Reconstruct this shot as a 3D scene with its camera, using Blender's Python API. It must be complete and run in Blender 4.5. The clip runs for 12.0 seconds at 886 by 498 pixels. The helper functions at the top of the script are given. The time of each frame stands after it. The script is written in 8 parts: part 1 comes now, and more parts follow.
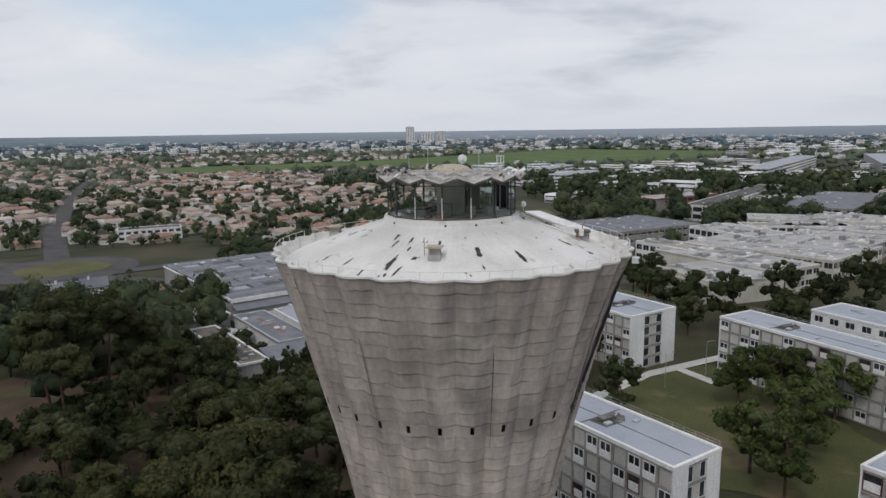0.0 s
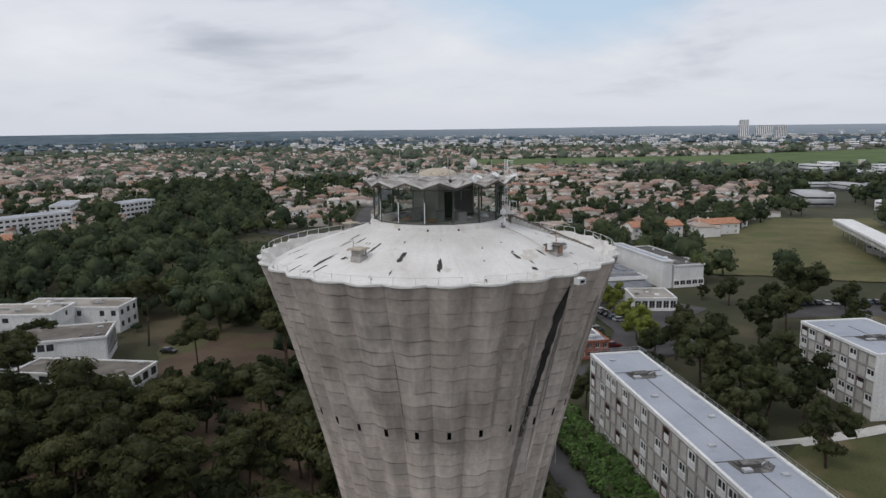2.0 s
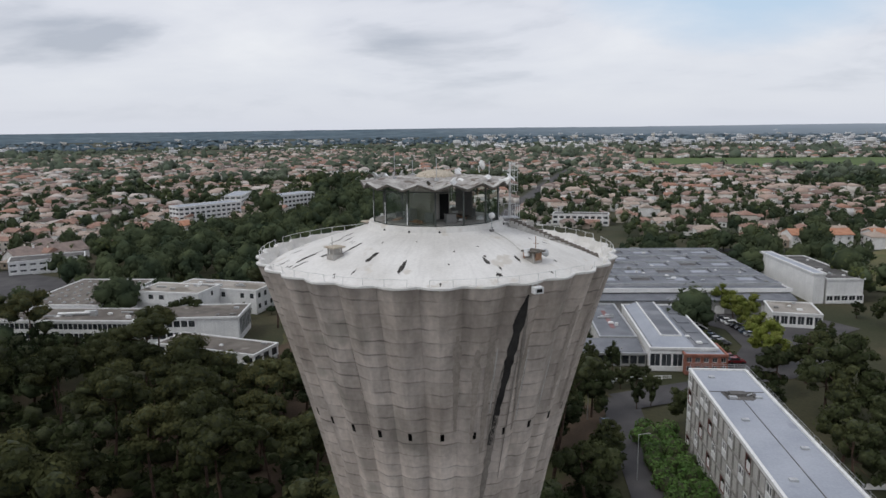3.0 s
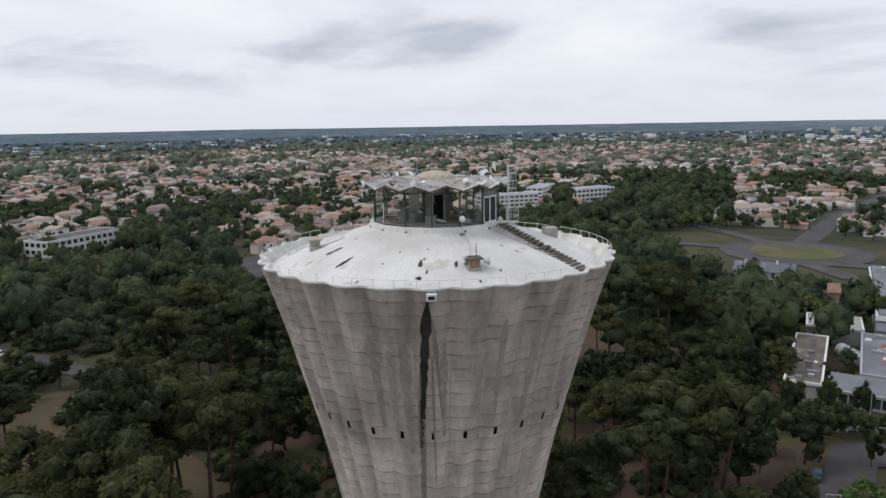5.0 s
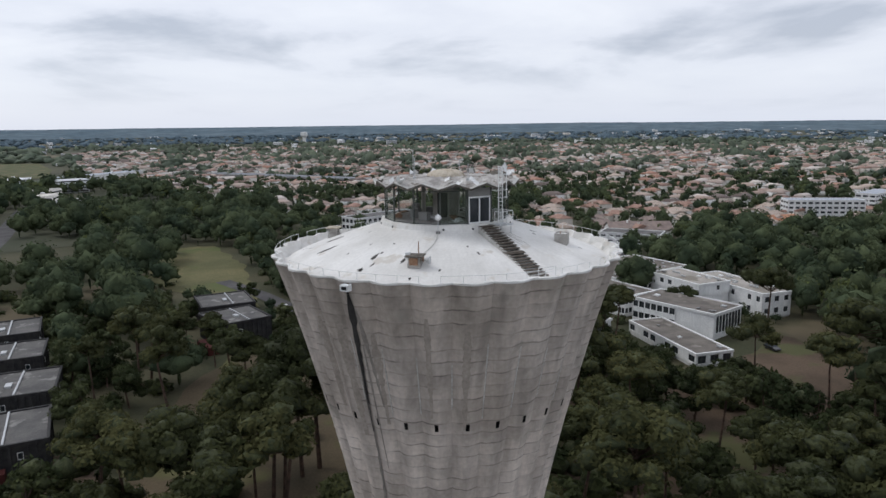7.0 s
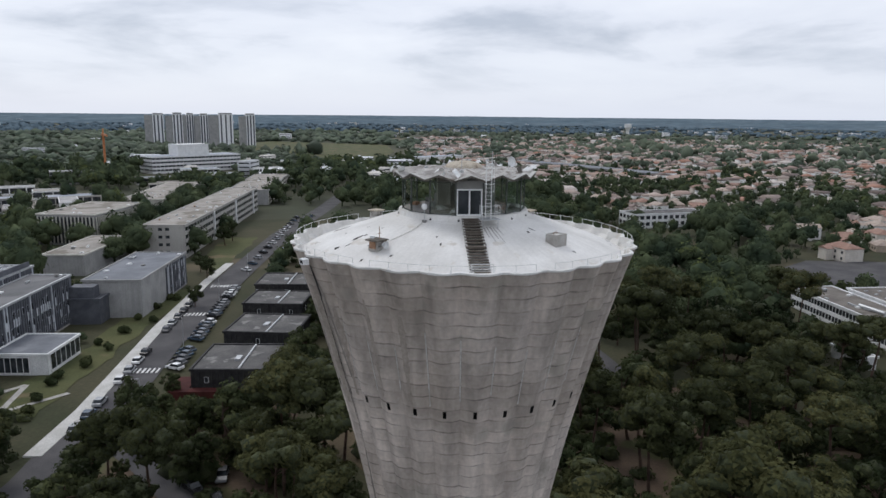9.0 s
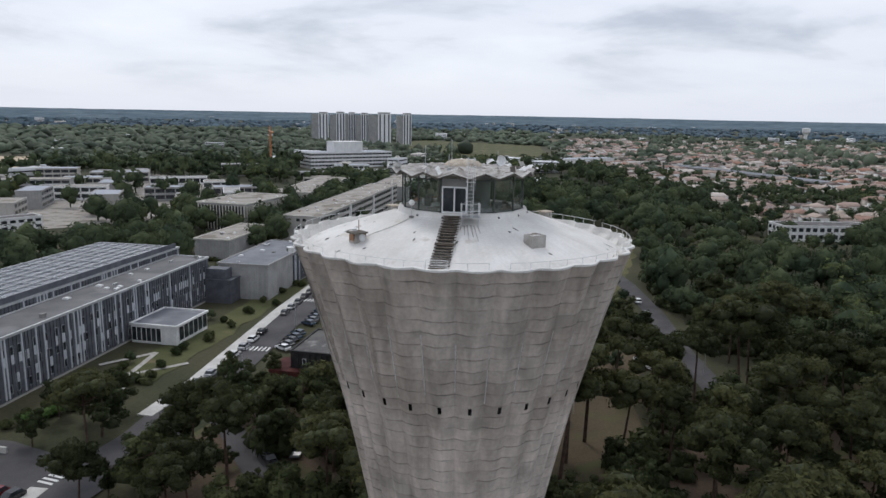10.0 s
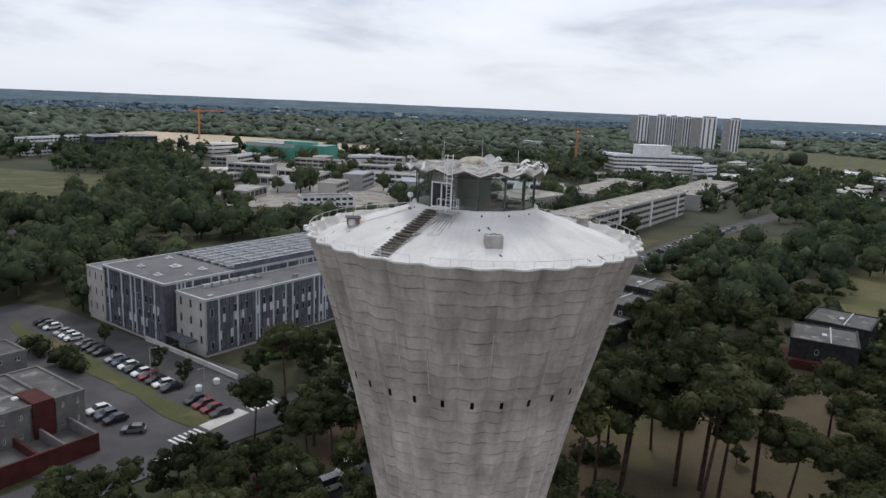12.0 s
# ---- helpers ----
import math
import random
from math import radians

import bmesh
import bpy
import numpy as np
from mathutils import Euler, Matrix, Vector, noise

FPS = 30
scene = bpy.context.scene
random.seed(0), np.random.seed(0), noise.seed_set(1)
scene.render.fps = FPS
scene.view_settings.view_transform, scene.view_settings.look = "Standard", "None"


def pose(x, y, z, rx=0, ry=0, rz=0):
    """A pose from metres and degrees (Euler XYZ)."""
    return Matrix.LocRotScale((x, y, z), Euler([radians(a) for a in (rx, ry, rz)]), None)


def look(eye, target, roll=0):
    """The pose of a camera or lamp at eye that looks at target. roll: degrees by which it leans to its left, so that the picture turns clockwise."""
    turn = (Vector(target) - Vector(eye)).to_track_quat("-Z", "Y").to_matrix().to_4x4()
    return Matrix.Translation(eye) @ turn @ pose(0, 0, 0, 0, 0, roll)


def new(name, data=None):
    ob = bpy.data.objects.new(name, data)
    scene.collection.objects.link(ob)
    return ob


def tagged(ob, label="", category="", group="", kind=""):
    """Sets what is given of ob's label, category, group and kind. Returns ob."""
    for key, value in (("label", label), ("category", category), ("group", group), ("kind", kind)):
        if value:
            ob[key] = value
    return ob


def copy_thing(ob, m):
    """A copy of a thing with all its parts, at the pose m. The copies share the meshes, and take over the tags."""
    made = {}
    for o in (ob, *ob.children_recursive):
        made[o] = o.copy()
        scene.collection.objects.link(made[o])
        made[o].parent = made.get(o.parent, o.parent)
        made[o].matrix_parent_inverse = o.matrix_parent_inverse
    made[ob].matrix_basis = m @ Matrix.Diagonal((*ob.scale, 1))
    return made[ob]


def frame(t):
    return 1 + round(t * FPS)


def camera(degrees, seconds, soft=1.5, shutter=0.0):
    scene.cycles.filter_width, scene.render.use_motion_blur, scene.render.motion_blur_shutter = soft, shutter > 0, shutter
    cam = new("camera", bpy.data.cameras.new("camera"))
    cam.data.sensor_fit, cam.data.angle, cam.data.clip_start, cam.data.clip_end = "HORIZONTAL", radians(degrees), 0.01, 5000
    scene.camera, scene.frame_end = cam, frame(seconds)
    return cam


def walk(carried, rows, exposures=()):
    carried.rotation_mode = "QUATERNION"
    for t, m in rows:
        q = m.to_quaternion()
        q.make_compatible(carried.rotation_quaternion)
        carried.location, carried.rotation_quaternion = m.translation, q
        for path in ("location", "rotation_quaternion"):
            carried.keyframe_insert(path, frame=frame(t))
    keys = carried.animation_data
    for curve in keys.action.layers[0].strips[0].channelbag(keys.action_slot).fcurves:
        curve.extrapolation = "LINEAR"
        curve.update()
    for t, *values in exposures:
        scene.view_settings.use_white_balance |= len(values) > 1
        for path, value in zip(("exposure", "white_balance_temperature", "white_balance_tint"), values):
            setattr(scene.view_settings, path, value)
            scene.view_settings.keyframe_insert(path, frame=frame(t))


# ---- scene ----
cam = camera(64.74, 12.0, soft=1.5)
# seconds, x, y, z, yaw, pitch, roll
PATH = [
    (0.0, -0.6, -56.13, 57.72, 0.0, -9.75, 0.8),
    (0.5, 5.76, -55.83, 57.87, 6.19, -9.8, 0.87),
    (1.0, 12.53, -54.66, 57.95, 12.95, -9.84, 0.87),
    (1.5, 18.84, -52.85, 58.05, 19.37, -9.86, 0.89),
    (2.0, 25.18, -50.16, 58.19, 26.15, -9.92, 0.78),
    (2.5, 30.73, -46.99, 58.31, 32.55, -9.97, 0.75),
    (3.0, 36.28, -42.85, 58.37, 39.61, -9.98, 0.7),
    (3.5, 41.27, -38.17, 58.45, 46.56, -10.02, 0.76),
    (4.0, 45.64, -33.04, 58.53, 53.41, -10.06, 0.86),
    (4.5, 49.35, -27.54, 58.6, 60.14, -10.11, 0.94),
    (5.0, 52.36, -21.76, 58.65, 66.76, -10.15, 0.95),
    (5.5, 54.67, -15.81, 58.67, 73.25, -10.16, 0.82),
    (6.0, 56.34, -9.29, 58.71, 80.2, -10.23, 0.79),
    (6.5, 57.28, -3.2, 58.78, 86.69, -10.29, 0.74),
    (7.0, 57.7, 3.13, 58.75, 93.3, -10.3, 0.68),
    (7.5, 57.3, 9.42, 58.73, 100.01, -10.43, 0.44),
    (8.0, 56.13, 15.63, 58.72, 106.72, -10.62, 0.11),
    (8.5, 54.25, 21.68, 58.73, 113.34, -10.81, -0.25),
    (9.0, 51.73, 27.53, 58.78, 119.75, -10.96, -0.53),
    (9.5, 48.66, 33.11, 58.85, 125.87, -11.01, -0.67),
    (10.0, 44.59, 38.63, 58.75, 132.64, -11.07, -1.04),
    (10.5, 40.44, 43.49, 58.32, 139.07, -11.0, -1.45),
    (11.0, 35.27, 47.98, 58.62, 145.95, -11.29, -1.64),
    (11.5, 30.14, 51.56, 59.03, 152.25, -11.56, -1.94),
    (12.0, 24.12, 54.75, 59.23, 159.17, -11.74, -2.35),
]
walk(cam, [(t, pose(x, y, z, 90 + pitch, roll, yaw)) for t, x, y, z, yaw, pitch, roll in PATH],
     exposures=[(0, -0.07, 6500, 10), (3, 0.0, 6460, 10), (5.5, 0.15, 6440, 10), (7, 0.15, 6300, 10), (9, 0.15, 6260, 10), (12, 0.17, 6350, 10)])

# ---- sky, sun, exposure ----
def nodes_of(tree):
    tree.nodes.clear()
    return tree.nodes, tree.links


SUN_AZ, SUN_EL = -112.0, 52.0      # where the sun stands behind the cloud, degrees from +x, and its height
world = bpy.data.worlds.new("overcast_sky")
scene.world = world
world.use_nodes = True
N, L = nodes_of(world.node_tree)
out = N.new("ShaderNodeOutputWorld")
bg = N.new("ShaderNodeBackground")
sky = N.new("ShaderNodeTexSky")
sky.sky_type = "NISHITA"
sky.sun_disc = False
sky.sun_elevation = radians(SUN_EL)
sky.sun_rotation = radians(90 - SUN_AZ)
tc = N.new("ShaderNodeTexCoord")
sep = N.new("ShaderNodeSeparateXYZ")
L.new(tc.outputs["Generated"], sep.inputs[0])


def wmath(op, a, b=None):
    n = N.new("ShaderNodeMath")
    n.operation = op
    for i, v in enumerate((a, b)):
        if v is None:
            continue
        if isinstance(v, (int, float)):
            n.inputs[i].default_value = v
        else:
            L.new(v, n.inputs[i])
    return n.outputs[0]


zz = wmath("ADD", wmath("MAXIMUM", sep.outputs[2], 0.0), 0.19)
comb = N.new("ShaderNodeCombineXYZ")
L.new(wmath("DIVIDE", sep.outputs[0], zz), comb.inputs[0])
L.new(wmath("DIVIDE", sep.outputs[1], zz), comb.inputs[1])
cloud = N.new("ShaderNodeTexNoise")
cloud.inputs["Scale"].default_value = 0.85
cloud.inputs["Detail"].default_value = 7.0
cloud.inputs["Roughness"].default_value = 0.54
cloud.inputs["Distortion"].default_value = 0.25
L.new(comb.outputs[0], cloud.inputs["Vector"])
ramp = N.new("ShaderNodeValToRGB")
for e, (p, c) in zip([ramp.color_ramp.elements[0], ramp.color_ramp.elements[1], ramp.color_ramp.elements.new(0.5)],
                     [(0.36, (0.47, 0.50, 0.57, 1)), (0.61, (1.07, 1.05, 1.05, 1)), (0.49, (0.72, 0.735, 0.795, 1))]):
    e.position, e.color = p, c
L.new(cloud.outputs[0], ramp.inputs[0])
# even, pale layer towards the horizon
low = N.new("ShaderNodeMapRange")
low.inputs[1].default_value, low.inputs[2].default_value = 0.0, 0.10
L.new(sep.outputs[2], low.inputs[0])
mixh = N.new("ShaderNodeMix")
mixh.data_type = "RGBA"
mixh.inputs[6].default_value = (0.69, 0.72, 0.80, 1)
L.new(low.outputs[0], mixh.inputs[0])
L.new(ramp.outputs[0], mixh.inputs[7])
# blue shows a little through the thin places
skys = N.new("ShaderNodeMix")
skys.data_type = "RGBA"
skys.blend_type = "ADD"
skys.inputs[0].default_value = 0.012
L.new(mixh.outputs[2], skys.inputs[6])
L.new(sky.outputs[0], skys.inputs[7])
# a gap in the cloud, ragged at its edges
gap = N.new("ShaderNodeVectorMath")
gap.operation = "SUBTRACT"
gap.inputs[1].default_value = (-0.29, 0.945, 0.17)
L.new(tc.outputs["Generated"], gap.inputs[0])
gx = N.new("ShaderNodeSeparateXYZ")
L.new(gap.outputs[0], gx.inputs[0])
far_ = wmath("ADD", wmath("POWER", wmath("MULTIPLY", gx.outputs[0], 5.6), 2.0), wmath("POWER", wmath("MULTIPLY", gx.outputs[2], 13.0), 2.0))
behind = wmath("MULTIPLY", wmath("LESS_THAN", gx.outputs[1], -0.5), 50.0)
rag = wmath("ADD", wmath("ADD", far_, behind), wmath("MULTIPLY", cloud.outputs[0], 2.6))
gm = N.new("ShaderNodeMapRange")
gm.inputs[1].default_value, gm.inputs[2].default_value, gm.inputs[3].default_value, gm.inputs[4].default_value = 1.5, 2.7, 0.95, 0.0
L.new(rag, gm.inputs[0])
blue = N.new("ShaderNodeMix")
blue.data_type = "RGBA"
blue.inputs[7].default_value = (0.55, 0.71, 0.88, 1)
L.new(gm.outputs[0], blue.inputs[0])
L.new(skys.outputs[2], blue.inputs[6])
bg.inputs[1].default_value = 0.93
L.new(blue.outputs[2], bg.inputs[0])
L.new(bg.outputs[0], out.inputs[0])

sun_data = bpy.data.lights.new("sun", "SUN")
sun_data.energy, sun_data.angle, sun_data.color = 0.9, radians(14), (1.0, 0.96, 0.9)
sun = new("sun", sun_data)
sun.matrix_world = look((0, 0, 200), (-math.cos(radians(SUN_AZ)) * 200 / math.tan(radians(SUN_EL)),
                                      -math.sin(radians(SUN_AZ)) * 200 / math.tan(radians(SUN_EL)), 0))


# ---- materials ----
def mat(name, c1, c2, rough=0.85, scale=0.3, fine=6.0, bump=0.0, metal=0.0, rand=0.0, island=0.0, stretch=(1, 1, 1),
        spec=0.3, streak=0.0, patch=None, grain=0.16):
    """Two colours mixed by a broad noise, a fine grain, and a little difference from piece to piece."""
    m = bpy.data.materials.new(name)
    m.use_nodes = True
    n, l = nodes_of(m.node_tree)
    o = n.new("ShaderNodeOutputMaterial")
    b = n.new("ShaderNodeBsdfPrincipled")
    b.inputs["Roughness"].default_value = rough
    b.inputs["Metallic"].default_value = metal
    b.inputs["Specular IOR Level"].default_value = spec
    g = n.new("ShaderNodeNewGeometry")
    mp = n.new("ShaderNodeMapping")
    mp.inputs["Scale"].default_value = stretch
    l.new(g.outputs["Position"], mp.inputs[0])
    big = n.new("ShaderNodeTexNoise")
    big.inputs["Scale"].default_value = scale
    big.inputs["Detail"].default_value = 4
    l.new(mp.outputs[0], big.inputs["Vector"])
    rp = n.new("ShaderNodeMapRange")
    rp.inputs[1].default_value, rp.inputs[2].default_value = 0.36, 0.64
    l.new(big.outputs[0], rp.inputs[0])
    mx = n.new("ShaderNodeMix")
    mx.data_type = "RGBA"
    mx.inputs[6].default_value = (*c1, 1)
    mx.inputs[7].default_value = (*c2, 1)
    l.new(rp.outputs[0], mx.inputs[0])
    col = mx.outputs[2]
    sm = n.new("ShaderNodeTexNoise")
    sm.inputs["Scale"].default_value = fine
    sm.inputs["Detail"].default_value = 3
    l.new(g.outputs["Position"], sm.inputs["Vector"])

    def times(colour, value, lo, hi, a=0.3, z=0.7):
        r = n.new("ShaderNodeMapRange")
        r.inputs[1].default_value, r.inputs[2].default_value = a, z
        r.inputs[3].default_value, r.inputs[4].default_value = lo, hi
        l.new(value, r.inputs[0])
        h = n.new("ShaderNodeHueSaturation")
        l.new(r.outputs[0], h.inputs["Value"])
        l.new(colour, h.inputs["Color"])
        return h.outputs[0]

    col = times(col, sm.outputs[0], 1 - grain, 1 + grain)
    if patch:
        pn = n.new("ShaderNodeTexNoise")
        pn.inputs["Scale"].default_value = patch[1]
        pn.inputs["Detail"].default_value = 6
        l.new(g.outputs["Position"], pn.inputs["Vector"])
        pr = n.new("ShaderNodeMapRange")
        pr.inputs[1].default_value, pr.inputs[2].default_value = patch[2], patch[2] + 0.07
        l.new(pn.outputs[0], pr.inputs[0])
        pm = n.new("ShaderNodeMix")
        pm.data_type = "RGBA"
        l.new(pr.outputs[0], pm.inputs[0])
        l.new(col, pm.inputs[6])
        pm.inputs[7].default_value = (*patch[0], 1)
        col = pm.outputs[2]
    if streak:
        sp = n.new("ShaderNodeMapping")
        sp.inputs["Scale"].default_value = (1.5, 1.5, 0.07)
        l.new(g.outputs["Position"], sp.inputs[0])
        st = n.new("ShaderNodeTexNoise")
        st.inputs["Scale"].default_value = 1.0
        st.inputs["Detail"].default_value = 5
        l.new(sp.outputs[0], st.inputs["Vector"])
        col = times(col, st.outputs[0], 1 - streak, 1 + streak * 0.5, 0.32, 0.62)
    if rand:
        oi = n.new("ShaderNodeObjectInfo")
        col = times(col, oi.outputs["Random"], 1 - rand, 1 + rand, 0, 1)
        if rand > 0.3:
            hr = n.new("ShaderNodeMapRange")
            hr.inputs[3].default_value, hr.inputs[4].default_value = 0.515, 0.472
            l.new(oi.outputs["Random"], hr.inputs[0])
            l.new(hr.outputs[0], col.node.inputs["Hue"])
    if island:
        col = times(col, g.outputs["Random Per Island"], 1 - island, 1 + island, 0, 1)
    l.new(col, b.inputs["Base Color"])
    if bump:
        bp = n.new("ShaderNodeBump")
        bp.inputs["Strength"].default_value = bump
        bp.inputs["Distance"].default_value = 0.05
        l.new(sm.outputs[0], bp.inputs["Height"])
        l.new(bp.outputs[0], b.inputs["Normal"])
    l.new(b.outputs[0], o.inputs[0])
    return m


def islands(name, colours, rough=0.85, var=0.12, source="Random Per Island"):
    """One of several colours for each loose piece, picked by its own random number."""
    m = mat(name, colours[0], colours[0], rough, 0.5, 3.0)
    n, l = m.node_tree.nodes, m.node_tree.links
    g = [x for x in n if x.bl_idname == "ShaderNodeNewGeometry"][0]
    mx = [x for x in n if x.bl_idname == "ShaderNodeMix"][0]
    r = n.new("ShaderNodeValToRGB")
    r.color_ramp.interpolation = "CONSTANT"
    while len(r.color_ramp.elements) < len(colours):
        r.color_ramp.elements.new(0.5)
    for i, c in enumerate(colours):
        r.color_ramp.elements[i].position = i / len(colours)
        r.color_ramp.elements[i].color = (*c, 1)
    l.new(g.outputs["Random Per Island"], r.inputs[0])
    l.new(r.outputs[0], mx.inputs[6])
    l.new(r.outputs[0], mx.inputs[7])
    return m


M = {}
M["tower"] = mat("weathered_concrete", (0.395, 0.343, 0.300), (0.502, 0.445, 0.400), 0.9, 0.16, 3.0, 0.2, rand=0.08, island=0.09,
                 streak=0.13, patch=((0.365, 0.33, 0.29), 0.3, 0.61), grain=0.10)


def tower_dirt_shade(m):
    """Grime along the lift joints, uneven round the shaft, shade painted up each course, and paler concrete below the
    tank.
    """
    n, l = m.node_tree.nodes, m.node_tree.links
    b = [x for x in n if x.bl_idname == "ShaderNodeBsdfPrincipled"][0]
    g = [x for x in n if x.bl_idname == "ShaderNodeNewGeometry"][0]
    src = b.inputs["Base Color"].links[0].from_socket
    sp = n.new("ShaderNodeSeparateXYZ")
    l.new(g.outputs["Position"], sp.inputs[0])

    def do(op, a, c=None, d=None):
        k = n.new("ShaderNodeMath")
        k.operation = op
        for i, v in enumerate((a, c, d)):
            if isinstance(v, (int, float)):
                k.inputs[i].default_value = v
            elif v is not None:
                l.new(v, k.inputs[i])
        return k.outputs[0]

    def remap(v, a, z, lo, hi):
        r = n.new("ShaderNodeMapRange")
        for i, q in enumerate((a, z, lo, hi)):
            r.inputs[i + 1].default_value = q
        l.new(v, r.inputs[0])
        return r.outputs[0]

    nz = n.new("ShaderNodeTexNoise")
    nz.inputs["Scale"].default_value = 0.9
    nz.inputs["Detail"].default_value = 5
    l.new(g.outputs["Position"], nz.inputs["Vector"])
    wob = do("MULTIPLY_ADD", nz.outputs[0], 0.34, -0.17)
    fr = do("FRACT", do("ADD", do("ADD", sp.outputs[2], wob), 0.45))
    line = do("MAXIMUM", remap(fr, 0.90, 0.99, 0, 1), remap(fr, 0.07, 0.0, 0, 1))
    nb = n.new("ShaderNodeTexNoise")
    nb.inputs["Scale"].default_value = 0.55
    nb.inputs["Detail"].default_value = 4
    l.new(g.outputs["Position"], nb.inputs["Vector"])
    amount = do("MULTIPLY", line, remap(nb.outputs[0], 0.40, 0.64, 0.04, 0.60))
    # broad uneven bands of tone down the shaft
    bm_ = n.new("ShaderNodeMapping")
    bm_.inputs["Scale"].default_value = (0.62, 0.62, 0.035)
    l.new(g.outputs["Position"], bm_.inputs[0])
    bn = n.new("ShaderNodeTexNoise")
    bn.inputs["Scale"].default_value = 1.0
    bn.inputs["Detail"].default_value = 3
    l.new(bm_.outputs[0], bn.inputs["Vector"])
    # second factor: shade under each joint painted as a gradient up the course
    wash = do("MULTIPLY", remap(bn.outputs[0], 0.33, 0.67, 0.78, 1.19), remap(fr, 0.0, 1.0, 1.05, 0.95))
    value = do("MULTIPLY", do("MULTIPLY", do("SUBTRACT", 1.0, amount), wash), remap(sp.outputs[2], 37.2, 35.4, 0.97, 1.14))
    h = n.new("ShaderNodeHueSaturation")
    l.new(value, h.inputs["Value"])
    l.new(src, h.inputs["Color"])
    l.new(h.outputs[0], b.inputs["Base Color"])


tower_dirt_shade(M["tower"])
M["rim"] = mat("rim_concrete", (0.42, 0.41, 0.385), (0.56, 0.55, 0.52), 0.9, 0.6, 7.0, 0.2, streak=0.15)
M["shell"] = mat("white_roof_coating", (0.60, 0.588, 0.56), (0.71, 0.70, 0.675), 0.75, 0.30, 5.0, 0.02, grain=0.05, streak=0.0,
                 patch=((0.57, 0.54, 0.49), 0.7, 0.62))


def run_off(m):
    """Faint dirt lines that run down the cone from its middle."""
    n, l = m.node_tree.nodes, m.node_tree.links
    b = [x for x in n if x.bl_idname == "ShaderNodeBsdfPrincipled"][0]
    g = [x for x in n if x.bl_idname == "ShaderNodeNewGeometry"][0]
    src = b.inputs["Base Color"].links[0].from_socket
    sp = n.new("ShaderNodeSeparateXYZ")
    l.new(g.outputs["Position"], sp.inputs[0])
    at = n.new("ShaderNodeMath")
    at.operation = "ARCTAN2"
    l.new(sp.outputs[1], at.inputs[0])
    l.new(sp.outputs[0], at.inputs[1])
    cx = n.new("ShaderNodeCombineXYZ")
    l.new(at.outputs[0], cx.inputs[0])
    hz = n.new("ShaderNodeMath")
    hz.operation = "MULTIPLY"
    hz.inputs[1].default_value = 0.035
    l.new(sp.outputs[2], hz.inputs[0])
    l.new(hz.outputs[0], cx.inputs[1])
    nz = n.new("ShaderNodeTexNoise")
    nz.inputs["Scale"].default_value = 22.0
    nz.inputs["Detail"].default_value = 4
    l.new(cx.outputs[0], nz.inputs["Vector"])
    r = n.new("ShaderNodeMapRange")
    for i, q in enumerate((0.30, 0.52, 0.945, 1.015)):
        r.inputs[i + 1].default_value = q
    l.new(nz.outputs[0], r.inputs[0])
    h = n.new("ShaderNodeHueSaturation")
    l.new(r.outputs[0], h.inputs["Value"])
    l.new(src, h.inputs["Color"])
    l.new(h.outputs[0], b.inputs["Base Color"])


run_off(M["shell"])
M["strip"] = mat("pale_sealant", (0.44, 0.42, 0.39), (0.57, 0.555, 0.525), 0.9, 1.5, 6, 0.1, patch=((0.40, 0.375, 0.34), 0.8, 0.55))
M["peel"] = mat("bare_bitumen", (0.035, 0.032, 0.03), (0.07, 0.065, 0.06), 0.95, 2.0, 15.0, 0.3)
M["stain"] = mat("algae_stain", (0.018, 0.017, 0.017), (0.045, 0.042, 0.04), 0.9, 0.8, 5.0, 0.2)
M["wash"] = mat("rain_wash", (0.315, 0.275, 0.24), (0.375, 0.33, 0.29), 0.9, 0.8, 4.0, 0.1)
M["run_dirt"] = mat("roof_dirt", (0.30, 0.285, 0.265), (0.46, 0.44, 0.42), 0.9, 1.5, 6.0, 0.1)
M["stain2"] = mat("pale_water_stain", (0.215, 0.19, 0.17), (0.29, 0.262, 0.236), 0.9, 0.8, 5.0, 0.2)
M["dark"] = mat("dark_void", (0.012, 0.012, 0.012), (0.02, 0.02, 0.02), 0.9)
M["white_metal"] = mat("white_painted_steel", (0.66, 0.67, 0.67), (0.76, 0.76, 0.75), 0.5, 1.5, 10, 0.05)
M["galv"] = mat("galvanised_steel", (0.42, 0.43, 0.44), (0.52, 0.53, 0.54), 0.45, 1.0, 9, 0.05, metal=0.5)
M["post"] = mat("dark_green_steel", (0.035, 0.045, 0.04), (0.09, 0.095, 0.085), 0.6, 2.5, 12, 0.1)
M["cabin_roof"] = mat("bleached_folded_roof", (0.24, 0.225, 0.21), (0.46, 0.445, 0.42), 0.9, 0.9, 7, 0.2, patch=((0.15, 0.125, 0.105), 1.2, 0.56), grain=0.25)
M["fascia"] = mat("weathered_fascia", (0.07, 0.062, 0.052), (0.15, 0.135, 0.115), 0.9, 2.0, 10, 0.2)
M["rusty"] = mat("rust_stained_dome", (0.40, 0.345, 0.27), (0.49, 0.44, 0.36), 0.9, 1.6, 9, 0.2, patch=((0.25, 0.2, 0.15), 1.9, 0.6), grain=0.25)
M["grey_panel"] = mat("grey_panel", (0.20, 0.197, 0.19), (0.25, 0.245, 0.235), 0.8, 0.8, 8, 0.0, grain=0.05)
M["inner"] = mat("cabin_inner_wall", (0.36, 0.335, 0.30), (0.50, 0.47, 0.43), 0.85, 0.7, 8, 0.05)
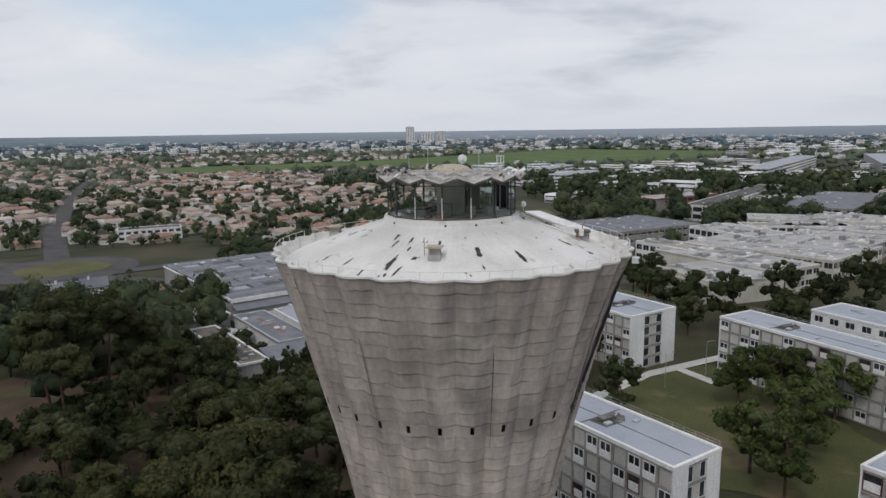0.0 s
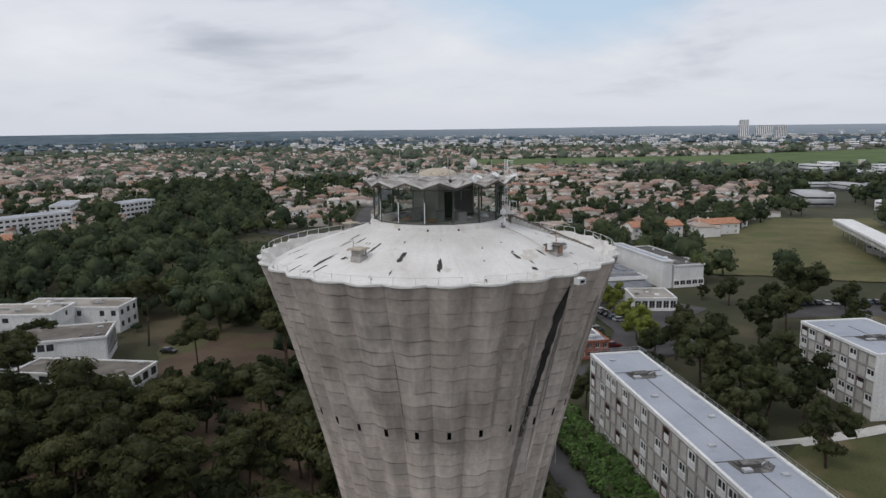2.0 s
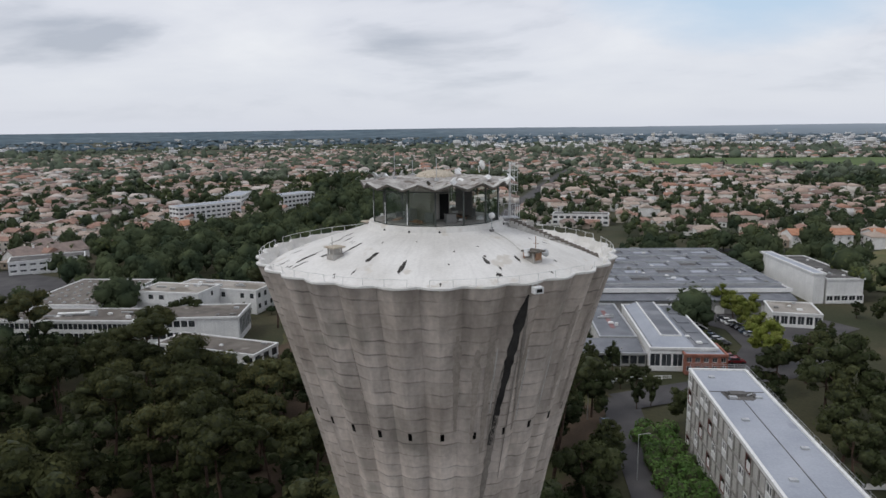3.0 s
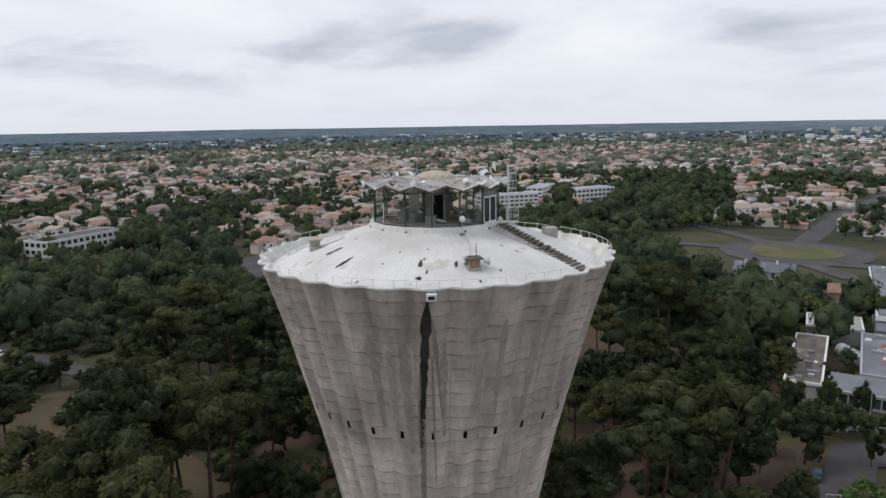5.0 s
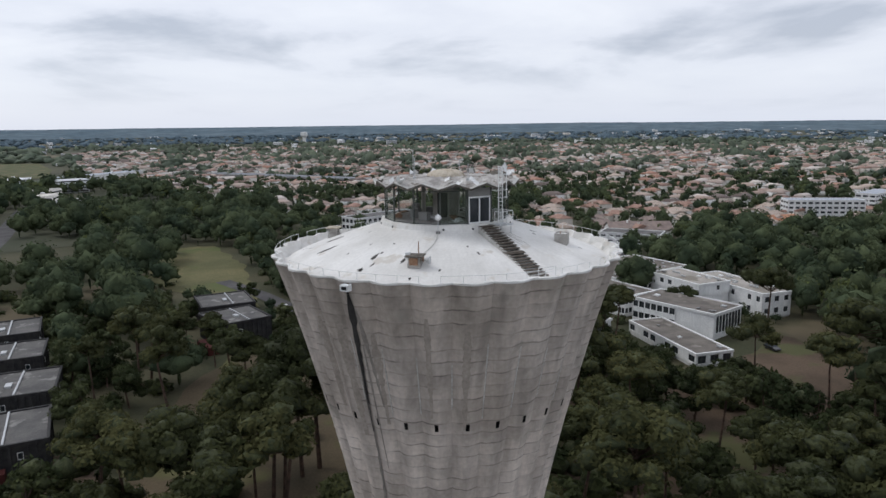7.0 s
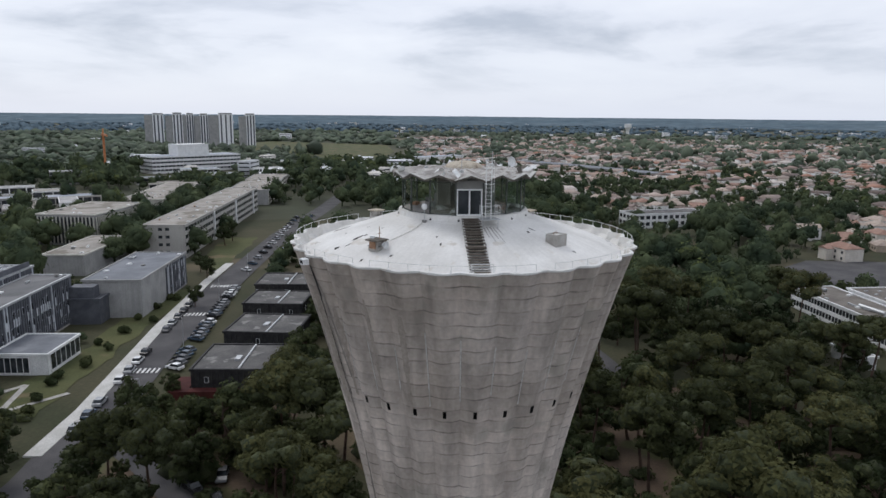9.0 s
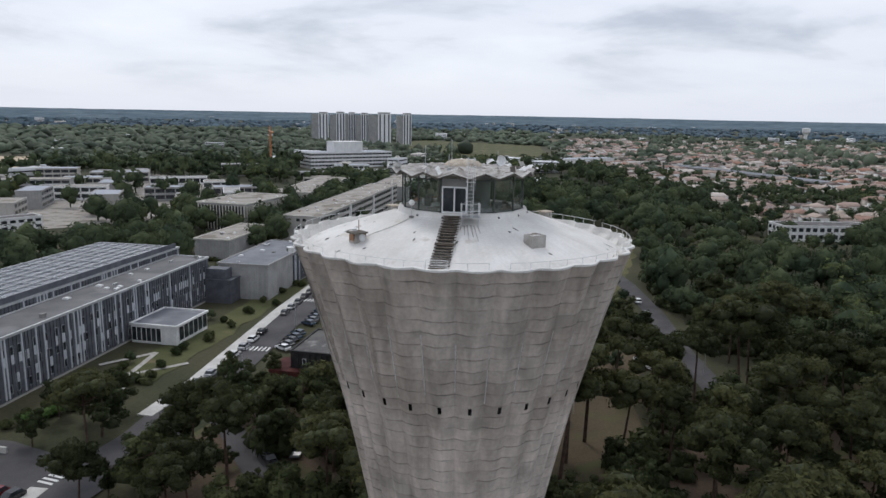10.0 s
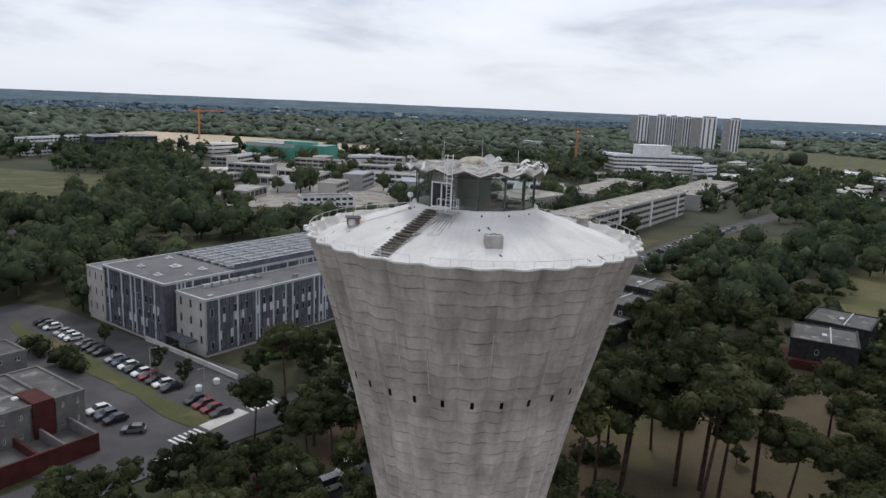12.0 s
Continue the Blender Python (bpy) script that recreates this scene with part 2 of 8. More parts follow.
M["tread"] = mat("mossy_concrete_tread", (0.075, 0.062, 0.05), (0.15, 0.13, 0.11), 0.95, 3.0, 14, 0.3)
M["block"] = mat("vent_blockwork", (0.31, 0.295, 0.27), (0.42, 0.405, 0.38), 0.9, 1.2, 12, 0.1, grain=0.08)
M["rust"] = mat("rusty_iron", (0.22, 0.12, 0.07), (0.32, 0.2, 0.13), 0.85, 3, 14, 0.2)
M["white"] = mat("white_render", (0.66, 0.665, 0.66), (0.76, 0.76, 0.75), 0.85, 0.25, 4, 0.05, streak=0.06)
M["tower_white"] = mat("white_tower_panels", (0.80, 0.81, 0.82), (0.86, 0.86, 0.86), 0.8, 0.05, 1, 0)
M["cream"] = mat("cream_render", (0.52, 0.50, 0.45), (0.60, 0.575, 0.52), 0.85, 0.25, 4, 0.05, streak=0.08)
M["grid"] = mat("grey_facade_concrete", (0.25, 0.24, 0.225), (0.32, 0.31, 0.29), 0.9, 0.4, 5, 0.1, streak=0.08)
M["infill"] = mat("pale_infill_panel", (0.42, 0.41, 0.385), (0.50, 0.49, 0.465), 0.85, 0.5, 5, 0.05, rand=0.1)
M["membrane"] = mat("grey_roof_membrane", (0.30, 0.325, 0.375), (0.365, 0.39, 0.44), 0.7, 0.12, 3, 0.05, patch=((0.29, 0.31, 0.36), 0.2, 0.62), grain=0.06)
M["bitumen"] = mat("dark_roof_felt", (0.075, 0.073, 0.072), (0.12, 0.115, 0.11), 0.85, 0.25, 3, 0.1, patch=((0.21, 0.205, 0.195), 0.3, 0.58))
M["gravel_roof"] = mat("gravel_roof", (0.27, 0.25, 0.225), (0.36, 0.335, 0.30), 0.95, 0.15, 8, 0.2, patch=((0.20, 0.18, 0.15), 0.12, 0.55))
M["brown_roof"] = mat("brown_grey_roof_felt", (0.115, 0.102, 0.090), (0.18, 0.162, 0.142), 0.92, 0.2, 5, 0.1, patch=((0.24, 0.22, 0.195), 0.22, 0.60), grain=0.15)
M["lab_roof"] = mat("worn_grey_roof_sheet", (0.095, 0.096, 0.100), (0.135, 0.136, 0.140), 0.7, 0.15, 4, 0.06, patch=((0.165, 0.165, 0.168), 0.10, 0.58), grain=0.12)
M["metal_roof"] = mat("standing_seam_roof", (0.135, 0.145, 0.165), (0.19, 0.20, 0.22), 0.75, 0.2, 4, 0.05, grain=0.1, patch=((0.23, 0.24, 0.26), 0.12, 0.6))
M["pale_roof"] = mat("pale_gravel_roof", (0.33, 0.325, 0.32), (0.44, 0.435, 0.43), 0.95, 0.12, 5, 0.1, patch=((0.20, 0.195, 0.19), 0.16, 0.58), grain=0.2)
M["grey_wall"] = mat("grey_wall", (0.28, 0.28, 0.275), (0.36, 0.355, 0.345), 0.85, 0.2, 4, 0.05, streak=0.1)
M["taupe"] = mat("taupe_wall", (0.36, 0.345, 0.32), (0.42, 0.405, 0.375), 0.85, 0.2, 4, 0.05, streak=0.06)
M["cladding"] = mat("dark_metal_cladding", (0.075, 0.08, 0.095), (0.12, 0.125, 0.14), 0.55, 0.5, 5, 0.05)
M["cladding_light"] = mat("pale_cladding_strip", (0.42, 0.44, 0.47), (0.52, 0.54, 0.57), 0.6, 0.5, 5)
M["black_wood"] = mat("black_timber", (0.022, 0.022, 0.024), (0.045, 0.043, 0.042), 0.8, 0.8, 8, 0.1)
M["red_wall"] = mat("dark_red_wall", (0.052, 0.011, 0.010), (0.078, 0.019, 0.016), 0.85, 0.6, 6, 0.05)
M["brick"] = mat("red_brick", (0.25, 0.10, 0.07), (0.33, 0.15, 0.11), 0.9, 0.6, 8, 0.1)
M["glass"] = mat("dark_window_glass", (0.018, 0.022, 0.026), (0.05, 0.055, 0.06), 0.12, 0.5, 1.0, 0, spec=0.32, rand=0.3)
M["solar"] = mat("solar_cells", (0.045, 0.055, 0.075), (0.075, 0.088, 0.115), 0.15, 0.5, 2, 0, spec=0.6, rand=0.25)
M["house_render"] = mat("grey_house_render", (0.125, 0.12, 0.117), (0.17, 0.165, 0.158), 0.9, 0.4, 5, 0.1, streak=0.1)
M["asphalt"] = mat("asphalt", (0.058, 0.056, 0.059), (0.092, 0.088, 0.089), 0.9, 0.12, 5, 0.1, patch=((0.07, 0.068, 0.07), 0.2, 0.6))
M["concrete"] = mat("pale_concrete_paving", (0.46, 0.45, 0.42), (0.56, 0.55, 0.52), 0.9, 0.3, 5, 0.1)
M["paint"] = mat("white_road_paint", (0.6, 0.6, 0.58), (0.72, 0.72, 0.70), 0.8, 1.0, 9)
M["ground"] = mat("dry_grass_and_soil", (0.034, 0.040, 0.018), (0.068, 0.062, 0.034), 0.95, 0.03, 1.2, 0.3, patch=((0.105, 0.085, 0.052), 0.018, 0.58))
M["far_ground"] = mat("far_land", (0.036, 0.044, 0.024), (0.068, 0.066, 0.040), 0.95, 0.006, 0.05, 0.0, patch=((0.15, 0.13, 0.085), 0.004, 0.60))
M["lawn"] = mat("mown_grass", (0.058, 0.068, 0.025), (0.092, 0.094, 0.038), 0.95, 0.06, 2.5, 0.2, patch=((0.135, 0.11, 0.06), 0.07, 0.56))
M["dry_lawn"] = mat("parched_lawn", (0.068, 0.054, 0.032), (0.105, 0.080, 0.048), 0.95, 0.06, 2.5, 0.2, patch=((0.092, 0.088, 0.036), 0.05, 0.55))
M["meadow"] = mat("dry_meadow_grass", (0.086, 0.087, 0.037), (0.135, 0.122, 0.056), 0.95, 0.05, 1.2, 0.2, patch=((0.085, 0.10, 0.035), 0.04, 0.56))
M["needle_floor"] = mat("pine_needle_floor", (0.065, 0.046, 0.031), (0.105, 0.074, 0.05), 0.95, 0.08, 2.5, 0.3, patch=((0.08, 0.082, 0.035), 0.07, 0.52))
M["vine"] = mat("vine_rows", (0.06, 0.10, 0.028), (0.10, 0.145, 0.045), 0.95, 0.02, 0.6, 0.1)
M["sand"] = mat("building_site_sand", (0.42, 0.34, 0.24), (0.52, 0.43, 0.31), 0.95, 0.02, 0.6)
M["pine"] = mat("pine_needles", (0.036, 0.043, 0.019), (0.074, 0.080, 0.034), 0.9, 0.12, 2.0, 0, rand=0.40, island=0.16, grain=0.2, spec=0.05)
M["leaf"] = mat("broad_leaves", (0.027, 0.039, 0.018), (0.060, 0.073, 0.032), 0.9, 0.1, 2.0, 0, rand=0.44, island=0.16, grain=0.2, spec=0.05)
M["hedge"] = mat("bright_hedge_leaves", (0.062, 0.13, 0.028), (0.11, 0.19, 0.05), 0.75, 0.4, 3.0, 0, rand=0.1, island=0.35)
M["young_leaf"] = mat("young_yellow_green_leaves", (0.14, 0.175, 0.03), (0.22, 0.245, 0.055), 0.8, 0.4, 3.0, 0, rand=0.2, island=0.3)
M["fresh_leaf"] = mat("fresh_green_leaves", (0.058, 0.084, 0.026), (0.105, 0.132, 0.046), 0.85, 0.2, 2.5, 0, rand=0.25, island=0.22, grain=0.2, spec=0.05)
# inner clumps toned below the needles: crown depth shade put into the colour
M["core_leaf"] = mat("shaded_inner_foliage", (0.030, 0.038, 0.017), (0.058, 0.066, 0.029), 0.9, 0.6, 5.0, 0.9, rand=0.2, island=0.12, grain=0.35)
M["bark"] = mat("pine_bark", (0.055, 0.038, 0.03), (0.11, 0.07, 0.052), 0.95, 1.0, 9, 0.4)
# far leaves made lighter, haze of the distance is in the colour
M["wood_far"] = mat("hazed_woodland_leaves", (0.055, 0.075, 0.052), (0.098, 0.118, 0.078), 0.85, 0.02, 0.8, 0.3, island=0.35, grain=0.25)
M["wood_mid"] = mat("garden_leaves", (0.038, 0.055, 0.034), (0.090, 0.110, 0.056), 0.9, 0.075, 1.5, 0, island=0.12, grain=0.14, spec=0.05, patch=((0.105, 0.124, 0.048), 0.055, 0.60))
# slightly darker crown cores, their inner shade painted as leaf colour
M["wood_mid_core"] = mat("shaded_inner_leaves", (0.034, 0.049, 0.030), (0.076, 0.094, 0.048), 0.9, 0.075, 2, 0, island=0.2, spec=0.05)
# blue-grey woods near the horizon: distance haze is put into their colour
M["wood_horizon"] = mat("hazed_distant_woodland", (0.082, 0.118, 0.145), (0.118, 0.155, 0.18), 0.9, 0.004, 0.02, 0, island=0.07, spec=0.02, grain=0.3)


def town_haze(m, colour):
    """The ridge's colour pales towards the town: distance haze mixed in by bearing."""
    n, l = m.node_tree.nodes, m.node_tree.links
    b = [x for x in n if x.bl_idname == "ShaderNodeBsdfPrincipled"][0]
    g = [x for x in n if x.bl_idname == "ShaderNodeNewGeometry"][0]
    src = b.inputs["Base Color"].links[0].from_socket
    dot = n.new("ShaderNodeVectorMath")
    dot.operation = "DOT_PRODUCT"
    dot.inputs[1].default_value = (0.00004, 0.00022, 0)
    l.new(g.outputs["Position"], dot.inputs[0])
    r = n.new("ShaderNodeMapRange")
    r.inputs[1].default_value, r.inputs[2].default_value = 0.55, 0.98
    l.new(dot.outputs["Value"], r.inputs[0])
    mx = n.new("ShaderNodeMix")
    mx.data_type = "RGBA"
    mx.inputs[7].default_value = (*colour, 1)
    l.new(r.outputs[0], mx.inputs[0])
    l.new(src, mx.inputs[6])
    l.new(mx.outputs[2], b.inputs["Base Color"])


town_haze(M["wood_horizon"], (0.27, 0.31, 0.35))


def leafy(m, amount=0.3):
    """Leaves pass some of the light that falls on them."""
    n, l = m.node_tree.nodes, m.node_tree.links
    b = [x for x in n if x.bl_idname == "ShaderNodeBsdfPrincipled"][0]
    o = [x for x in n if x.bl_idname == "ShaderNodeOutputMaterial"][0]
    tr = n.new("ShaderNodeBsdfTranslucent")
    l.new(b.inputs["Base Color"].links[0].from_socket, tr.inputs[0])
    mx = n.new("ShaderNodeMixShader")
    mx.inputs[0].default_value = amount
    l.new(b.outputs[0], mx.inputs[1])
    l.new(tr.outputs[0], mx.inputs[2])
    l.new(mx.outputs[0], o.inputs[0])


for nm in ("pine", "leaf", "hedge", "wood_mid", "young_leaf", "fresh_leaf"):
    leafy(M[nm])
M["tyre"] = mat("tyre_rubber", (0.015, 0.015, 0.015), (0.03, 0.03, 0.03), 0.9)
M["walls"] = islands("house_walls", [(0.68, 0.65, 0.60), (0.78, 0.77, 0.75), (0.58, 0.52, 0.45), (0.70, 0.66, 0.61), (0.80, 0.80, 0.79)])
M["tiles"] = islands("clay_tile_roofs", [(0.279, 0.187, 0.151), (0.372, 0.278, 0.231), (0.214, 0.152, 0.130), (0.428, 0.344, 0.290), (0.158, 0.126, 0.113), (0.326, 0.244, 0.206), (0.335, 0.191, 0.139), (0.279, 0.226, 0.197), (0.521, 0.465, 0.428), (0.391, 0.313, 0.269)])
M["bigwhite"] = islands("far_building_walls", [(0.74, 0.75, 0.77), (0.60, 0.61, 0.62), (0.80, 0.80, 0.81), (0.46, 0.47, 0.48), (0.66, 0.63, 0.58)])
M["crane"] = mat("orange_crane_paint", (0.45, 0.16, 0.06), (0.52, 0.2, 0.08), 0.6)
M["green_sheet"] = mat("green_sheeting", (0.07, 0.26, 0.20), (0.10, 0.32, 0.25), 0.6, 0.1, 2)
M["blue_glass"] = mat("blue_facade", (0.05, 0.06, 0.085), (0.085, 0.10, 0.135), 0.2, 0.1, 2, spec=0.6)
for nm, c in (("white", (0.72, 0.72, 0.72)), ("silver", (0.34, 0.35, 0.36)), ("black", (0.018, 0.018, 0.02)),
              ("red", (0.16, 0.015, 0.02)), ("blue", (0.045, 0.07, 0.10)), ("grey", (0.12, 0.12, 0.125))):
    M["car_" + nm] = mat("car_paint_" + nm, c, tuple(v * 1.06 for v in c), 0.25, 1, 2, 0, spec=0.6)


def clear_glass():
    m = bpy.data.materials.new("dusty_clear_glass")
    m.use_nodes = True
    n, l = nodes_of(m.node_tree)
    o = n.new("ShaderNodeOutputMaterial")
    tr = n.new("ShaderNodeBsdfTransparent")
    tr.inputs[0].default_value = (0.90, 0.935, 0.925, 1)
    gl = n.new("ShaderNodeBsdfGlossy")
    gl.inputs["Roughness"].default_value = 0.06
    gl.inputs["Color"].default_value = (0.9, 0.95, 0.95, 1)
    mx = n.new("ShaderNodeMixShader")
    mx.inputs[0].default_value = 0.09
    l.new(tr.outputs[0], mx.inputs[1])
    l.new(gl.outputs[0], mx.inputs[2])
    l.new(mx.outputs[0], o.inputs[0])
    return m


M["clear"] = clear_glass()


# ---- builders ----
class MB:
    """Gathers corners and faces; face lists carry the number of a material."""

    def __init__(self):
        self.v, self.f, self.m = [], [], []

    def face(self, pts, m=0):
        k = len(self.v)
        self.v += [tuple(p) for p in pts]
        self.f.append(tuple(range(k, k + len(pts))))
        self.m.append(m)

    def box(self, x0, y0, z0, x1, y1, z1, m=0, turn=None):
        k = len(self.v)
        c = [(x, y, z) for z in (z0, z1) for x, y in ((x0, y0), (x1, y0), (x1, y1), (x0, y1))]
        if turn is not None:
            c = [tuple(turn @ Vector(p)) for p in c]
        self.v += c
        for q in ((3, 2, 1, 0), (4, 5, 6, 7), (0, 1, 5, 4), (1, 2, 6, 5), (2, 3, 7, 6), (3, 0, 4, 7)):
            self.f.append(tuple(k + i for i in q))
            self.m.append(m)
        return self

    def prism(self, poly, z0, z1, m=0, top=None):
        n, k = len(poly), len(self.v)
        self.v += [(x, y, z0) for x, y in poly] + [(x, y, z1) for x, y in poly]
        for i in range(n):
            j = (i + 1) % n
            self.f.append((k + i, k + j, k + n + j, k + n + i))
            self.m.append(m)
        self.f.append(tuple(k + n + i for i in range(n)))
        self.m.append(m if top is None else top)
        self.f.append(tuple(k + n - 1 - i for i in range(n)))
        self.m.append(m)
        return self

    def tube(self, p, q, r, n=6, m=0, r2=None):
        p, q = Vector(p), Vector(q)
        r2 = r if r2 is None else r2
        d = (q - p).normalized()
        a = d.orthogonal().normalized()
        b = d.cross(a)
        k = len(self.v)
        for e, rr in ((p, r), (q, r2)):
            for i in range(n):
                w = 2 * math.pi * i / n
                self.v.append(tuple(e + a * (rr * math.cos(w)) + b * (rr * math.sin(w))))
        for i in range(n):
            j = (i + 1) % n
            self.f.append((k + i, k + j, k + n + j, k + n + i))
            self.m.append(m)
        self.f += [tuple(k + n - 1 - i for i in range(n)), tuple(k + n + i for i in range(n))]
        self.m += [m, m]
        return self

    def ball(self, c, r, m=0, nu=10, nv=6, squash=1.0):
        for i in range(nv):
            for j in range(nu):
                q = []
                for di, dj in ((0, 0), (0, 1), (1, 1), (1, 0)):
                    a, b = math.pi * (i + di) / nv - math.pi / 2, 2 * math.pi * (j + dj) / nu
                    q.append((c[0] + r * math.cos(a) * math.cos(b), c[1] + r * math.cos(a) * math.sin(b), c[2] + r * squash * math.sin(a)))
                if i == 0:
                    q = [q[0], q[2], q[3]]
                elif i == nv - 1:
                    q = q[:3]
                self.face(q, m)
        return self

    def sheet(self, fn, us, vs, m=0, wrap=False):
        """A grid of corners fn(u, v), faces turned so that u x v points out."""
        k, nu, nv = len(self.v), len(us), len(vs)
        self.v += [tuple(fn(u, v)) for v in vs for u in us]
        for j in range(nv - 1):
            for i in range(nu if wrap else nu - 1):
                i2 = (i + 1) % nu
                self.f.append((k + j * nu + i, k + j * nu + i2, k + (j + 1) * nu + i2, k + (j + 1) * nu + i))
                self.m.append(m)
        return self

    def data(self, name, mats, smooth=False):
        d = bpy.data.meshes.new(name)
        d.from_pydata(self.v, [], self.f)
        for x in mats:
            d.materials.append(M[x])
        if len(mats) > 1:
            d.polygons.foreach_set("material_index", self.m)
        if smooth:
            d.polygons.foreach_set("use_smooth", [True] * len(d.polygons))
        d.update()
        return d


def thing(name, label, category, x=0.0, y=0.0, z=0.0, rz=0.0, group="", kind=""):
    """An Empty at the base of a thing."""
    ob = new(name)
    ob.empty_display_size = 0.5
    ob.matrix_basis = pose(x, y, z, 0, 0, rz)
    return tagged(ob, label, category, group, kind)


def part(name, mb, mats, parent, label="", smooth=False, m=None, kind=""):
    """One mesh object under a thing or a part. mb: a builder, or mesh data that alike parts share."""
    mats = [mats] if isinstance(mats, str) else mats
    ob = new(name, mb.data(name, mats, smooth) if isinstance(mb, MB) else mb)
    ob.parent = parent
    if m is not None:
        ob.matrix_basis = m
    return tagged(ob, label, "", "", kind)


def solid(name, mb, mats, label, category, kind="", smooth=False):
    """A thing that is one mesh."""
    mats = [mats] if isinstance(mats, str) else mats
    return tagged(new(name, mb.data(name, mats, smooth)), label, category, "", kind)


def arrays_to_mesh(name, verts, tris, mats, idx=None):
    d = bpy.data.meshes.new(name)
    nv, nf = len(verts), len(tris)
    d.vertices.add(nv)
    d.vertices.foreach_set("co", np.ascontiguousarray(verts, dtype=np.float32).ravel())
    d.loops.add(nf * 3)
    d.loops.foreach_set("vertex_index", np.ascontiguousarray(tris, dtype=np.int32).ravel())
    d.polygons.add(nf)
    d.polygons.foreach_set("loop_start", np.arange(0, nf * 3, 3, dtype=np.int32))
    for x in mats:
        d.materials.append(M[x])
    if idx is not None:
        d.polygons.foreach_set("material_index", np.ascontiguousarray(idx, dtype=np.int32))
    d.update(calc_edges=True)
    d.validate()
    return d


def spread(kinds, places):
    """Joins copies of (verts, tris, idx) kinds at rows of kind, x, y, z, turn, scale, height scale."""
    vs, ts, ids, k = [], [], [], 0
    for kind, x, y, z, a, s, h in places:
        v, t, i = kinds[int(kind)]
        c, n = math.cos(a) * s, math.sin(a) * s
        w = np.empty_like(v)
        w[:, 0] = v[:, 0] * c - v[:, 1] * n + x
        w[:, 1] = v[:, 0] * n + v[:, 1] * c + y
        w[:, 2] = v[:, 2] * s * h + z
        vs.append(w)
        ts.append(t + k)
        ids.append(i)
        k += len(v)
    return np.concatenate(vs), np.concatenate(ts), np.concatenate(ids)


def inside(x, y, poly):
    hit = False
    for i in range(len(poly)):
        (x1, y1), (x2, y2) = poly[i - 1], poly[i]
        if (y1 > y) != (y2 > y) and x < (x2 - x1) * (y - y1) / (y2 - y1) + x1:
            hit = not hit
    return hit


def band(p, q, w):
    """The four corners of a strip from p to q, w wide."""
    d = (Vector(q) - Vector(p)).normalized()
    s = Vector((-d.y, d.x)) * (w / 2)
    return [tuple(Vector(p) - s), tuple(Vector(q) - s), tuple(Vector(q) + s), tuple(Vector(p) + s)]


def ragged(poly, step=4.0, amount=1.3):
    """The outline with uneven, worn edges."""
    out_ = []
    for i in range(len(poly)):
        a, b = Vector(poly[i]), Vector(poly[(i + 1) % len(poly)])
        n = max(1, int((b - a).length / step))
        for k in range(n):
            p = a + (b - a) * (k / n)
            q = Vector((p.x * 0.13, p.y * 0.13, 4.0))
            out_.append((p.x + amount * 2.2 * noise.noise(q), p.y + amount * 2.2 * noise.noise(q + Vector((9, 3, 1)))))
    return out_


def flat(name, polys, z, material, label, category, kind="structure", thick=0.0):
    mb = MB()
    for n_, poly in enumerate(polys):
        z += 0.004 if n_ else 0.0
        area = sum(poly[i - 1][0] * poly[i][1] - poly[i][0] * poly[i - 1][1] for i in range(len(poly)))
        pts = poly if area > 0 else poly[::-1]
        if category in ("grass", "ground", "roundabout"):
            pts = ragged(pts)
        if thick:
            mb.prism(pts, z - thick, z)
        else:
            mb.face([(x, y, z) for x, y in pts])
    return solid(name, mb, material, label, category, kind)


def path_band(pts, w):
    return [band(pts[i], pts[i + 1], w) for i in range(len(pts) - 1)]


# ---- ground, roads ----
g = MB()
xs = [-4900, -2400, -1200, -600, -300, -150, 0, 150, 300, 600, 1200, 2400, 4900]
g.sheet(lambda u, v: (u, v, 0.0), xs, xs)
solid("ground", g, "ground", "dry grass and bare soil ground", "ground", "structure")
wide = MB()
ring = [340, 700, 1400, 2600, 4850]
wide.sheet(lambda u, v: (v * math.cos(u), v * math.sin(u), 0.10 + v * 0.0002), [2 * math.pi * i / 72 for i in range(72)], ring[::-1], wrap=True)
solid("far_ground", wide, "far_ground", "far farmland and gardens", "ground", "structure")

ROAD = [(330, 135), (70, -36), (20, -66), (-6, -79), (-60, -118.5), (-122, -158), (-200, -206), (-290, -252), (-420, -325)]
flat("road", path_band(ROAD, 10.5), 0.22, "asphalt", "grey asphalt campus road with parked cars", "road")
PAVE = [(-10, -88.5), (-26, -98.5), (-70, -131.5), (-115, -162.5), (-140, -178)]
flat("pavement", path_band(PAVE, 3.2), 0.34, "concrete", "pale concrete pavement beside the road", "pavement", thick=0.3)
PARKING = [(66, -162), (54, -153), (31, -119), (11, -95), (6, -80), (20, -58), (36, -52), (62, -70), (70, -110), (76, -150)]
flat("car_park", [PARKING], 0.16, "asphalt", "asphalt car park beside the laboratory", "car park")
STRIP = [(23.1, -78.4), (19.4, -72.0), (22.6, -69.4), (27.0, -76.0), (42.8, -102.5), (64.4, -139.4), (61.5, -143.2)]
flat("grass_strip", [STRIP], 0.26, "lawn", "grass strip along the parking row", "grass")
flat("service_road", path_band([(52, -46), (42, -12), (32, 10), (16, 30), (-3, 56), (-16, 75), (-26, 91)], 7.5) + path_band([(-25, 89), (-9, 116), (-12, 145), (-26, 166)], 9),
     0.20, "asphalt", "asphalt service road past the residences", "road")
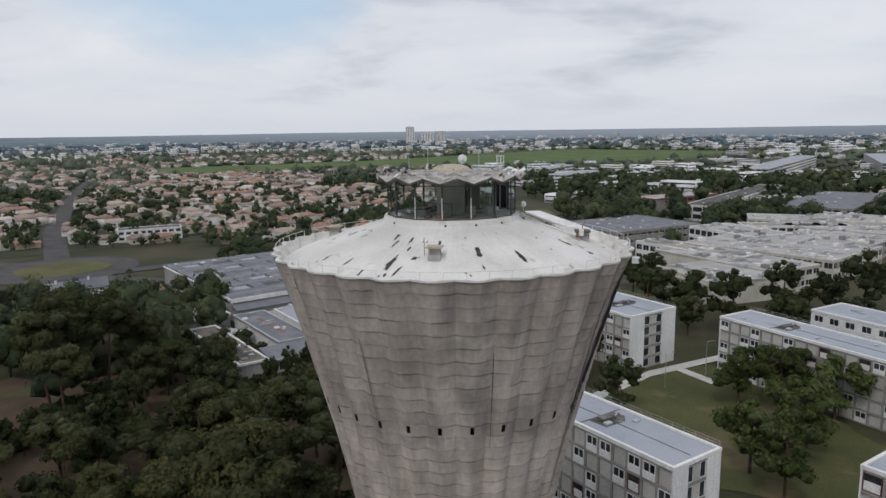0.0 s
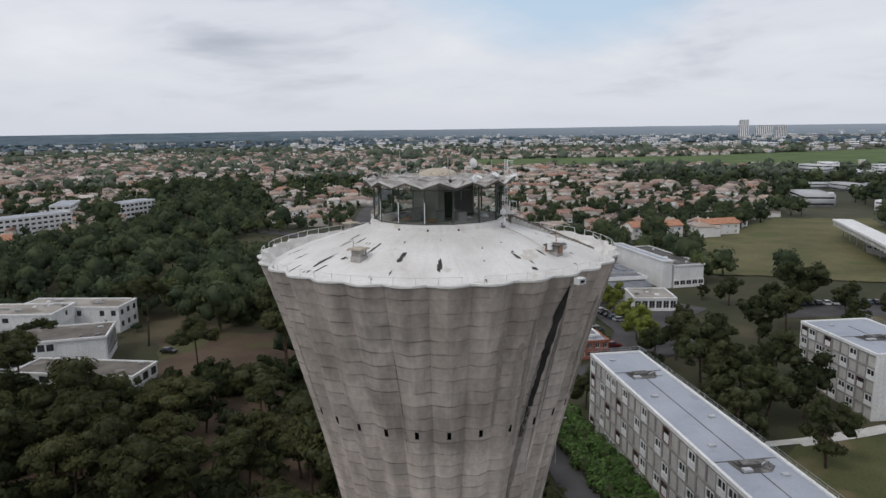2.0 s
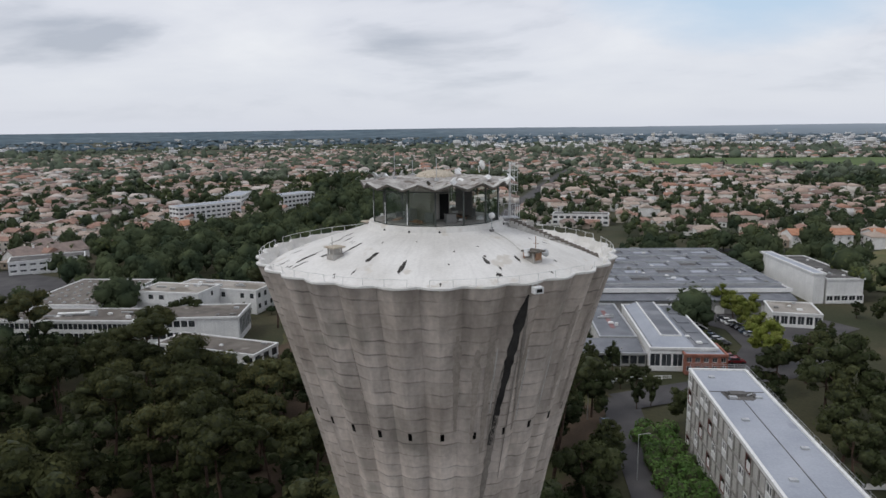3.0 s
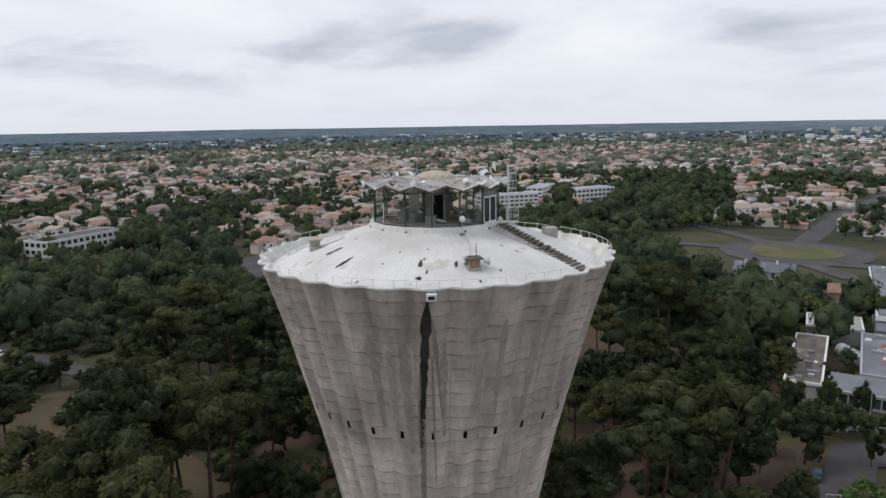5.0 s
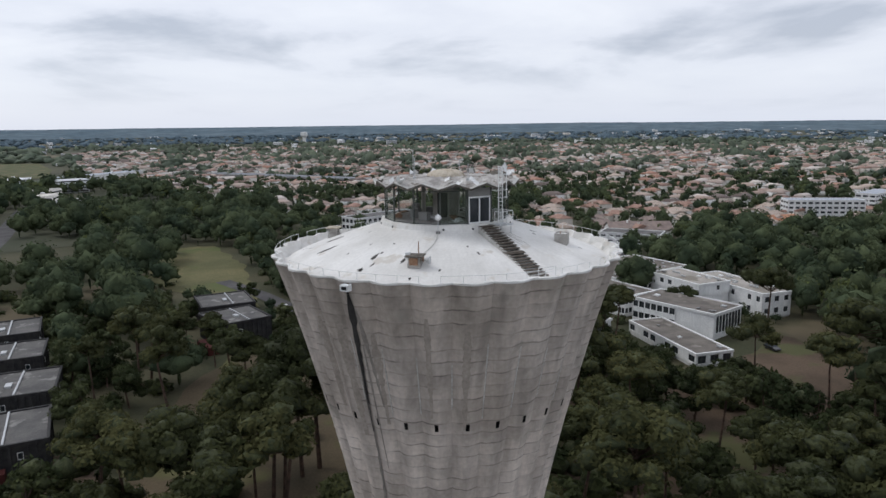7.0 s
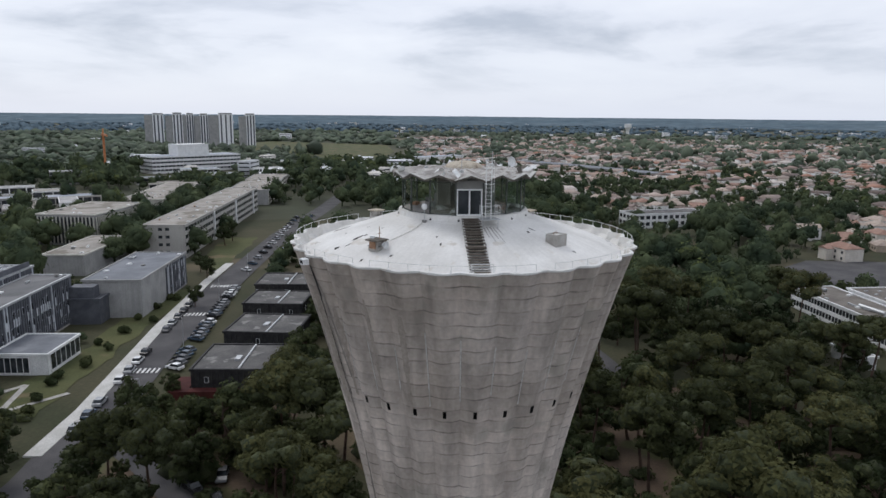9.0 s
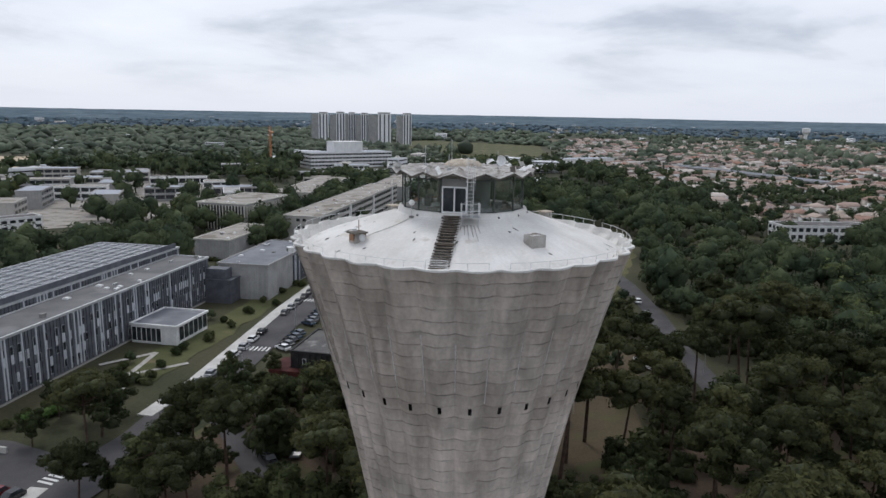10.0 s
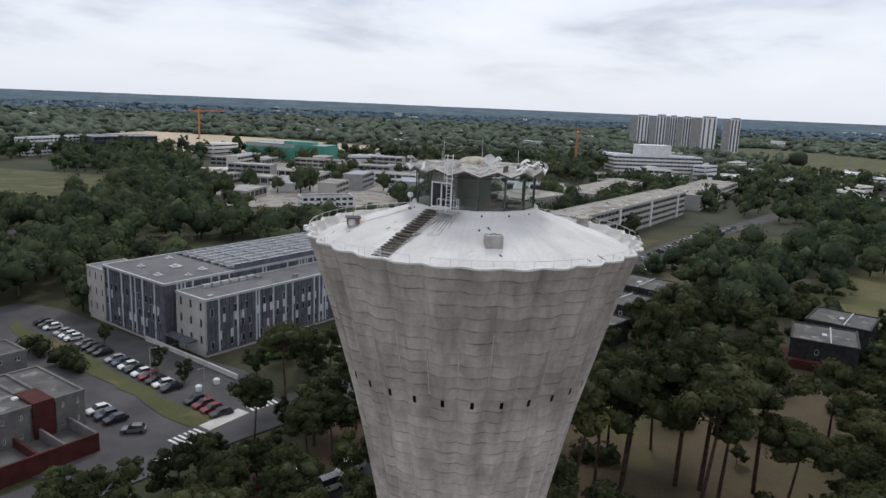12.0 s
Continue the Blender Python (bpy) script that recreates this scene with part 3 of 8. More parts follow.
flat("residence_car_park", [[(-2, 150), (-20, 118), (-10, 112), (10, 140)], [(20, 190), (60, 215), (70, 200), (28, 178)], [(-75, 150), (-60, 160), (-20, 190), (5, 180), (-5, 150), (-30, 158)]], 0.15, "asphalt",
     "asphalt yard between low halls", "car park")
flat("garden_path", path_band([(30, 86), (40.5, 95.2), (46, 100.5), (64, 110), (80, 118)], 3.0) + path_band([(55, 104.5), (61, 93)], 2.6) + path_band([(33, 89), (10, 72)], 2.0), 0.24,
     "concrete", "pale concrete garden path", "path")
flat("residence_lawn", [[(20, 60), (60, 40), (80, 60), (64, 108), (40, 96), (28, 84)], [(30, 140), (60, 130), (75, 190), (40, 200)]], 0.12, "lawn", "lawn between the residence blocks", "grass")
flat("ramp_path", path_band([(-30, -109.5), (-17, -111.8), (-28, -121.5), (-15, -122.5)], 1.3) + path_band([(-17, -111.8), (-12, -104)], 1.3), 0.20, "block", "zigzag pale concrete ramp path on the lawn", "path")
flat("crossing_island", path_band([(20.6, -68.8), (13.2, -74.2)], 3.0), 0.36, "concrete", "pale concrete island beside the crossing", "pavement", thick=0.14)
flat("laboratory_lawn", [[(-18, -104), (-108, -158), (-96, -166), (-60, -140), (-30, -124), (-12, -112)], [(-128, -170), (-190, -212), (-182, -224), (-134, -190)]], 0.12, "lawn",
     "green lawn in front of the laboratory", "grass")
flat("tower_lawn", [[(-30, -24), (-66, -14), (-120, -40), (-112, -62), (-60, -66), (-40, -52)]], 0.12, "dry_lawn",
     "patchy dry lawn under the pines", "grass")
flat("clearing", [[(-160, -70), (-230, -100), (-275, -130), (-265, -150), (-200, -128), (-160, -86)]], 0.14, "meadow", "olive dry grass clearing in the wood", "grass")
flat("meadow", [[(-6, 235), (70, 245), (84, 330), (72, 440), (20, 420), (-12, 320)]], 0.34, "meadow", "mown dry meadow", "grass")
flat("access_lane", path_band([(-100, -12), (-122, -31), (-150, -52), (-176, -75), (-196, -96)], 6.0), 0.24, "asphalt", "narrow asphalt lane beside the timber pavilions", "road")
flat("tower_drive", path_band([(-22, -88), (-18, -70), (-12, -51), (4, -41)], 4.6), 0.21, "asphalt", "narrow asphalt drive up to the tower", "road")
flat("campus_yard", [[(0, -335), (-180, -310), (-260, -400), (-240, -580), (-40, -600), (20, -460)]], 0.28, "gravel_roof", "pale gravel yards of the far campus", "pavement")
flat("villa_car_park", [[(-232, 5), (-270, 18), (-292, 62), (-242, 74), (-212, 40)]], 0.30, "asphalt", "asphalt car park behind the villa school", "car park")
flat("campus_lane", path_band([(150, -215), (118, -240), (92, -263), (74, -300), (80, -370)], 7.0), 0.26, "asphalt", "curving asphalt lane beyond the laboratory", "road")
flat("villa_court", [[(-132, 84), (-104, 60), (-92, 72), (-84, 96), (-104, 104)]], 0.14, "needle_floor", "bare brown court beside the white villa", "ground")
flat("wood_floor", [[(-30, -30), (-60, -16), (-100, -12), (-100, 56), (-82, 110), (-60, 120), (-28, 92), (-10, 40), (10, 10), (8, -30)], [(0, -30), (20, -50), (-10, -72), (-40, -92), (-60, -70)]], 0.10,
     "needle_floor", "pine needle floor of the wood", "ground")
flat("roundabout", [[(-166 + 19 * math.cos(a * math.pi / 12), 240 + 19 * math.sin(a * math.pi / 12)) for a in range(24)]], 0.40, "meadow", "grassed roundabout island", "roundabout")
flat("town_road", [[(-166 + 31 * math.cos(a * math.pi / 12), 240 + 31 * math.sin(a * math.pi / 12)) for a in range(24)]] +
     path_band([(-180, 262), (-236, 360), (-330, 560), (-480, 900)], 11) + path_band([(-140, 232), (-60, 290), (40, 345), (120, 400)], 9) +
     path_band([(-190, 225), (-300, 150), (-420, 60)], 8) + path_band([(-250, 262), (-205, 254), (-180, 246)], 9) + path_band([(-150, 225), (-118, 214), (-86, 212)], 9), 0.30, "asphalt", "town road with a roundabout", "road")
# vineyard: a sheet with low rows
flat("vineyard", [[(-480, 1080), (-380, 880), (-60, 960), (300, 1080), (690, 1380), (680, 1480), (320, 1800), (-130, 1280)]], 0.9, "vine", "green vineyard field", "field")
flat("far_field", [[(-640, -560), (-720, -500), (-860, -580), (-1030, -710), (-1010, -980), (-770, -880)]], 0.9, "lawn", "green field beyond the campus", "field")
flat("dry_field", [[(60, -350), (130, -325), (190, -420), (150, -540), (60, -480)], [(150, -300), (200, -330), (260, -280), (220, -230)]], 0.5, "lawn", "dry grass field beyond the campus lane", "field")
flat("building_site", [[(90, -720), (130, -960), (60, -1100), (-90, -990), (-240, -830), (-190, -700), (-20, -694)]], 0.9, "sand", "sandy building site", "ground")
zebra = MB()
for (cx, cy), (dx, dy) in (((9.6, -76.4), (0.41, -0.91)), ((23.6, -66.4), (0.59, -0.81)), ((-46, -108), (0.82, 0.57)), ((-84, -134), (0.84, 0.54)), ((-113, -152), (0.84, 0.54))):
    for k in range(6 if cx > 0 else 9):
        o = (k - (2.5 if cx > 0 else 4)) * 1.05
        c = (cx - dy * o, cy + dx * o)
        zebra.face([(x, y, 0.25) for x, y in band((c[0] - dx * 1.5, c[1] - dy * 1.5), (c[0] + dx * 1.5, c[1] + dy * 1.5), 0.5)])
solid("zebra_crossing", zebra, "paint", "white painted zebra crossing bars", "road marking", "structure")


# ---- water tower ----
NL = 31                             # lobes round the shaft
PZ = [0, 6, 14, 20, 24, 27, 31, 34, 37, 42, 45, 47, 48.5]
PR = [7.6, 7.2, 7.1, 7.35, 7.9, 8.5, 9.35, 10.05, 10.85, 12.2, 13.1, 13.75, 14.3]
TOP = 48.5


WIDE, SLIM = 11.79, 11.24           # degrees of a lobe on the broad side and on the rest


def lobe_at(k):
    """The bearing of lobe k's middle; the lobes are not quite alike in width."""
    return -131.2 + WIDE * k if k <= 21 else 116.4 + SLIM * (k - 21)


def flute(i, z):
    """Radius of the fluted shaft, i lobes away from the middle of one."""
    a = float(np.interp(z, [0, 20, 34, 44, 48.5], [0.12, 0.22, 0.37, 0.49, 0.58]))
    return float(np.interp(z, PZ, PR)) - a * (1 - abs(math.cos(math.pi * i))) ** 0.9


def shaft(phi, z):
    """Radius of the fluted shaft at an angle and height."""
    d = (math.degrees(phi) + 131.2) % 360
    return flute(d / WIDE if d < 21 * WIDE else 21 + (d - 21 * WIDE) / SLIM, z)


def round_z(r, phi, z):
    return (r * math.cos(phi), r * math.sin(phi), z)


tower = thing("water_tower", "tall fluted concrete water tower with a white conical roof", "water tower")
# near-black backing added behind the facing to stop light leaking through the slits
core = MB()
turn = [2 * math.pi * i / 62 for i in range(62)]
core.sheet(lambda u, v: round_z(float(np.interp(v, PZ, PR)) - 0.75, u, v), turn, [0, 6, 14, 20, 27, 34, 40, 46, 47.6], wrap=True)
core.face([round_z(13.2, a, 47.6) for a in turn])
part("inner_drum", core, "dark", tower)

HALF = radians(WIDE / 2)


def course(z0, z1, slit=False):
    """The facing panel of one lobe between two heights, its edges drawn back into the joint."""
    mb = MB()
    us = [-HALF, -HALF * 0.97, -HALF * 0.6, -0.0125, 0.0125, HALF * 0.6, HALF * 0.97, HALF]
    vs = [z0, z0 + 0.06, z0 + 0.31, z0 + 0.50, z0 + 0.89, z1 - 0.03, z1] if z1 - z0 > 0.95 else [z0, z0 + 0.06, z0 + (z1 - z0) * 0.4, z1 - 0.03, z1]

    def at(u, v):
        edge = 0.011 if v in (z0, z1) else 0.0
        lip = 0.013 * (1 - (v - z0) / (z1 - z0))
        return round_z(flute(u / HALF / 2, v) - edge + lip, u, v)

    nu = len(us)
    mb.v = [at(u, v) for v in vs for u in us]
    for j in range(len(vs) - 1):
        for i in range(nu - 1):
            if slit and i == 3 and j in (2, 3):
                continue
            mb.f.append((j * nu + i, j * nu + i + 1, (j + 1) * nu + i + 1, (j + 1) * nu + i))
            mb.m.append(0)
    if slit:
        # the reveal of the slit window, coloured near black in place of deep shade
        a, b, zl, zh = us[3], us[4], vs[2], vs[4]
        ring = [(a, zl), (b, zl), (b, zh), (a, zh)]
        for i in range(4):
            (u1, v1), (u2, v2) = ring[i], ring[(i + 1) % 4]
            p, q = at(u1, v1), at(u2, v2)
            k = 0.93
            mb.face([q, p, (p[0] * k, p[1] * k, p[2]), (q[0] * k, q[1] * k, q[2])], 1)
    return mb


LIFT = 1.0
for c in range(9):
    z0 = TOP - 0.95 - c * LIFT
    z1 = z0 + LIFT if c else TOP - 0.15
    data = course(z0, z1).data("panel", ["tower"])
    for k in range(NL):
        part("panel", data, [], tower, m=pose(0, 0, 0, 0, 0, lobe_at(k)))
low = MB()
z1 = TOP - 0.95 - 8 * LIFT
while z1 > 0.3:
    z0 = max(0.0, z1 - LIFT)
    one = course(z0, z1, slit=abs(z0 - 36.55) < 0.4)
    for k in range(NL):
        c, s = math.cos(radians(lobe_at(k))), math.sin(radians(lobe_at(k)))
        n = len(low.v)
        low.v += [(x * c - y * s, x * s + y * c, z) for x, y, z in one.v]
        low.f += [tuple(n + i for i in f) for f in one.f]
        low.m += one.m
    z1 = z0
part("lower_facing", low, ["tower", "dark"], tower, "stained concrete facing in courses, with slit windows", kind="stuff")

# white metal joint strips running down between lobes
for k in range(NL):
    phi = radians(lobe_at(k) + WIDE / 2)
    if -10 < math.degrees(math.remainder(phi, 2 * math.pi)) < 135 or abs(math.degrees(math.remainder(phi, 2 * math.pi)) + 26) < 12:
        mb = MB()
        zt, zb = 43.8 - (k % 4) * 0.5, 37.7 + (k % 3) * 0.5
        zs = [zb + (zt - zb) * i / 6 for i in range(7)]
        mb.sheet(lambda u, v: round_z(shaft(phi, v) + 0.05, phi + u, v), [-0.0042, 0.0042], zs)
        part("joint_strip", mb, "strip", tower, "pale sealant strip")
        mb = MB()
        mb.sheet(lambda u, v: round_z(shaft(phi, v) + 0.042, phi + u, v), [0.0042, 0.0082], zs[:-1])
        part("joint_gap", mb, "stain2", tower, "dark open joint")

# the ring beam, its scalloped coping and the gutter behind
rim = MB()
many = [2 * math.pi * i / (NL * 8) for i in range(NL * 8)]


def wave(u, base):
    return shaft(u, TOP) - 14.3 + base


rim.sheet(lambda u, v: round_z([wave(u, 14.28), wave(u, 14.35), wave(u, 14.35), wave(u, 14.08), wave(u, 13.95), 13.45, 13.1][v], u,
                               [48.36, 48.39, 48.52 + 0.02 * math.sin(u * 57), 48.55 + 0.02 * math.sin(u * 43), 48.1, 47.72, 47.80][v]), many, range(7), wrap=True)
part("ring_beam", rim, "shell", tower, "scalloped white coated rim with a gutter")
roof = MB()
prof = [(13.25, 47.72), (12.9, 48.02), (11.4, 48.64), (9.6, 49.25), (7.8, 49.85), (6.4, 50.30), (5.9, 50.46)]
roof.sheet(lambda u, v: round_z(prof[v][0], u, prof[v][1]), turn, range(len(prof)), wrap=True)
part("roof_shell", roof, "shell", tower, "white coated conical roof with peeled spots", smooth=True)


def roof_z(r):
    return float(np.interp(r, [p[0] for p in prof[::-1]], [p[1] for p in prof[::-1]]))


def on_roof(r, a, lift=0.02):
    return round_z(r, a, roof_z(r) + lift)


# peeled spots, long ones along the slope
rng = random.Random(7)


def peel(r, deg, length, width, slant=0.0):
    mb, n = MB(), 15
    length, width = length * 1.25, width * 1.45
    pts = []
    for i in range(n):
        w = 2 * math.pi * i / n
        k = 0.45 + 0.75 * rng.random()
        dr, dt = math.cos(w) * length / 2 * k, math.sin(w) * width / 2 * k
        rr = r + dr
        pts.append(on_roof(rr, radians(deg) + (dt + slant * dr) / rr, 0.012))
    mb.face(pts[::-1] if length < 0 else pts)
    part("peeled_spot", mb, "peel", tower, "dark bare patch")


for r, d, le, wi in ((10.0, -105.4, 0.55, 0.38), (10.7, -113.4, 1.9, 0.32), (8.8, -79, 0.55, 0.35), (9.35, -79.5, 1.0, 0.3), (10.2, -63, 1.3, 0.28), (11.5, -28.7, 0.5, 0.4),
                     (9.7, -29.5, 0.75, 0.3), (8.3, -97, 1.5, 0.16), (11.2, -80, 0.8, 0.14), (12.2, -112, 0.3, 0.25), (7.6, -113, 1.0, 0.16), (8.3, -120, 0.9, 0.14),
                     (11.3, -131, 0.9, 0.14), (12.3, -121, 0.8, 0.14)):
    peel(r, d, le, wi)
for i in range(46):
    d = rng.uniform(-180, 45) if i < 38 else rng.uniform(45, 180)
    r = rng.uniform(6.6, 12.6)
    big = rng.random() < 0.25
    peel(r, d, rng.uniform(0.5, 1.1) if big else rng.uniform(0.15, 0.4), rng.uniform(0.1, 0.2) if big else rng.uniform(0.08, 0.16), rng.uniform(-0.3, 0.3))


# dirt that runs down the cone below the ladder platform
for d, r0, r1, w in ((42.5, 6.4, 7.9, 0.16), (44.5, 6.3, 8.6, 0.13), (47.0, 6.3, 8.2, 0.20), (49.0, 6.4, 8.8, 0.12), (51.5, 6.4, 7.6, 0.15), (40.0, 6.4, 7.2, 0.12)):
    mb = MB()
    mb.sheet(lambda u, v: on_roof(r0 + (r1 - r0) * v, radians(d) + u * w * (1 - 0.75 * v) / 2 / (r0 + 1), 0.010), [-1, 1], [1, 0.75, 0.5, 0.25, 0])
    part("dirt_streak", mb, "run_dirt", tower, "dark run of dirt")


# algae stains that run down the shaft
def stain(deg, za, zb, wa, wb, material, drift=0.0, lift=0.045):
    mb, n = MB(), 26
    rg = random.Random(int(deg * 10) + int(za))
    wob = [rg.uniform(0.6, 1.25) for _ in range(n + 1)]

    def at(u, v):
        t = v / n
        z = za + (zb - za) * t
        w = (wa + (wb - wa) * min(1, t * 7) if t < 0.33 else wb * (1 - 0.62 * (t - 0.33) / 0.67)) * wob[v]
        phi = radians(deg + drift * t) + u * w / 2 / shaft(radians(deg), z)
        return round_z(shaft(phi, z) + lift, phi, z)

    mb.sheet(at, [1, 0.5, 0, -0.5, -1], range(n + 1))
    part("stain", mb, material, tower, "dark algae streak")


for d, za, zb, w in ((-33.5, 45.5, 35.5, 0.75), (-38.0, 44.0, 36.5, 0.5), (-44.0, 45.0, 37.5, 0.55), (-21.0, 44.5, 37.0, 0.5), (-3.0, 46.0, 38.0, 0.5), (9.0, 45.0, 37.0, 0.6)):
    stain(d, za, zb, w * 0.5, w, "wash", 0, 0.034)
stain(-25.3, 47.7, 36.0, 0.22, 0.66, "stain", -4.6)
stain(-28.7, 38.5, 24.0, 0.34, 0.40, "stain2", -4.0)
stain(-24.2, 46.4, 38.5, 0.10, 0.30, "stain2", 2.6)
stain(-28.6, 42.5, 37.0, 0.06, 0.20, "stain2", -2)
stain(-24.6, 43.5, 33.0, 0.06, 0.16, "stain2")
stain(-142.4, 47.6, 44.2, 0.12, 0.16, "stain", -3.2)
stain(-77.9, 43.4, 35.6, 0.03, 0.05, "stain", 1.3)
stain(-120, 44.0, 36.0, 0.1, 0.18, "stain2")

# low railing on the rim
rail = thing("rim_railing", "low white tubular railing along the tower rim", "railing", z=48.58)
post_data = MB().tube((0, 0, 0), (0, 0, 0.44), 0.02, 5).box(-0.06, -0.06, 0, 0.06, 0.06, 0.02).data("post", ["white_metal"])
ring = []
for k in range(NL * 2):
    u = radians(lobe_at(k // 2) + WIDE / 4 * (1 if k % 2 else -1))
    p = round_z(wave(u, 14.2), u, 0)
    ring.append(p)
    lean = 4 * math.sin(k * 2.3)
    part("post", post_data, [], rail, m=pose(p[0], p[1], 0, lean, lean * 0.6, math.degrees(u)))
for k in range(len(ring)):
    if k % 9 != 4:
        a, b = ring[k], ring[(k + 1) % len(ring)]
        part("top_bar", MB().tube((a[0], a[1], 0.43), (b[0], b[1], 0.43 + 0.012 * math.sin(k * 1.7)), 0.018, 5), "white_metal", rail)

# stair up the cone
STAIR = 33.8
stair = thing("roof_stair", "mossy concrete stair climbing the white roof to the lookout", "stair", rz=STAIR)
NS = 21
for side in (-1, 1):
    mb = MB()
    for i in range(NS + 1):
        r0, zt = 12.95 - i * 0.335, 48.03 + i * 0.142
        zr = roof_z(min(13.0, max(6.0, r0))) - 0.05
        mb.v += [(r0, side * 0.64 - 0.06, zr), (r0, side * 0.64 - 0.06, zt), (r0, side * 0.64 + 0.06, zt), (r0, side * 0.64 + 0.06, zr)]
    for i in range(NS):
        k = i * 4
        mb.f += [(k, k + 1, k + 5, k + 4), (k + 1, k + 2, k + 6, k + 5), (k + 2, k + 3, k + 7, k + 6)]
        mb.m += [0, 0, 0]
    part("stringer", mb, "rim", stair)
tread = MB().box(-0.16, -0.72, 0, 0.16, 0.72, 0.055).box(-0.15, -0.70, -0.12, -0.09, 0.70, 0).data("tread", ["tread"])
for i in range(NS):
    if i == 10:
        continue
    part("tread", tread, [], stair, m=pose(12.78 - i * 0.335, 0, 48.09 + i * 0.142 + 0.02 * math.sin(i * 5), 0, 1.2 * math.sin(i * 3), 0.8 * math.sin(i * 7)))
part("landing", MB().box(9.1, -0.74, 49.42, 9.75, 0.74, 49.5), "tread", stair)
mb = MB()
for y in (-0.74, 0.74):
    mb.tube((13.3, y, 48.2), (13.3, y, 49.0), 0.025)
mb.tube((13.3, -0.74, 49.0), (13.3, 0.74, 49.0), 0.025).tube((13.3, -0.74, 48.65), (13.3, 0.74, 48.65), 0.02)
part("gate_rail", mb, "white_metal", stair)

# ---- lookout cabin ----
cabin = thing("lookout_cabin", "derelict glazed lookout cabin with a folded zigzag roof", "cabin", z=51.0)
NB, B0 = 15, 21.6
curb = MB()
cturn = [2 * math.pi * i / 72 for i in range(72)]
curb.sheet(lambda u, v: round_z([6.35, 5.75, 5.50, 5.42, 5.38, 5.0, 0.3][v], u, [-0.72, -0.52, -0.36, -0.06, 0.02, 0.06, 0.06][v]), cturn, range(7), wrap=True)
part("curb", curb, "shell", cabin, "white coated upstand ring")
spot = MB().ball((0, 0, 0), 0.09, 0, 8, 5).data("curb_drain", ["dark"])
for k in range(NB):
    if k % 2 == 0 or k in (3, 11):
        a = radians(B0 + k * 24 + 3)
        part("curb_drain", spot, [], cabin, m=pose(*round_z(5.47, a, -0.3)))
floor_ = MB()
floor_.sheet(lambda u, v: round_z([5.0, 0.1][v], u, 0.075), cturn, range(2), wrap=True)
part("floor", floor_, "block", cabin, "dirty concrete floor")
RP = 5.1
pst = MB().box(-0.05, -0.06, 0, 0.05, 0.06, 2.78).box(-0.09, -0.11, 0, 0.09, 0.11, 0.06).data("post", ["post"])
pst_w = MB().box(-0.045, -0.05, 0, 0.045, 0.05, 2.78).box(0.045, -0.03, 0.1, 0.06, 0.03, 1.7, 1).data("post", ["post", "white_metal"])
for k in range(NB):
    a = radians(B0 + 24 * k)
    p = round_z(RP, a, 0.02)
    part("post", pst_w if k in (9, 10, 11) else pst, [], cabin, m=pose(*p, 0, 0, math.degrees(a)))
PW = 2 * RP * math.sin(radians(12)) - 0.14
pane = MB().box(-0.012, -PW / 2, 0.12, 0.012, PW / 2, 2.55).data("pane", ["clear"])
sill = MB().box(-0.05, -PW / 2, 0.04, 0.05, PW / 2, 0.12).data("sill_bar", ["post"])
head = MB().box(-0.04, -PW / 2, 2.55, 0.04, PW / 2, 2.62).data("head_bar", ["post"])
rin = RP * math.cos(radians(12))
for k in range(NB):
    a = radians(B0 + 24 * k + 12)
    m = pose(*round_z(rin, a, 0.0), 0, 0, math.degrees(a))
    if k == 0:
        continue
    part("sill_bar", sill, [], cabin, m=m)
    part("head_bar", head, [], cabin, m=m)
    if k not in (4, 7, 9, 12, 13):
        ob = part("pane", pane, [], cabin, m=m)
        ob.visible_shadow = False
# double door at the head of the stair
m = pose(*round_z(rin, radians(B0 + 12), 0.0), 0, 0, B0 + 12)
door = part("door", MB().box(-0.05, -PW / 2, 0.04, 0.05, -PW / 2 + 0.10, 2.1).box(-0.05, PW / 2 - 0.10, 0.04, 0.05, PW / 2, 2.1).box(-0.05, -0.06, 0.04, 0.05, 0.06, 2.1)
            .box(-0.05, -PW / 2, 2.0, 0.05, PW / 2, 2.12).box(-0.05, -PW / 2, 0.04, 0.05, PW / 2, 0.16), "white_metal", cabin, "white framed glass double door", m=m)
for s in (-1, 1):
    w = PW / 2 - 0.16
    part("door_pane", MB().box(-0.01, s * (w / 2 + 0.06) - w / 2, 0.16, 0.01, s * (w / 2 + 0.06) + w / 2, 2.0), "glass", door)
part("over_panel", MB().box(-0.04, -PW / 2, 2.125, 0.04, PW / 2, 2.75), "grey_panel", cabin, "pale panel above the door", m=m)
# the core inside: stair head, duct and cupboards
part("stair_head", MB().prism([(1.15 * math.cos(a * math.pi / 4 + 0.3), 1.15 * math.sin(a * math.pi / 4 + 0.3)) for a in range(8)], 0.08, 2.9), "inner", cabin, "grey walled stair head")
# solid near-black block: the open doorway's shade is its colour
mb = MB().box(0.9, -0.4, 0.1, 1.17, 0.4, 2.1)
part("stair_head_door", mb, "dark", cabin, "dark block standing for the doorway's shade", m=pose(0, 0, 0, 0, 0, -14))
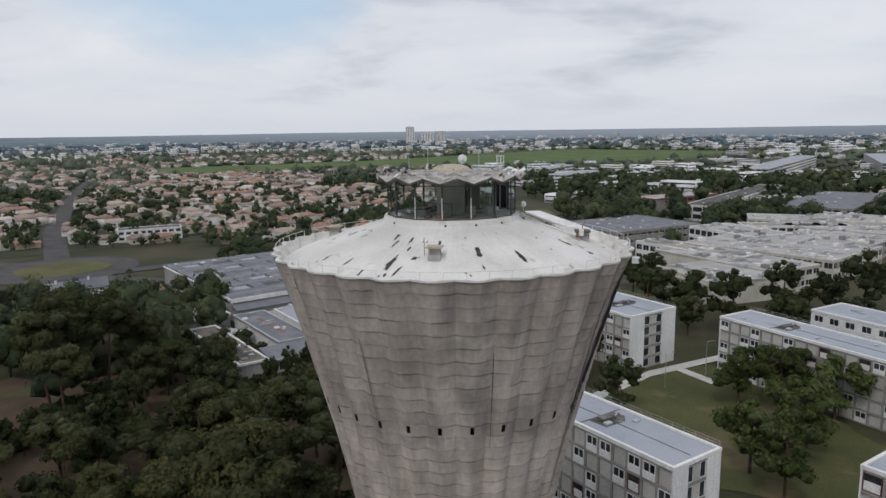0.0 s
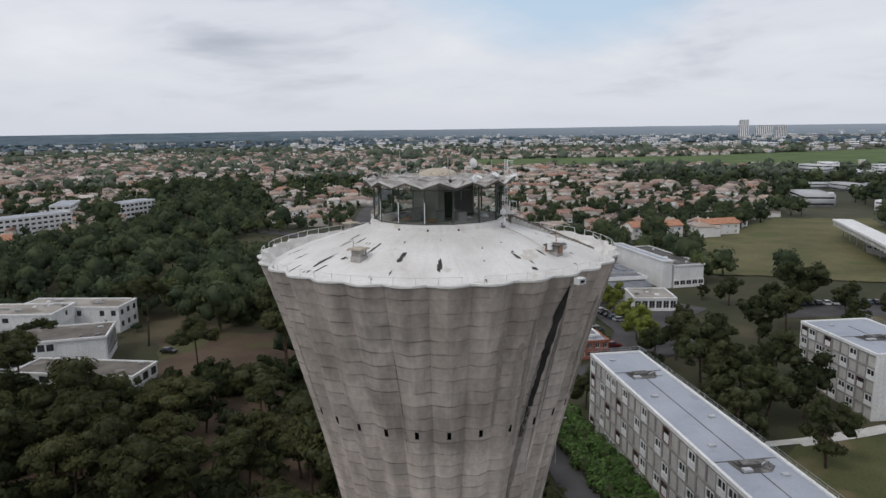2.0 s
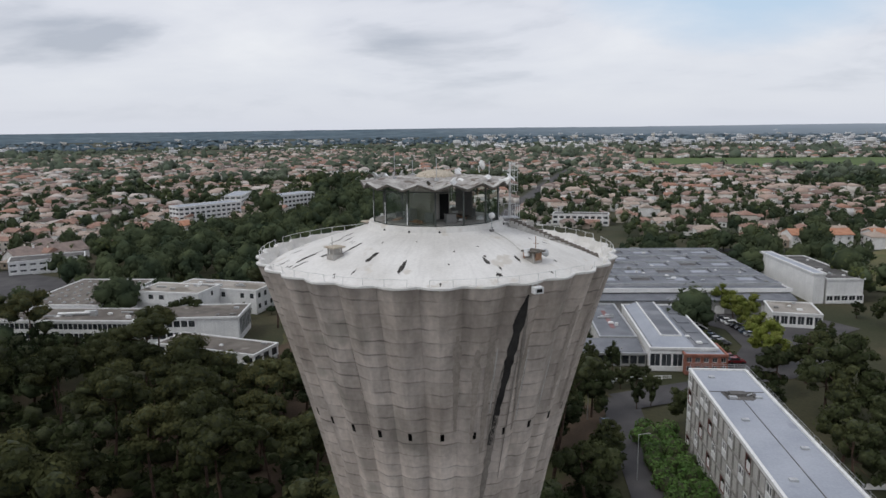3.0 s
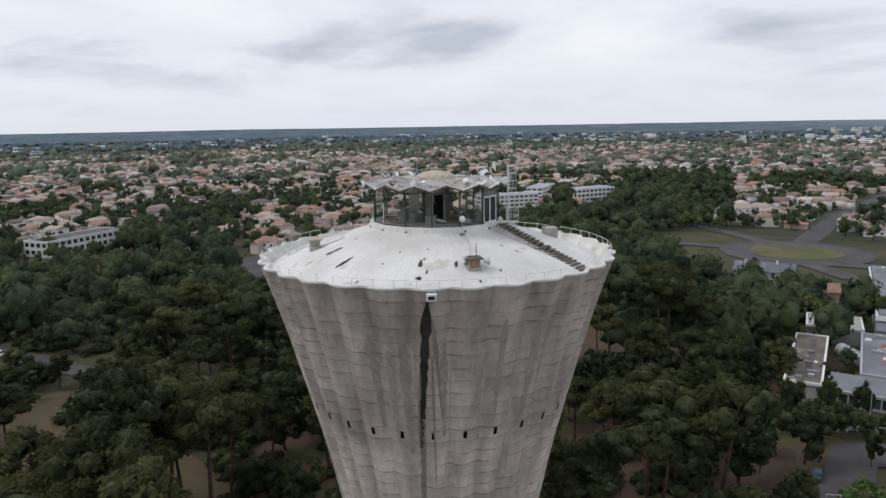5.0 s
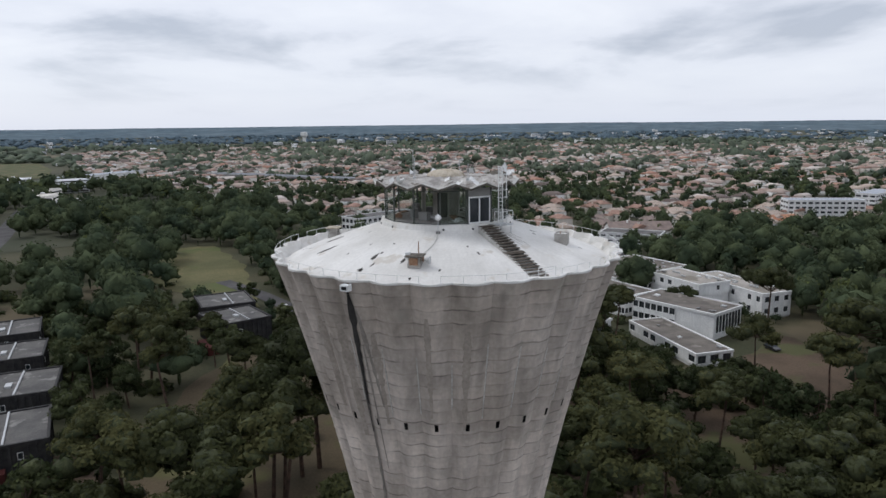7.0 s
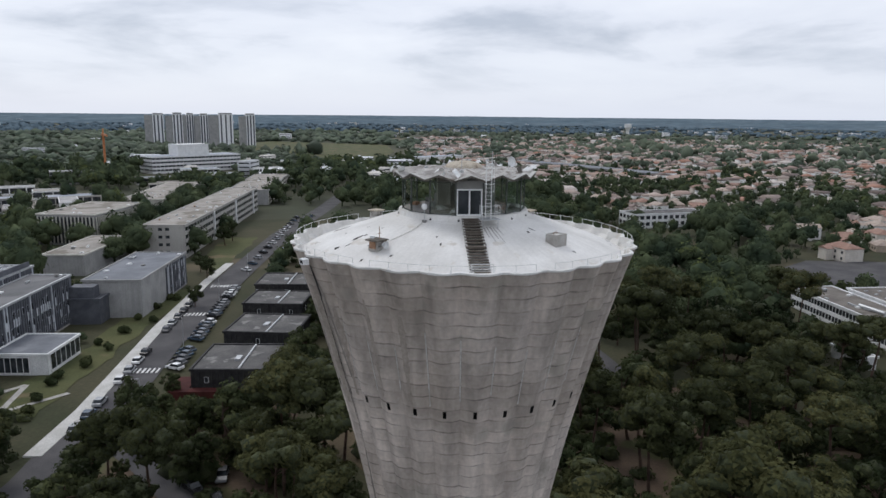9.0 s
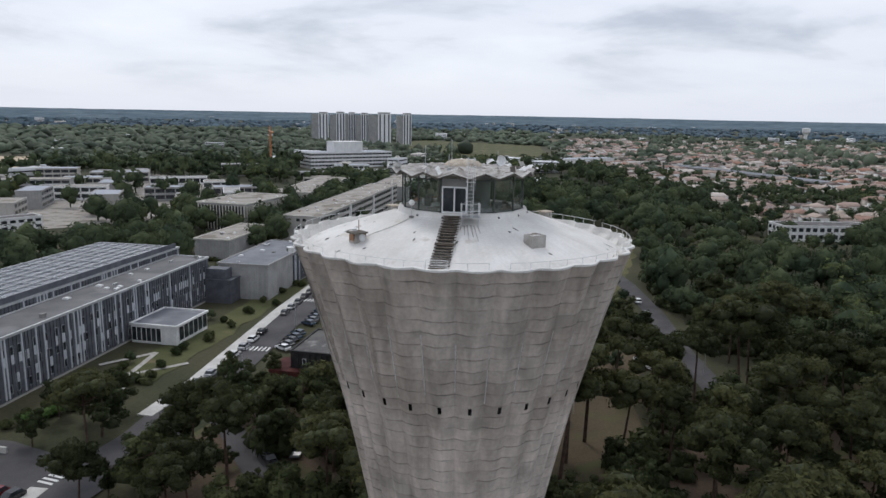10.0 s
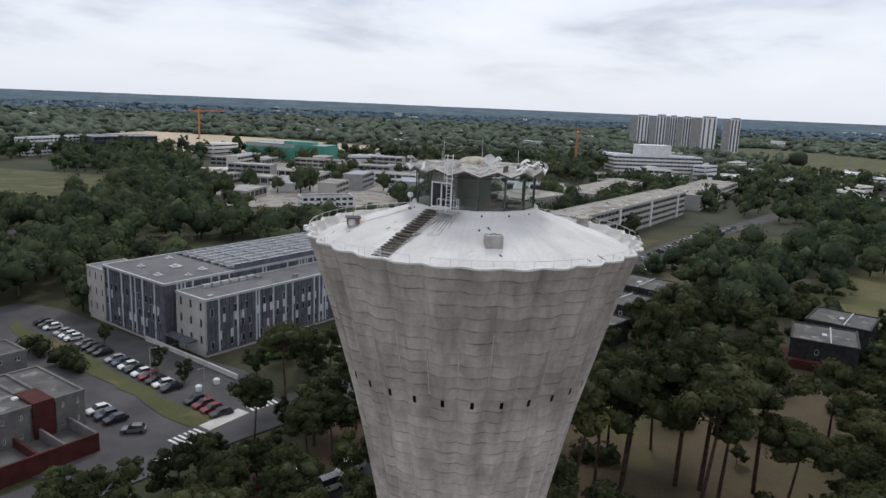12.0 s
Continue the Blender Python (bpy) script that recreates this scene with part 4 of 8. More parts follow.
for d, r, w, h in ((-100, 2.6, 0.9, 1.0), (-60, 2.9, 0.6, 0.8), (-30, 3.2, 0.8, 0.7), (60, 3.0, 1.0, 0.7), (-140, 3.0, 1.4, 0.5), (100, 3.4, 0.8, 0.5)):
    a = radians(d)
    part("cupboard", MB().box(-0.25, -w / 2, 0.08, 0.25, w / 2, h).box(-0.28, -w / 2 - 0.03, h, 0.28, w / 2 + 0.03, h + 0.04), ["grey_panel"], cabin, m=pose(*round_z(r, a, 0), 0, 0, d))
part("inner_partition", MB().box(-0.05, -1.1, 0.08, 0.05, 1.1, 2.7), "inner", cabin, "grey partition", m=pose(*round_z(1.9, radians(-92), 0), 0, 0, -92))
part("inner_partition", MB().box(-0.05, -1.5, 0.08, 0.05, 1.3, 2.9), "grey_panel", cabin, "grey partition", m=pose(*round_z(2.5, radians(66), 0), 0, 0, 66))

# fallen ceiling sheets, rubble and pipes on the cabin floor
rng3 = random.Random(19)
for k in range(26):
    a, r = rng3.uniform(0, 6.28), rng3.uniform(2.0, 4.6)
    w, l = rng3.uniform(0.3, 0.9), rng3.uniform(0.4, 1.3)
    sheet_ = MB().box(-l / 2, -w / 2, 0, l / 2, w / 2, 0.04).box(-l / 3, -w / 3, 0.04, l / 4, w / 4, 0.04 + rng3.uniform(0.03, 0.2))
    part("fallen_sheet", sheet_, rng3.choice(["white_metal", "block", "rust", "inner", "fascia"]), cabin, "fallen broken sheet", m=pose(*round_z(r, a, 0.09 + rng3.uniform(0, 0.2)), rng3.uniform(-12, 12), rng3.uniform(-12, 12), rng3.uniform(0, 360)))
for k in range(9):
    a, r = radians(40 * k + 11), rng3.uniform(2.4, 4.4)
    part("hanging_strip", MB().tube((0, 0, 0), (rng3.uniform(-0.4, 0.4), rng3.uniform(-0.4, 0.4), -rng3.uniform(0.5, 1.4)), 0.025, 5), rng3.choice(["galv", "rust", "white_metal"]), cabin, "hanging ceiling strip", m=pose(*round_z(r, a, 2.95)))

# folded roof: ridge at each bay, valley at each post
fold = MB()
fr = [6.0, 4.0, 1.5]


def fold_at(i, v, drop=0.0):
    a = radians(B0 + 12 * i)
    ridge = i % 2
    z = [(3.20, 2.78), (3.36, 3.12), (3.46, 3.40)][v][0 if ridge else 1] - drop
    r = fr[v] * (1.0 if ridge or v else 0.97)
    return round_z(r, a, z)


for v in range(2):
    for i in range(30):
        j = (i + 1) % 30
        fold.face([fold_at(i, v), fold_at(j, v), fold_at(j, v + 1), fold_at(i, v + 1)])
        fold.face([fold_at(i, v + 1, 0.12), fold_at(j, v + 1, 0.12), fold_at(j, v, 0.12), fold_at(i, v, 0.12)], 1)
part("folded_roof", fold, ["cabin_roof", "fascia"], cabin, "bleached folded plate roof")
for i in range(30):
    mb = MB()
    a, b = fold_at(i, 0), fold_at((i + 1) % 30, 0)
    out_ = lambda p, d, z: (p[0] * d, p[1] * d, p[2] + z)
    mb.v = [out_(a, 0.998, -0.13), out_(b, 0.998, -0.13), out_(b, 0.998, 0.03), out_(a, 0.998, 0.03),
            out_(a, 1.006, -0.13), out_(b, 1.006, -0.13), out_(b, 1.008, 0.03), out_(a, 1.008, 0.03)]
    mb.f = [(3, 2, 1, 0), (4, 5, 6, 7), (0, 1, 5, 4), (1, 2, 6, 5), (2, 3, 7, 6), (3, 0, 4, 7)]
    mb.m = [0] * 6
    part("fascia_board", mb, "fascia", cabin)
    if i % 3 != 2:
        mb = MB()
        mb.v = [out_(a, 1.010, 0.00), out_(b, 1.010, 0.00), out_(b, 1.010, 0.055), out_(a, 1.010, 0.055),
                out_(a, 0.962, 0.045), out_(b, 0.962, 0.045), out_(b, 0.962, 0.075), out_(a, 0.962, 0.075)]
        mb.f = [(0, 1, 2, 3), (3, 2, 6, 7), (5, 4, 7, 6), (1, 0, 4, 5), (0, 3, 7, 4), (2, 1, 5, 6)]
        mb.m = [0] * 6
        part("edge_flashing", mb, "rim", cabin, "pale metal edge flashing")
# torn flashing along the eaves
rng2 = random.Random(3)
for k in range(30):
    a = radians(rng2.choice([-165, -150, 100, 120, -130, 170, -40, 20]) + rng2.uniform(-16, 16))
    r = rng2.uniform(4.6, 6.25)
    w, l = rng2.uniform(0.2, 0.45), rng2.uniform(0.35, 0.85)
    mb = MB()
    mb.sheet(lambda u, v: (u * l, v * w, 0.22 * math.sin(u * 3 + k) + 0.16 * v), [-0.5, -0.1, 0.2, 0.5], [-0.5, 0, 0.5])
    part("torn_flashing", mb, "white_metal" if k % 4 else "fascia", cabin, "bent strip of flashing", m=pose(*round_z(r, a, 3.36 + 0.1 * rng2.random()), rng2.uniform(-25, 25), rng2.uniform(-25, 25), math.degrees(a) + rng2.uniform(-40, 40)))
dome = MB()
dome.sheet(lambda u, v: round_z([1.6, 1.55, 1.35, 1.0, 0.5, 0.05][v], u, [3.40, 3.52, 3.72, 3.86, 3.94, 3.96][v]), [2 * math.pi * i / 28 for i in range(28)], range(6), wrap=True)
part("roof_dome", dome, "rusty", cabin, "rust-stained shallow dome", smooth=True)
for i, (x, y, h) in enumerate(((-1.77, -2.9, 2.0), (2.1, -2.4, 1.6), (-3.4, 1.0, 1.2), (3.9, 1.9, 1.2))):
    mb = MB().tube((x, y, 3.3), (x, y, 3.4 + h), 0.028, 6).box(x - 0.12, y - 0.12, 3.3, x + 0.12, y + 0.12, 3.5)
    part("mast", mb, "galv", cabin, "thin steel antenna mast")
for x, y, d, r in ((1.0, 4.7, 70, 0.42),):
    dish = MB()
    dish.sheet(lambda u, v: (0.35 * r * v * v, r * v * math.cos(u), r * v * math.sin(u)), [2 * math.pi * i / 16 for i in range(16)], [1, 0.66, 0.33, 0.02], wrap=True)
    dish.tube((0.05, 0, 0), (-0.25, 0, -0.05), 0.04).tube((-0.25, 0, -0.6), (-0.25, 0, 0), 0.04)
    part("satellite_dish", dish, "white_metal", cabin, "white dish antenna", m=pose(x, y, 4.1, 0, -10, d))

# ladder with safety cage beside the door
lad = thing("cage_ladder", "galvanised ladder with safety cage and small platform", "ladder", *round_z(5.6, radians(46.5), 50.95), 46.5)
mb = MB().box(-0.15, -0.75, -0.02, 1.15, 0.75, 0.03)
part("platform", mb, "galv", lad, "steel grid platform")
mb = MB()
for x, y in ((1.1, -0.7), (1.1, 0.7), (1.1, 0), (0.1, 0.7), (0.5, 0.7), (0.5, -0.7)):
    mb.tube((x, y, 0), (x, y, 1.05), 0.022)
for z in (0.5, 1.05):
    mb.tube((1.1, -0.7, z), (1.1, 0.7, z), 0.02).tube((0.1, 0.7, z), (1.1, 0.7, z), 0.02).tube((0.5, -0.7, z), (1.1, -0.7, z), 0.02)
part("guard_rail", mb, "white_metal", lad)
mb = MB()
for y in (-0.6, 0.6):
    mb.tube((1.0, y, -1.1), (1.0, y, 0), 0.03)
part("platform_leg", mb, "galv", lad)
for y in (-0.22, 0.22):
    part("ladder_rail", MB().box(0.42, y - 0.025, 0, 0.48, y + 0.025, 4.5), "white_metal", lad)
rung = MB().tube((0.45, -0.22, 0), (0.45, 0.22, 0), 0.018, 5).data("rung", ["white_metal"])
for i in range(15):
    part("rung", rung, [], lad, m=pose(0, 0, 0.3 + i * 0.29))
hoop = MB()
for i in range(8):
    a, b = math.pi * i / 8 - math.pi / 2, math.pi * (i + 1) / 8 - math.pi / 2
    hoop.tube((0.45 + 0.62 * math.cos(a), 0.36 * math.sin(a), 0), (0.45 + 0.62 * math.cos(b), 0.36 * math.sin(b), 0), 0.02, 4)
hoop = hoop.data("hoop", ["white_metal"])
for i in range(5):
    part("hoop", hoop, [], lad, m=pose(0, 0, 2.1 + i * 0.58))
mb = MB()
for d in (-60, 0, 60):
    x, y = 0.45 + 0.62 * math.cos(radians(d)), 0.36 * math.sin(radians(d))
    mb.tube((x, y, 2.1), (x, y, 4.45), 0.016, 4)
part("cage_bar", mb, "white_metal", lad)

# globe lamp on the curb
lamp = thing("globe_lamp", "white globe lamp on a short pole at the lookout curb", "lamp", 5.75, -0.33, 50.5)
part("pole", MB().tube((0, 0, 0), (0, 0, 1.0), 0.03), "galv", lamp)
part("base", MB().box(-0.12, -0.16, -0.05, 0.12, 0.16, 0.14), "grey_panel", lamp)
part("globe", MB().ball((0, 0, 1.2), 0.24, 0, 14, 8), "white", lamp, "white glass globe", smooth=True)


# vents on the cone
def vent(name, deg, r, w, h, cap, label, extra=None):
    a = radians(deg)
    v = thing(name, label, "roof vent", *round_z(r, a, roof_z(r) - 0.12), deg)
    part("body", MB().box(-w / 2, -w / 2, 0, w / 2, w / 2, h * 0.45).box(-w / 2 + 0.04, -w / 2 + 0.04, h * 0.45, -w / 2 + 0.14, -w / 2 + 0.14, h).box(w / 2 - 0.14, -w / 2 + 0.04, h * 0.45, w / 2 - 0.04, -w / 2 + 0.14, h)
         .box(-w / 2 + 0.04, w / 2 - 0.14, h * 0.45, -w / 2 + 0.14, w / 2 - 0.04, h).box(w / 2 - 0.14, w / 2 - 0.14, h * 0.45, w / 2 - 0.04, w / 2 - 0.04, h)
         .box(-w / 2 + 0.16, -w / 2 + 0.16, h * 0.4, w / 2 - 0.16, w / 2 - 0.16, h * 0.98), "block", v)
    o = cap
    part("cap", MB().prism([(-w / 2 - o, -w / 2 - o), (w / 2 + o, -w / 2 - o), (w / 2 + o, w / 2 + o), (-w / 2 - o, w / 2 + o)], h, h + 0.1), "rusty" if name == "roof_vent" else "fascia", v, "overhanging slab cap")
    return v


va = vent("roof_vent", -97.4, 9.9, 0.85, 0.85, 0.13, "concrete roof vent with a flat overhanging cap on the white cone")
part("rod", MB().tube((-0.3, -0.75, 0), (-0.3, -0.75, 1.5), 0.02), "post", va, "thin iron rod")
vent("roof_vent", 169, 9.9, 0.85, 0.75, 0.13, "concrete roof vent with a flat overhanging cap on the white cone")
vb = vent("siren_vent", -9.1, 10.4, 0.9, 0.75, 0.16, "concrete roof vent carrying a siren and rusty brackets")
part("siren_horn", MB().tube((0.2, 0.7, 0.55), (0.2, 1.1, 0.55), 0.08, 10, r2=0.3), "galv", vb, "grey siren horn")
part("siren_drum", MB().tube((-0.1, -0.55, 0.5), (-0.1, -0.55, 1.0), 0.2, 12), "white_metal", vb, "white drum")
part("bracket", MB().tube((0, 0.25, 0.9), (0, 0.25, 1.8), 0.03).tube((-0.2, 0.25, 1.3), (0.25, 0.25, 1.3), 0.02).box(-0.5, -0.5, 0.3, -0.35, 0.5, 0.75).box(0.46, -0.3, 0.2, 0.52, 0.3, 0.7), "rust", vb)
vd = thing("access_hatch", "open blockwork roof hatch with a pale lid on the white cone", "roof hatch", *round_z(9.6, radians(75.2), roof_z(9.6) - 0.1), 75.2)
part("body", MB().box(-0.5, -0.65, 0, -0.4, 0.65, 0.85).box(0.4, -0.65, -0.15, 0.5, 0.65, 0.85).box(-0.4, -0.65, -0.1, 0.4, -0.55, 0.85).box(-0.4, 0.55, -0.1, 0.4, 0.65, 0.85), "block", vd)
part("lid", MB().box(-0.45, -0.6, 0.70, 0.45, 0.6, 0.76), "shell", vd, "pale lid")
part("lid_handle", MB().tube((-0.1, 0.2, 0.76), (-0.1, 0.2, 0.95), 0.02).tube((-0.1, -0.2, 0.76), (-0.1, -0.2, 0.95), 0.02).tube((-0.1, -0.2, 0.95), (-0.1, 0.2, 0.95), 0.02), "rust", vd)
fl = thing("flood_lamp", "white floodlight box bracketed under the tower rim", "lamp", *round_z(14.35, radians(-24.1), 48.1), -24.1)
part("housing", MB().box(0.05, -0.32, -0.22, 0.5, 0.32, 0.2), "white_metal", fl)
part("lens", MB().box(0.5, -0.2, -0.12, 0.52, 0.2, 0.1), "dark", fl)
part("bracket", MB().tube((-0.1, -0.2, 0.25), (0.2, -0.2, 0.2), 0.025).tube((-0.1, 0.2, 0.25), (0.2, 0.2, 0.2), 0.025), "galv", fl)
# cable laid on the cone from lamp to siren
cab = MB()
pts = [on_roof(5.95 + 0.75 * i, radians(-3.3 - 0.9 * i + 1.2 * math.sin(i)), 0.05) for i in range(7)]
for a, b in zip(pts, pts[1:]):
    cab.tube(a, b, 0.025, 5)
solid("roof_cable", cab, "rim", "thin cable lying on the white cone", "cable")


# ---- buildings ----


def side_pose(side, L_, W_):
    """Local frame of a facade: x along it, y into the building."""
    return {"S": pose(0, 0, 0), "E": pose(L_, 0, 0, 0, 0, 90), "N": pose(L_, W_, 0, 0, 0, 180), "W": pose(0, W_, 0, 0, 0, 270)}[side]


WINDOWS = {}


def window_data(w, h, frame_mat="white_metal", bars=1, glass="glass"):
    key = (round(w, 2), round(h, 2), frame_mat, bars, glass)
    if key not in WINDOWS:
        mb, t = MB(), 0.07
        mb.box(0, 0, 0, w, 0.08, t).box(0, 0, h - t, w, 0.08, h).box(0, 0, t, t, 0.08, h - t).box(w - t, 0, t, w, 0.08, h - t)
        for b in range(bars):
            x = w * (b + 1) / (bars + 1)
            mb.box(x - t / 2, 0.005, t, x + t / 2, 0.08, h - t)
        mb.face([(t, 0.06, t), (w - t, 0.06, t), (w - t, 0.06, h - t), (t, 0.06, h - t)], 1)
        WINDOWS[key] = mb.data("window", [frame_mat, glass])
    return WINDOWS[key]


def frame_of(P0, P1):
    d = Vector(P1) - Vector(P0)
    return d.length, math.degrees(math.atan2(d.y, d.x))


def building(name, P0, P1, W_, H, label, category="building", wall="white", roof="membrane", parapet=0.45, z0=0.0, edge=None, group=""):
    """A flat-roofed block on the line P0 to P1, W_ deep to its left."""
    L_, rz = frame_of(P0, P1)
    b = thing(name, label, category, P0[0], P0[1], z0, rz, group)
    part("wall", MB().box(0.22, 0.22, 0, L_ - 0.22, W_ - 0.22, H - 0.5), wall, b)
    r = MB().box(0.2, 0.2, H - 0.5, L_ - 0.1, W_ - 0.1, H - parapet * 0.6)
    part("roof", r, roof, b)
    t = 0.35
    e = MB().box(-0.12, -0.12, H - 0.55, L_ + 0.12, t, H).box(-0.12, W_ - t, H - 0.55, L_ + 0.12, W_ + 0.12, H)
    e.box(-0.12, t, H - 0.55, t, W_ - t, H).box(L_ - t, t, H - 0.55, L_ + 0.12, W_ - t, H)
    part("roof_edge", e, edge or wall, b)
    return b, L_, rz


def facade(b, side, L_, W_, z0, z1, n, bays, pier=0.5, band_=1.2, wall="white", frame_mat="white_metal", bars=1, x0=0.0, x1=None, skip=None, sill=0.0):
    """Bands and piers in front of the wall leave real openings; a window stands in each."""
    full = L_ if side in "SN" else W_
    x1 = full if x1 is None else x1
    m = side_pose(side, L_, W_)
    sh = (z1 - z0) / n
    bw = (x1 - x0) / bays
    grid = MB()
    for i in range(n + 1):
        lo = z0 + i * sh - (0 if i == 0 else band_ * 0.25)
        hi = z0 + i * sh + (band_ * 0.75 if i < n else 0)
        if hi > lo:
            grid.box(x0, 0, lo, x1, 0.23, hi)
    for i in range(n):
        lo, hi = z0 + i * sh + band_ * 0.75, z0 + (i + 1) * sh - band_ * 0.25
        for k in range(bays + 1):
            c = x0 + k * bw
            grid.box(max(x0, c - pier / 2), 0.002, lo, min(x1, c + pier / 2), 0.23, hi)
    part("facade", grid, wall, b, m=m)
    if b.location.length > 300:
        # far off each storey reads as one ribbon of glass
        for i in range(n):
            part("ribbon_window", MB().box(x0 + pier / 2, 0.12, z0 + i * sh + band_ * 0.75, x1 - pier / 2, 0.2, z0 + (i + 1) * sh - band_ * 0.25), "glass", b, m=m)
        return
    wd = window_data(bw - pier, sh - band_, frame_mat, bars)
    solid_panel = MB().box(0, 0.04, 0, bw - pier, 0.22, sh - band_).data("infill_panel", [wall])
    for i in range(n):
        for k in range(bays):
            at = m @ pose(x0 + k * bw + pier / 2, 0.12, z0 + i * sh + band_ * 0.75)
            if skip and skip(i, k):
                part("infill_panel", solid_panel, [], b, m=m @ pose(x0 + k * bw + pier / 2, 0, z0 + i * sh + band_ * 0.75))
            else:
                part("window", wd, [], b, m=at)


def clutter(b, L_, W_, H, n, seed, units=("galv", "white", "grey_panel"), size=1.0):
    """Vents, skylights and boxes on a flat roof, each a part."""
    r = random.Random(seed)
    for _ in range(n):
        x, y = r.uniform(1.2, max(1.5, L_ - 1.8)), r.uniform(1.0, max(1.3, W_ - 1.6))
        k = r.random()
        if k < 0.4:
            w, d, h = r.uniform(0.6, 1.4) * size, r.uniform(0.6, 1.2) * size, r.uniform(0.3, 0.8) * size
            part("roof_unit", MB().box(0, 0, 0, w, d, h).box(-0.05, -0.05, h, w + 0.05, d + 0.05, h + 0.06), r.choice(units), b, m=pose(x, y, H - 0.3, 0, 0, r.uniform(-5, 5)))
        elif k < 0.75:
            s = r.uniform(0.4, 0.8)
            part("skylight", MB().box(-s, -s, 0, s, s, 0.25).prism([(-s * 0.8, -s * 0.8), (s * 0.8, -s * 0.8), (s * 0.8, s * 0.8), (-s * 0.8, s * 0.8)], 0.25, 0.4), "white_metal", b, m=pose(x, y, H - 0.3))
        else:
            l = r.uniform(1.5, 4) * size
            part("duct", MB().box(0, 0, 0.15, l, 0.4 * size, 0.55 * size).box(0.1, 0.05, 0, 0.3, 0.35, 0.15).box(l - 0.3, 0.05, 0, l - 0.1, 0.35, 0.15), "galv", b, m=pose(min(x, max(1, L_ - l - 1)), y, H - 0.3))


def roof_rail(b, L_, W_, H, sides):
    pd = MB().tube((0, 0, -0.05), (0, 0, 0.85), 0.03, 5).data("rail_post", ["galv"])
    for s in sides:
        full = L_ if s in "SN" else W_
        m = side_pose(s, L_, W_)
        n = max(2, int(full / 1.9))
        for i in range(n + 1):
            part("rail_post", pd, [], b, m=m @ pose(0.1 + (full - 0.2) * i / n, 0.12, H))
        for z in (0.45, 0.85):
            part("rail_bar", MB().tube((0.1, 0.12, H + z), (full - 0.1, 0.12, H + z), 0.022, 5), "galv", b, m=m)


# student residences: concrete grid, pale infill and white window boxes
def residence(name, P0, P1, W_, H, bays, seed, label, ends=True, rail="N", both=True):
    b, L_, rz = building(name, P0, P1, W_, H, label, "residence", "grid", "membrane", edge="white", group="student residences")
    n, sh = 5, (H - 0.7) / 5
    bw = L_ / bays
    r = random.Random(seed)
    infill = MB().box(0, 0, 0, bw - 0.55, 0.1, sh - 0.55).data("infill_panel", ["infill"])
    small = MB()
    w, h = bw - 0.5, sh - 0.45
    small.box(0, -0.16, 0, w, 0.12, h * 0.42).box(0, -0.16, h - 0.12, w, 0.12, h).box(0, -0.16, h * 0.42, 0.10, 0.12, h - 0.12).box(w - 0.10, -0.16, h * 0.42, w, 0.12, h - 0.12)
    small.box(w * 0.5 - 0.05, -0.08, h * 0.42, w * 0.5 + 0.05, 0.1, h - 0.12)
    small.face([(0.1, 0.03, h * 0.42), (w - 0.1, 0.03, h * 0.42), (w - 0.1, 0.03, h - 0.12), (0.1, 0.03, h - 0.12)], 1)
    small = small.data("window_box", ["white", "glass"])
    shut = MB()
    shut.box(0, -0.14, 0, w, 0.12, 0.1).box(0, -0.14, h - 0.1, w, 0.12, h).box(0, -0.14, 0.1, 0.12, 0.12, h - 0.1).box(w - 0.12, -0.14, 0.1, w, 0.12, h - 0.1)
    shut.box(0.12, -0.02, 0.1, w - 0.12, 0.1, h * 0.55, 1)
    shut.face([(0.12, 0.05, h * 0.55), (w - 0.12, 0.05, h * 0.55), (w - 0.12, 0.05, h - 0.1), (0.12, 0.05, h - 0.1)], 2)
    shut = shut.data("window_box", ["red_frame", "white", "glass"])
    for side in ("S", "N") if both else ("S",):
        m = side_pose(side, L_, W_)
        grid = MB()
        for i in range(n + 1):
            z = i * sh
            grid.box(0, -0.05, max(0, z - 0.15), L_, 0.21, z + 0.22 if i < n else z + 0.05)
        for i in range(n):
            for k in range(bays + 1):
                grid.box(max(0, k * bw - 0.16), -0.04, i * sh + 0.22, min(L_, k * bw + 0.16), 0.21, (i + 1) * sh - 0.15)
        part("facade_grid", grid, "grid", b, m=m)
        for i in range(n):
            for k in range(bays):
                q = (k + (i // 2) * 1 + i) % 3
                if q == 0 or (q == 1 and r.random() < 0.28):
                    part("window_box", shut if r.random() < 0.3 else small, [], b, m=m @ pose(k * bw + 0.25, 0.08, i * sh + 0.25))
                else:
                    part("infill_panel", infill, [], b, m=m @ pose(k * bw + 0.275, 0.12, i * sh + 0.27))
    if ends:
        for side in ("E", "W"):
            m = side_pose(side, L_, W_)
            a = W_ * 0.30
            part("end_wall", MB().box(-0.06, -0.06, 0, a, 0.2, H - 0.58), "white", b, m=m)
            part("end_wall", MB().box(W_ - a, -0.06, 0, W_ + 0.06, 0.2, H - 0.58), "white", b, m=m)
            sm = MB()
            for i in range(n + 1):
                z = i * sh
                sm.box(a, -0.02, max(0, z - 0.15), W_ - a, 0.21, z + 0.25 if i < n else z + 0.05)
            part("facade_grid", sm, "grid", b, m=m)
            wd = window_data((W_ - 2 * a) / 3 - 0.15, sh - 0.6, "white_metal", 0)
            pd = MB().box(0, 0, 0, (W_ - 2 * a) / 3, 0.1, sh - 0.5).data("infill_panel", ["infill"])
            for i in range(n):
                for k in (0, 2):
                    part("window", wd, [], b, m=m @ pose(a + 0.06 + k * (W_ - 2 * a) / 3, 0.1, i * sh + 0.35))
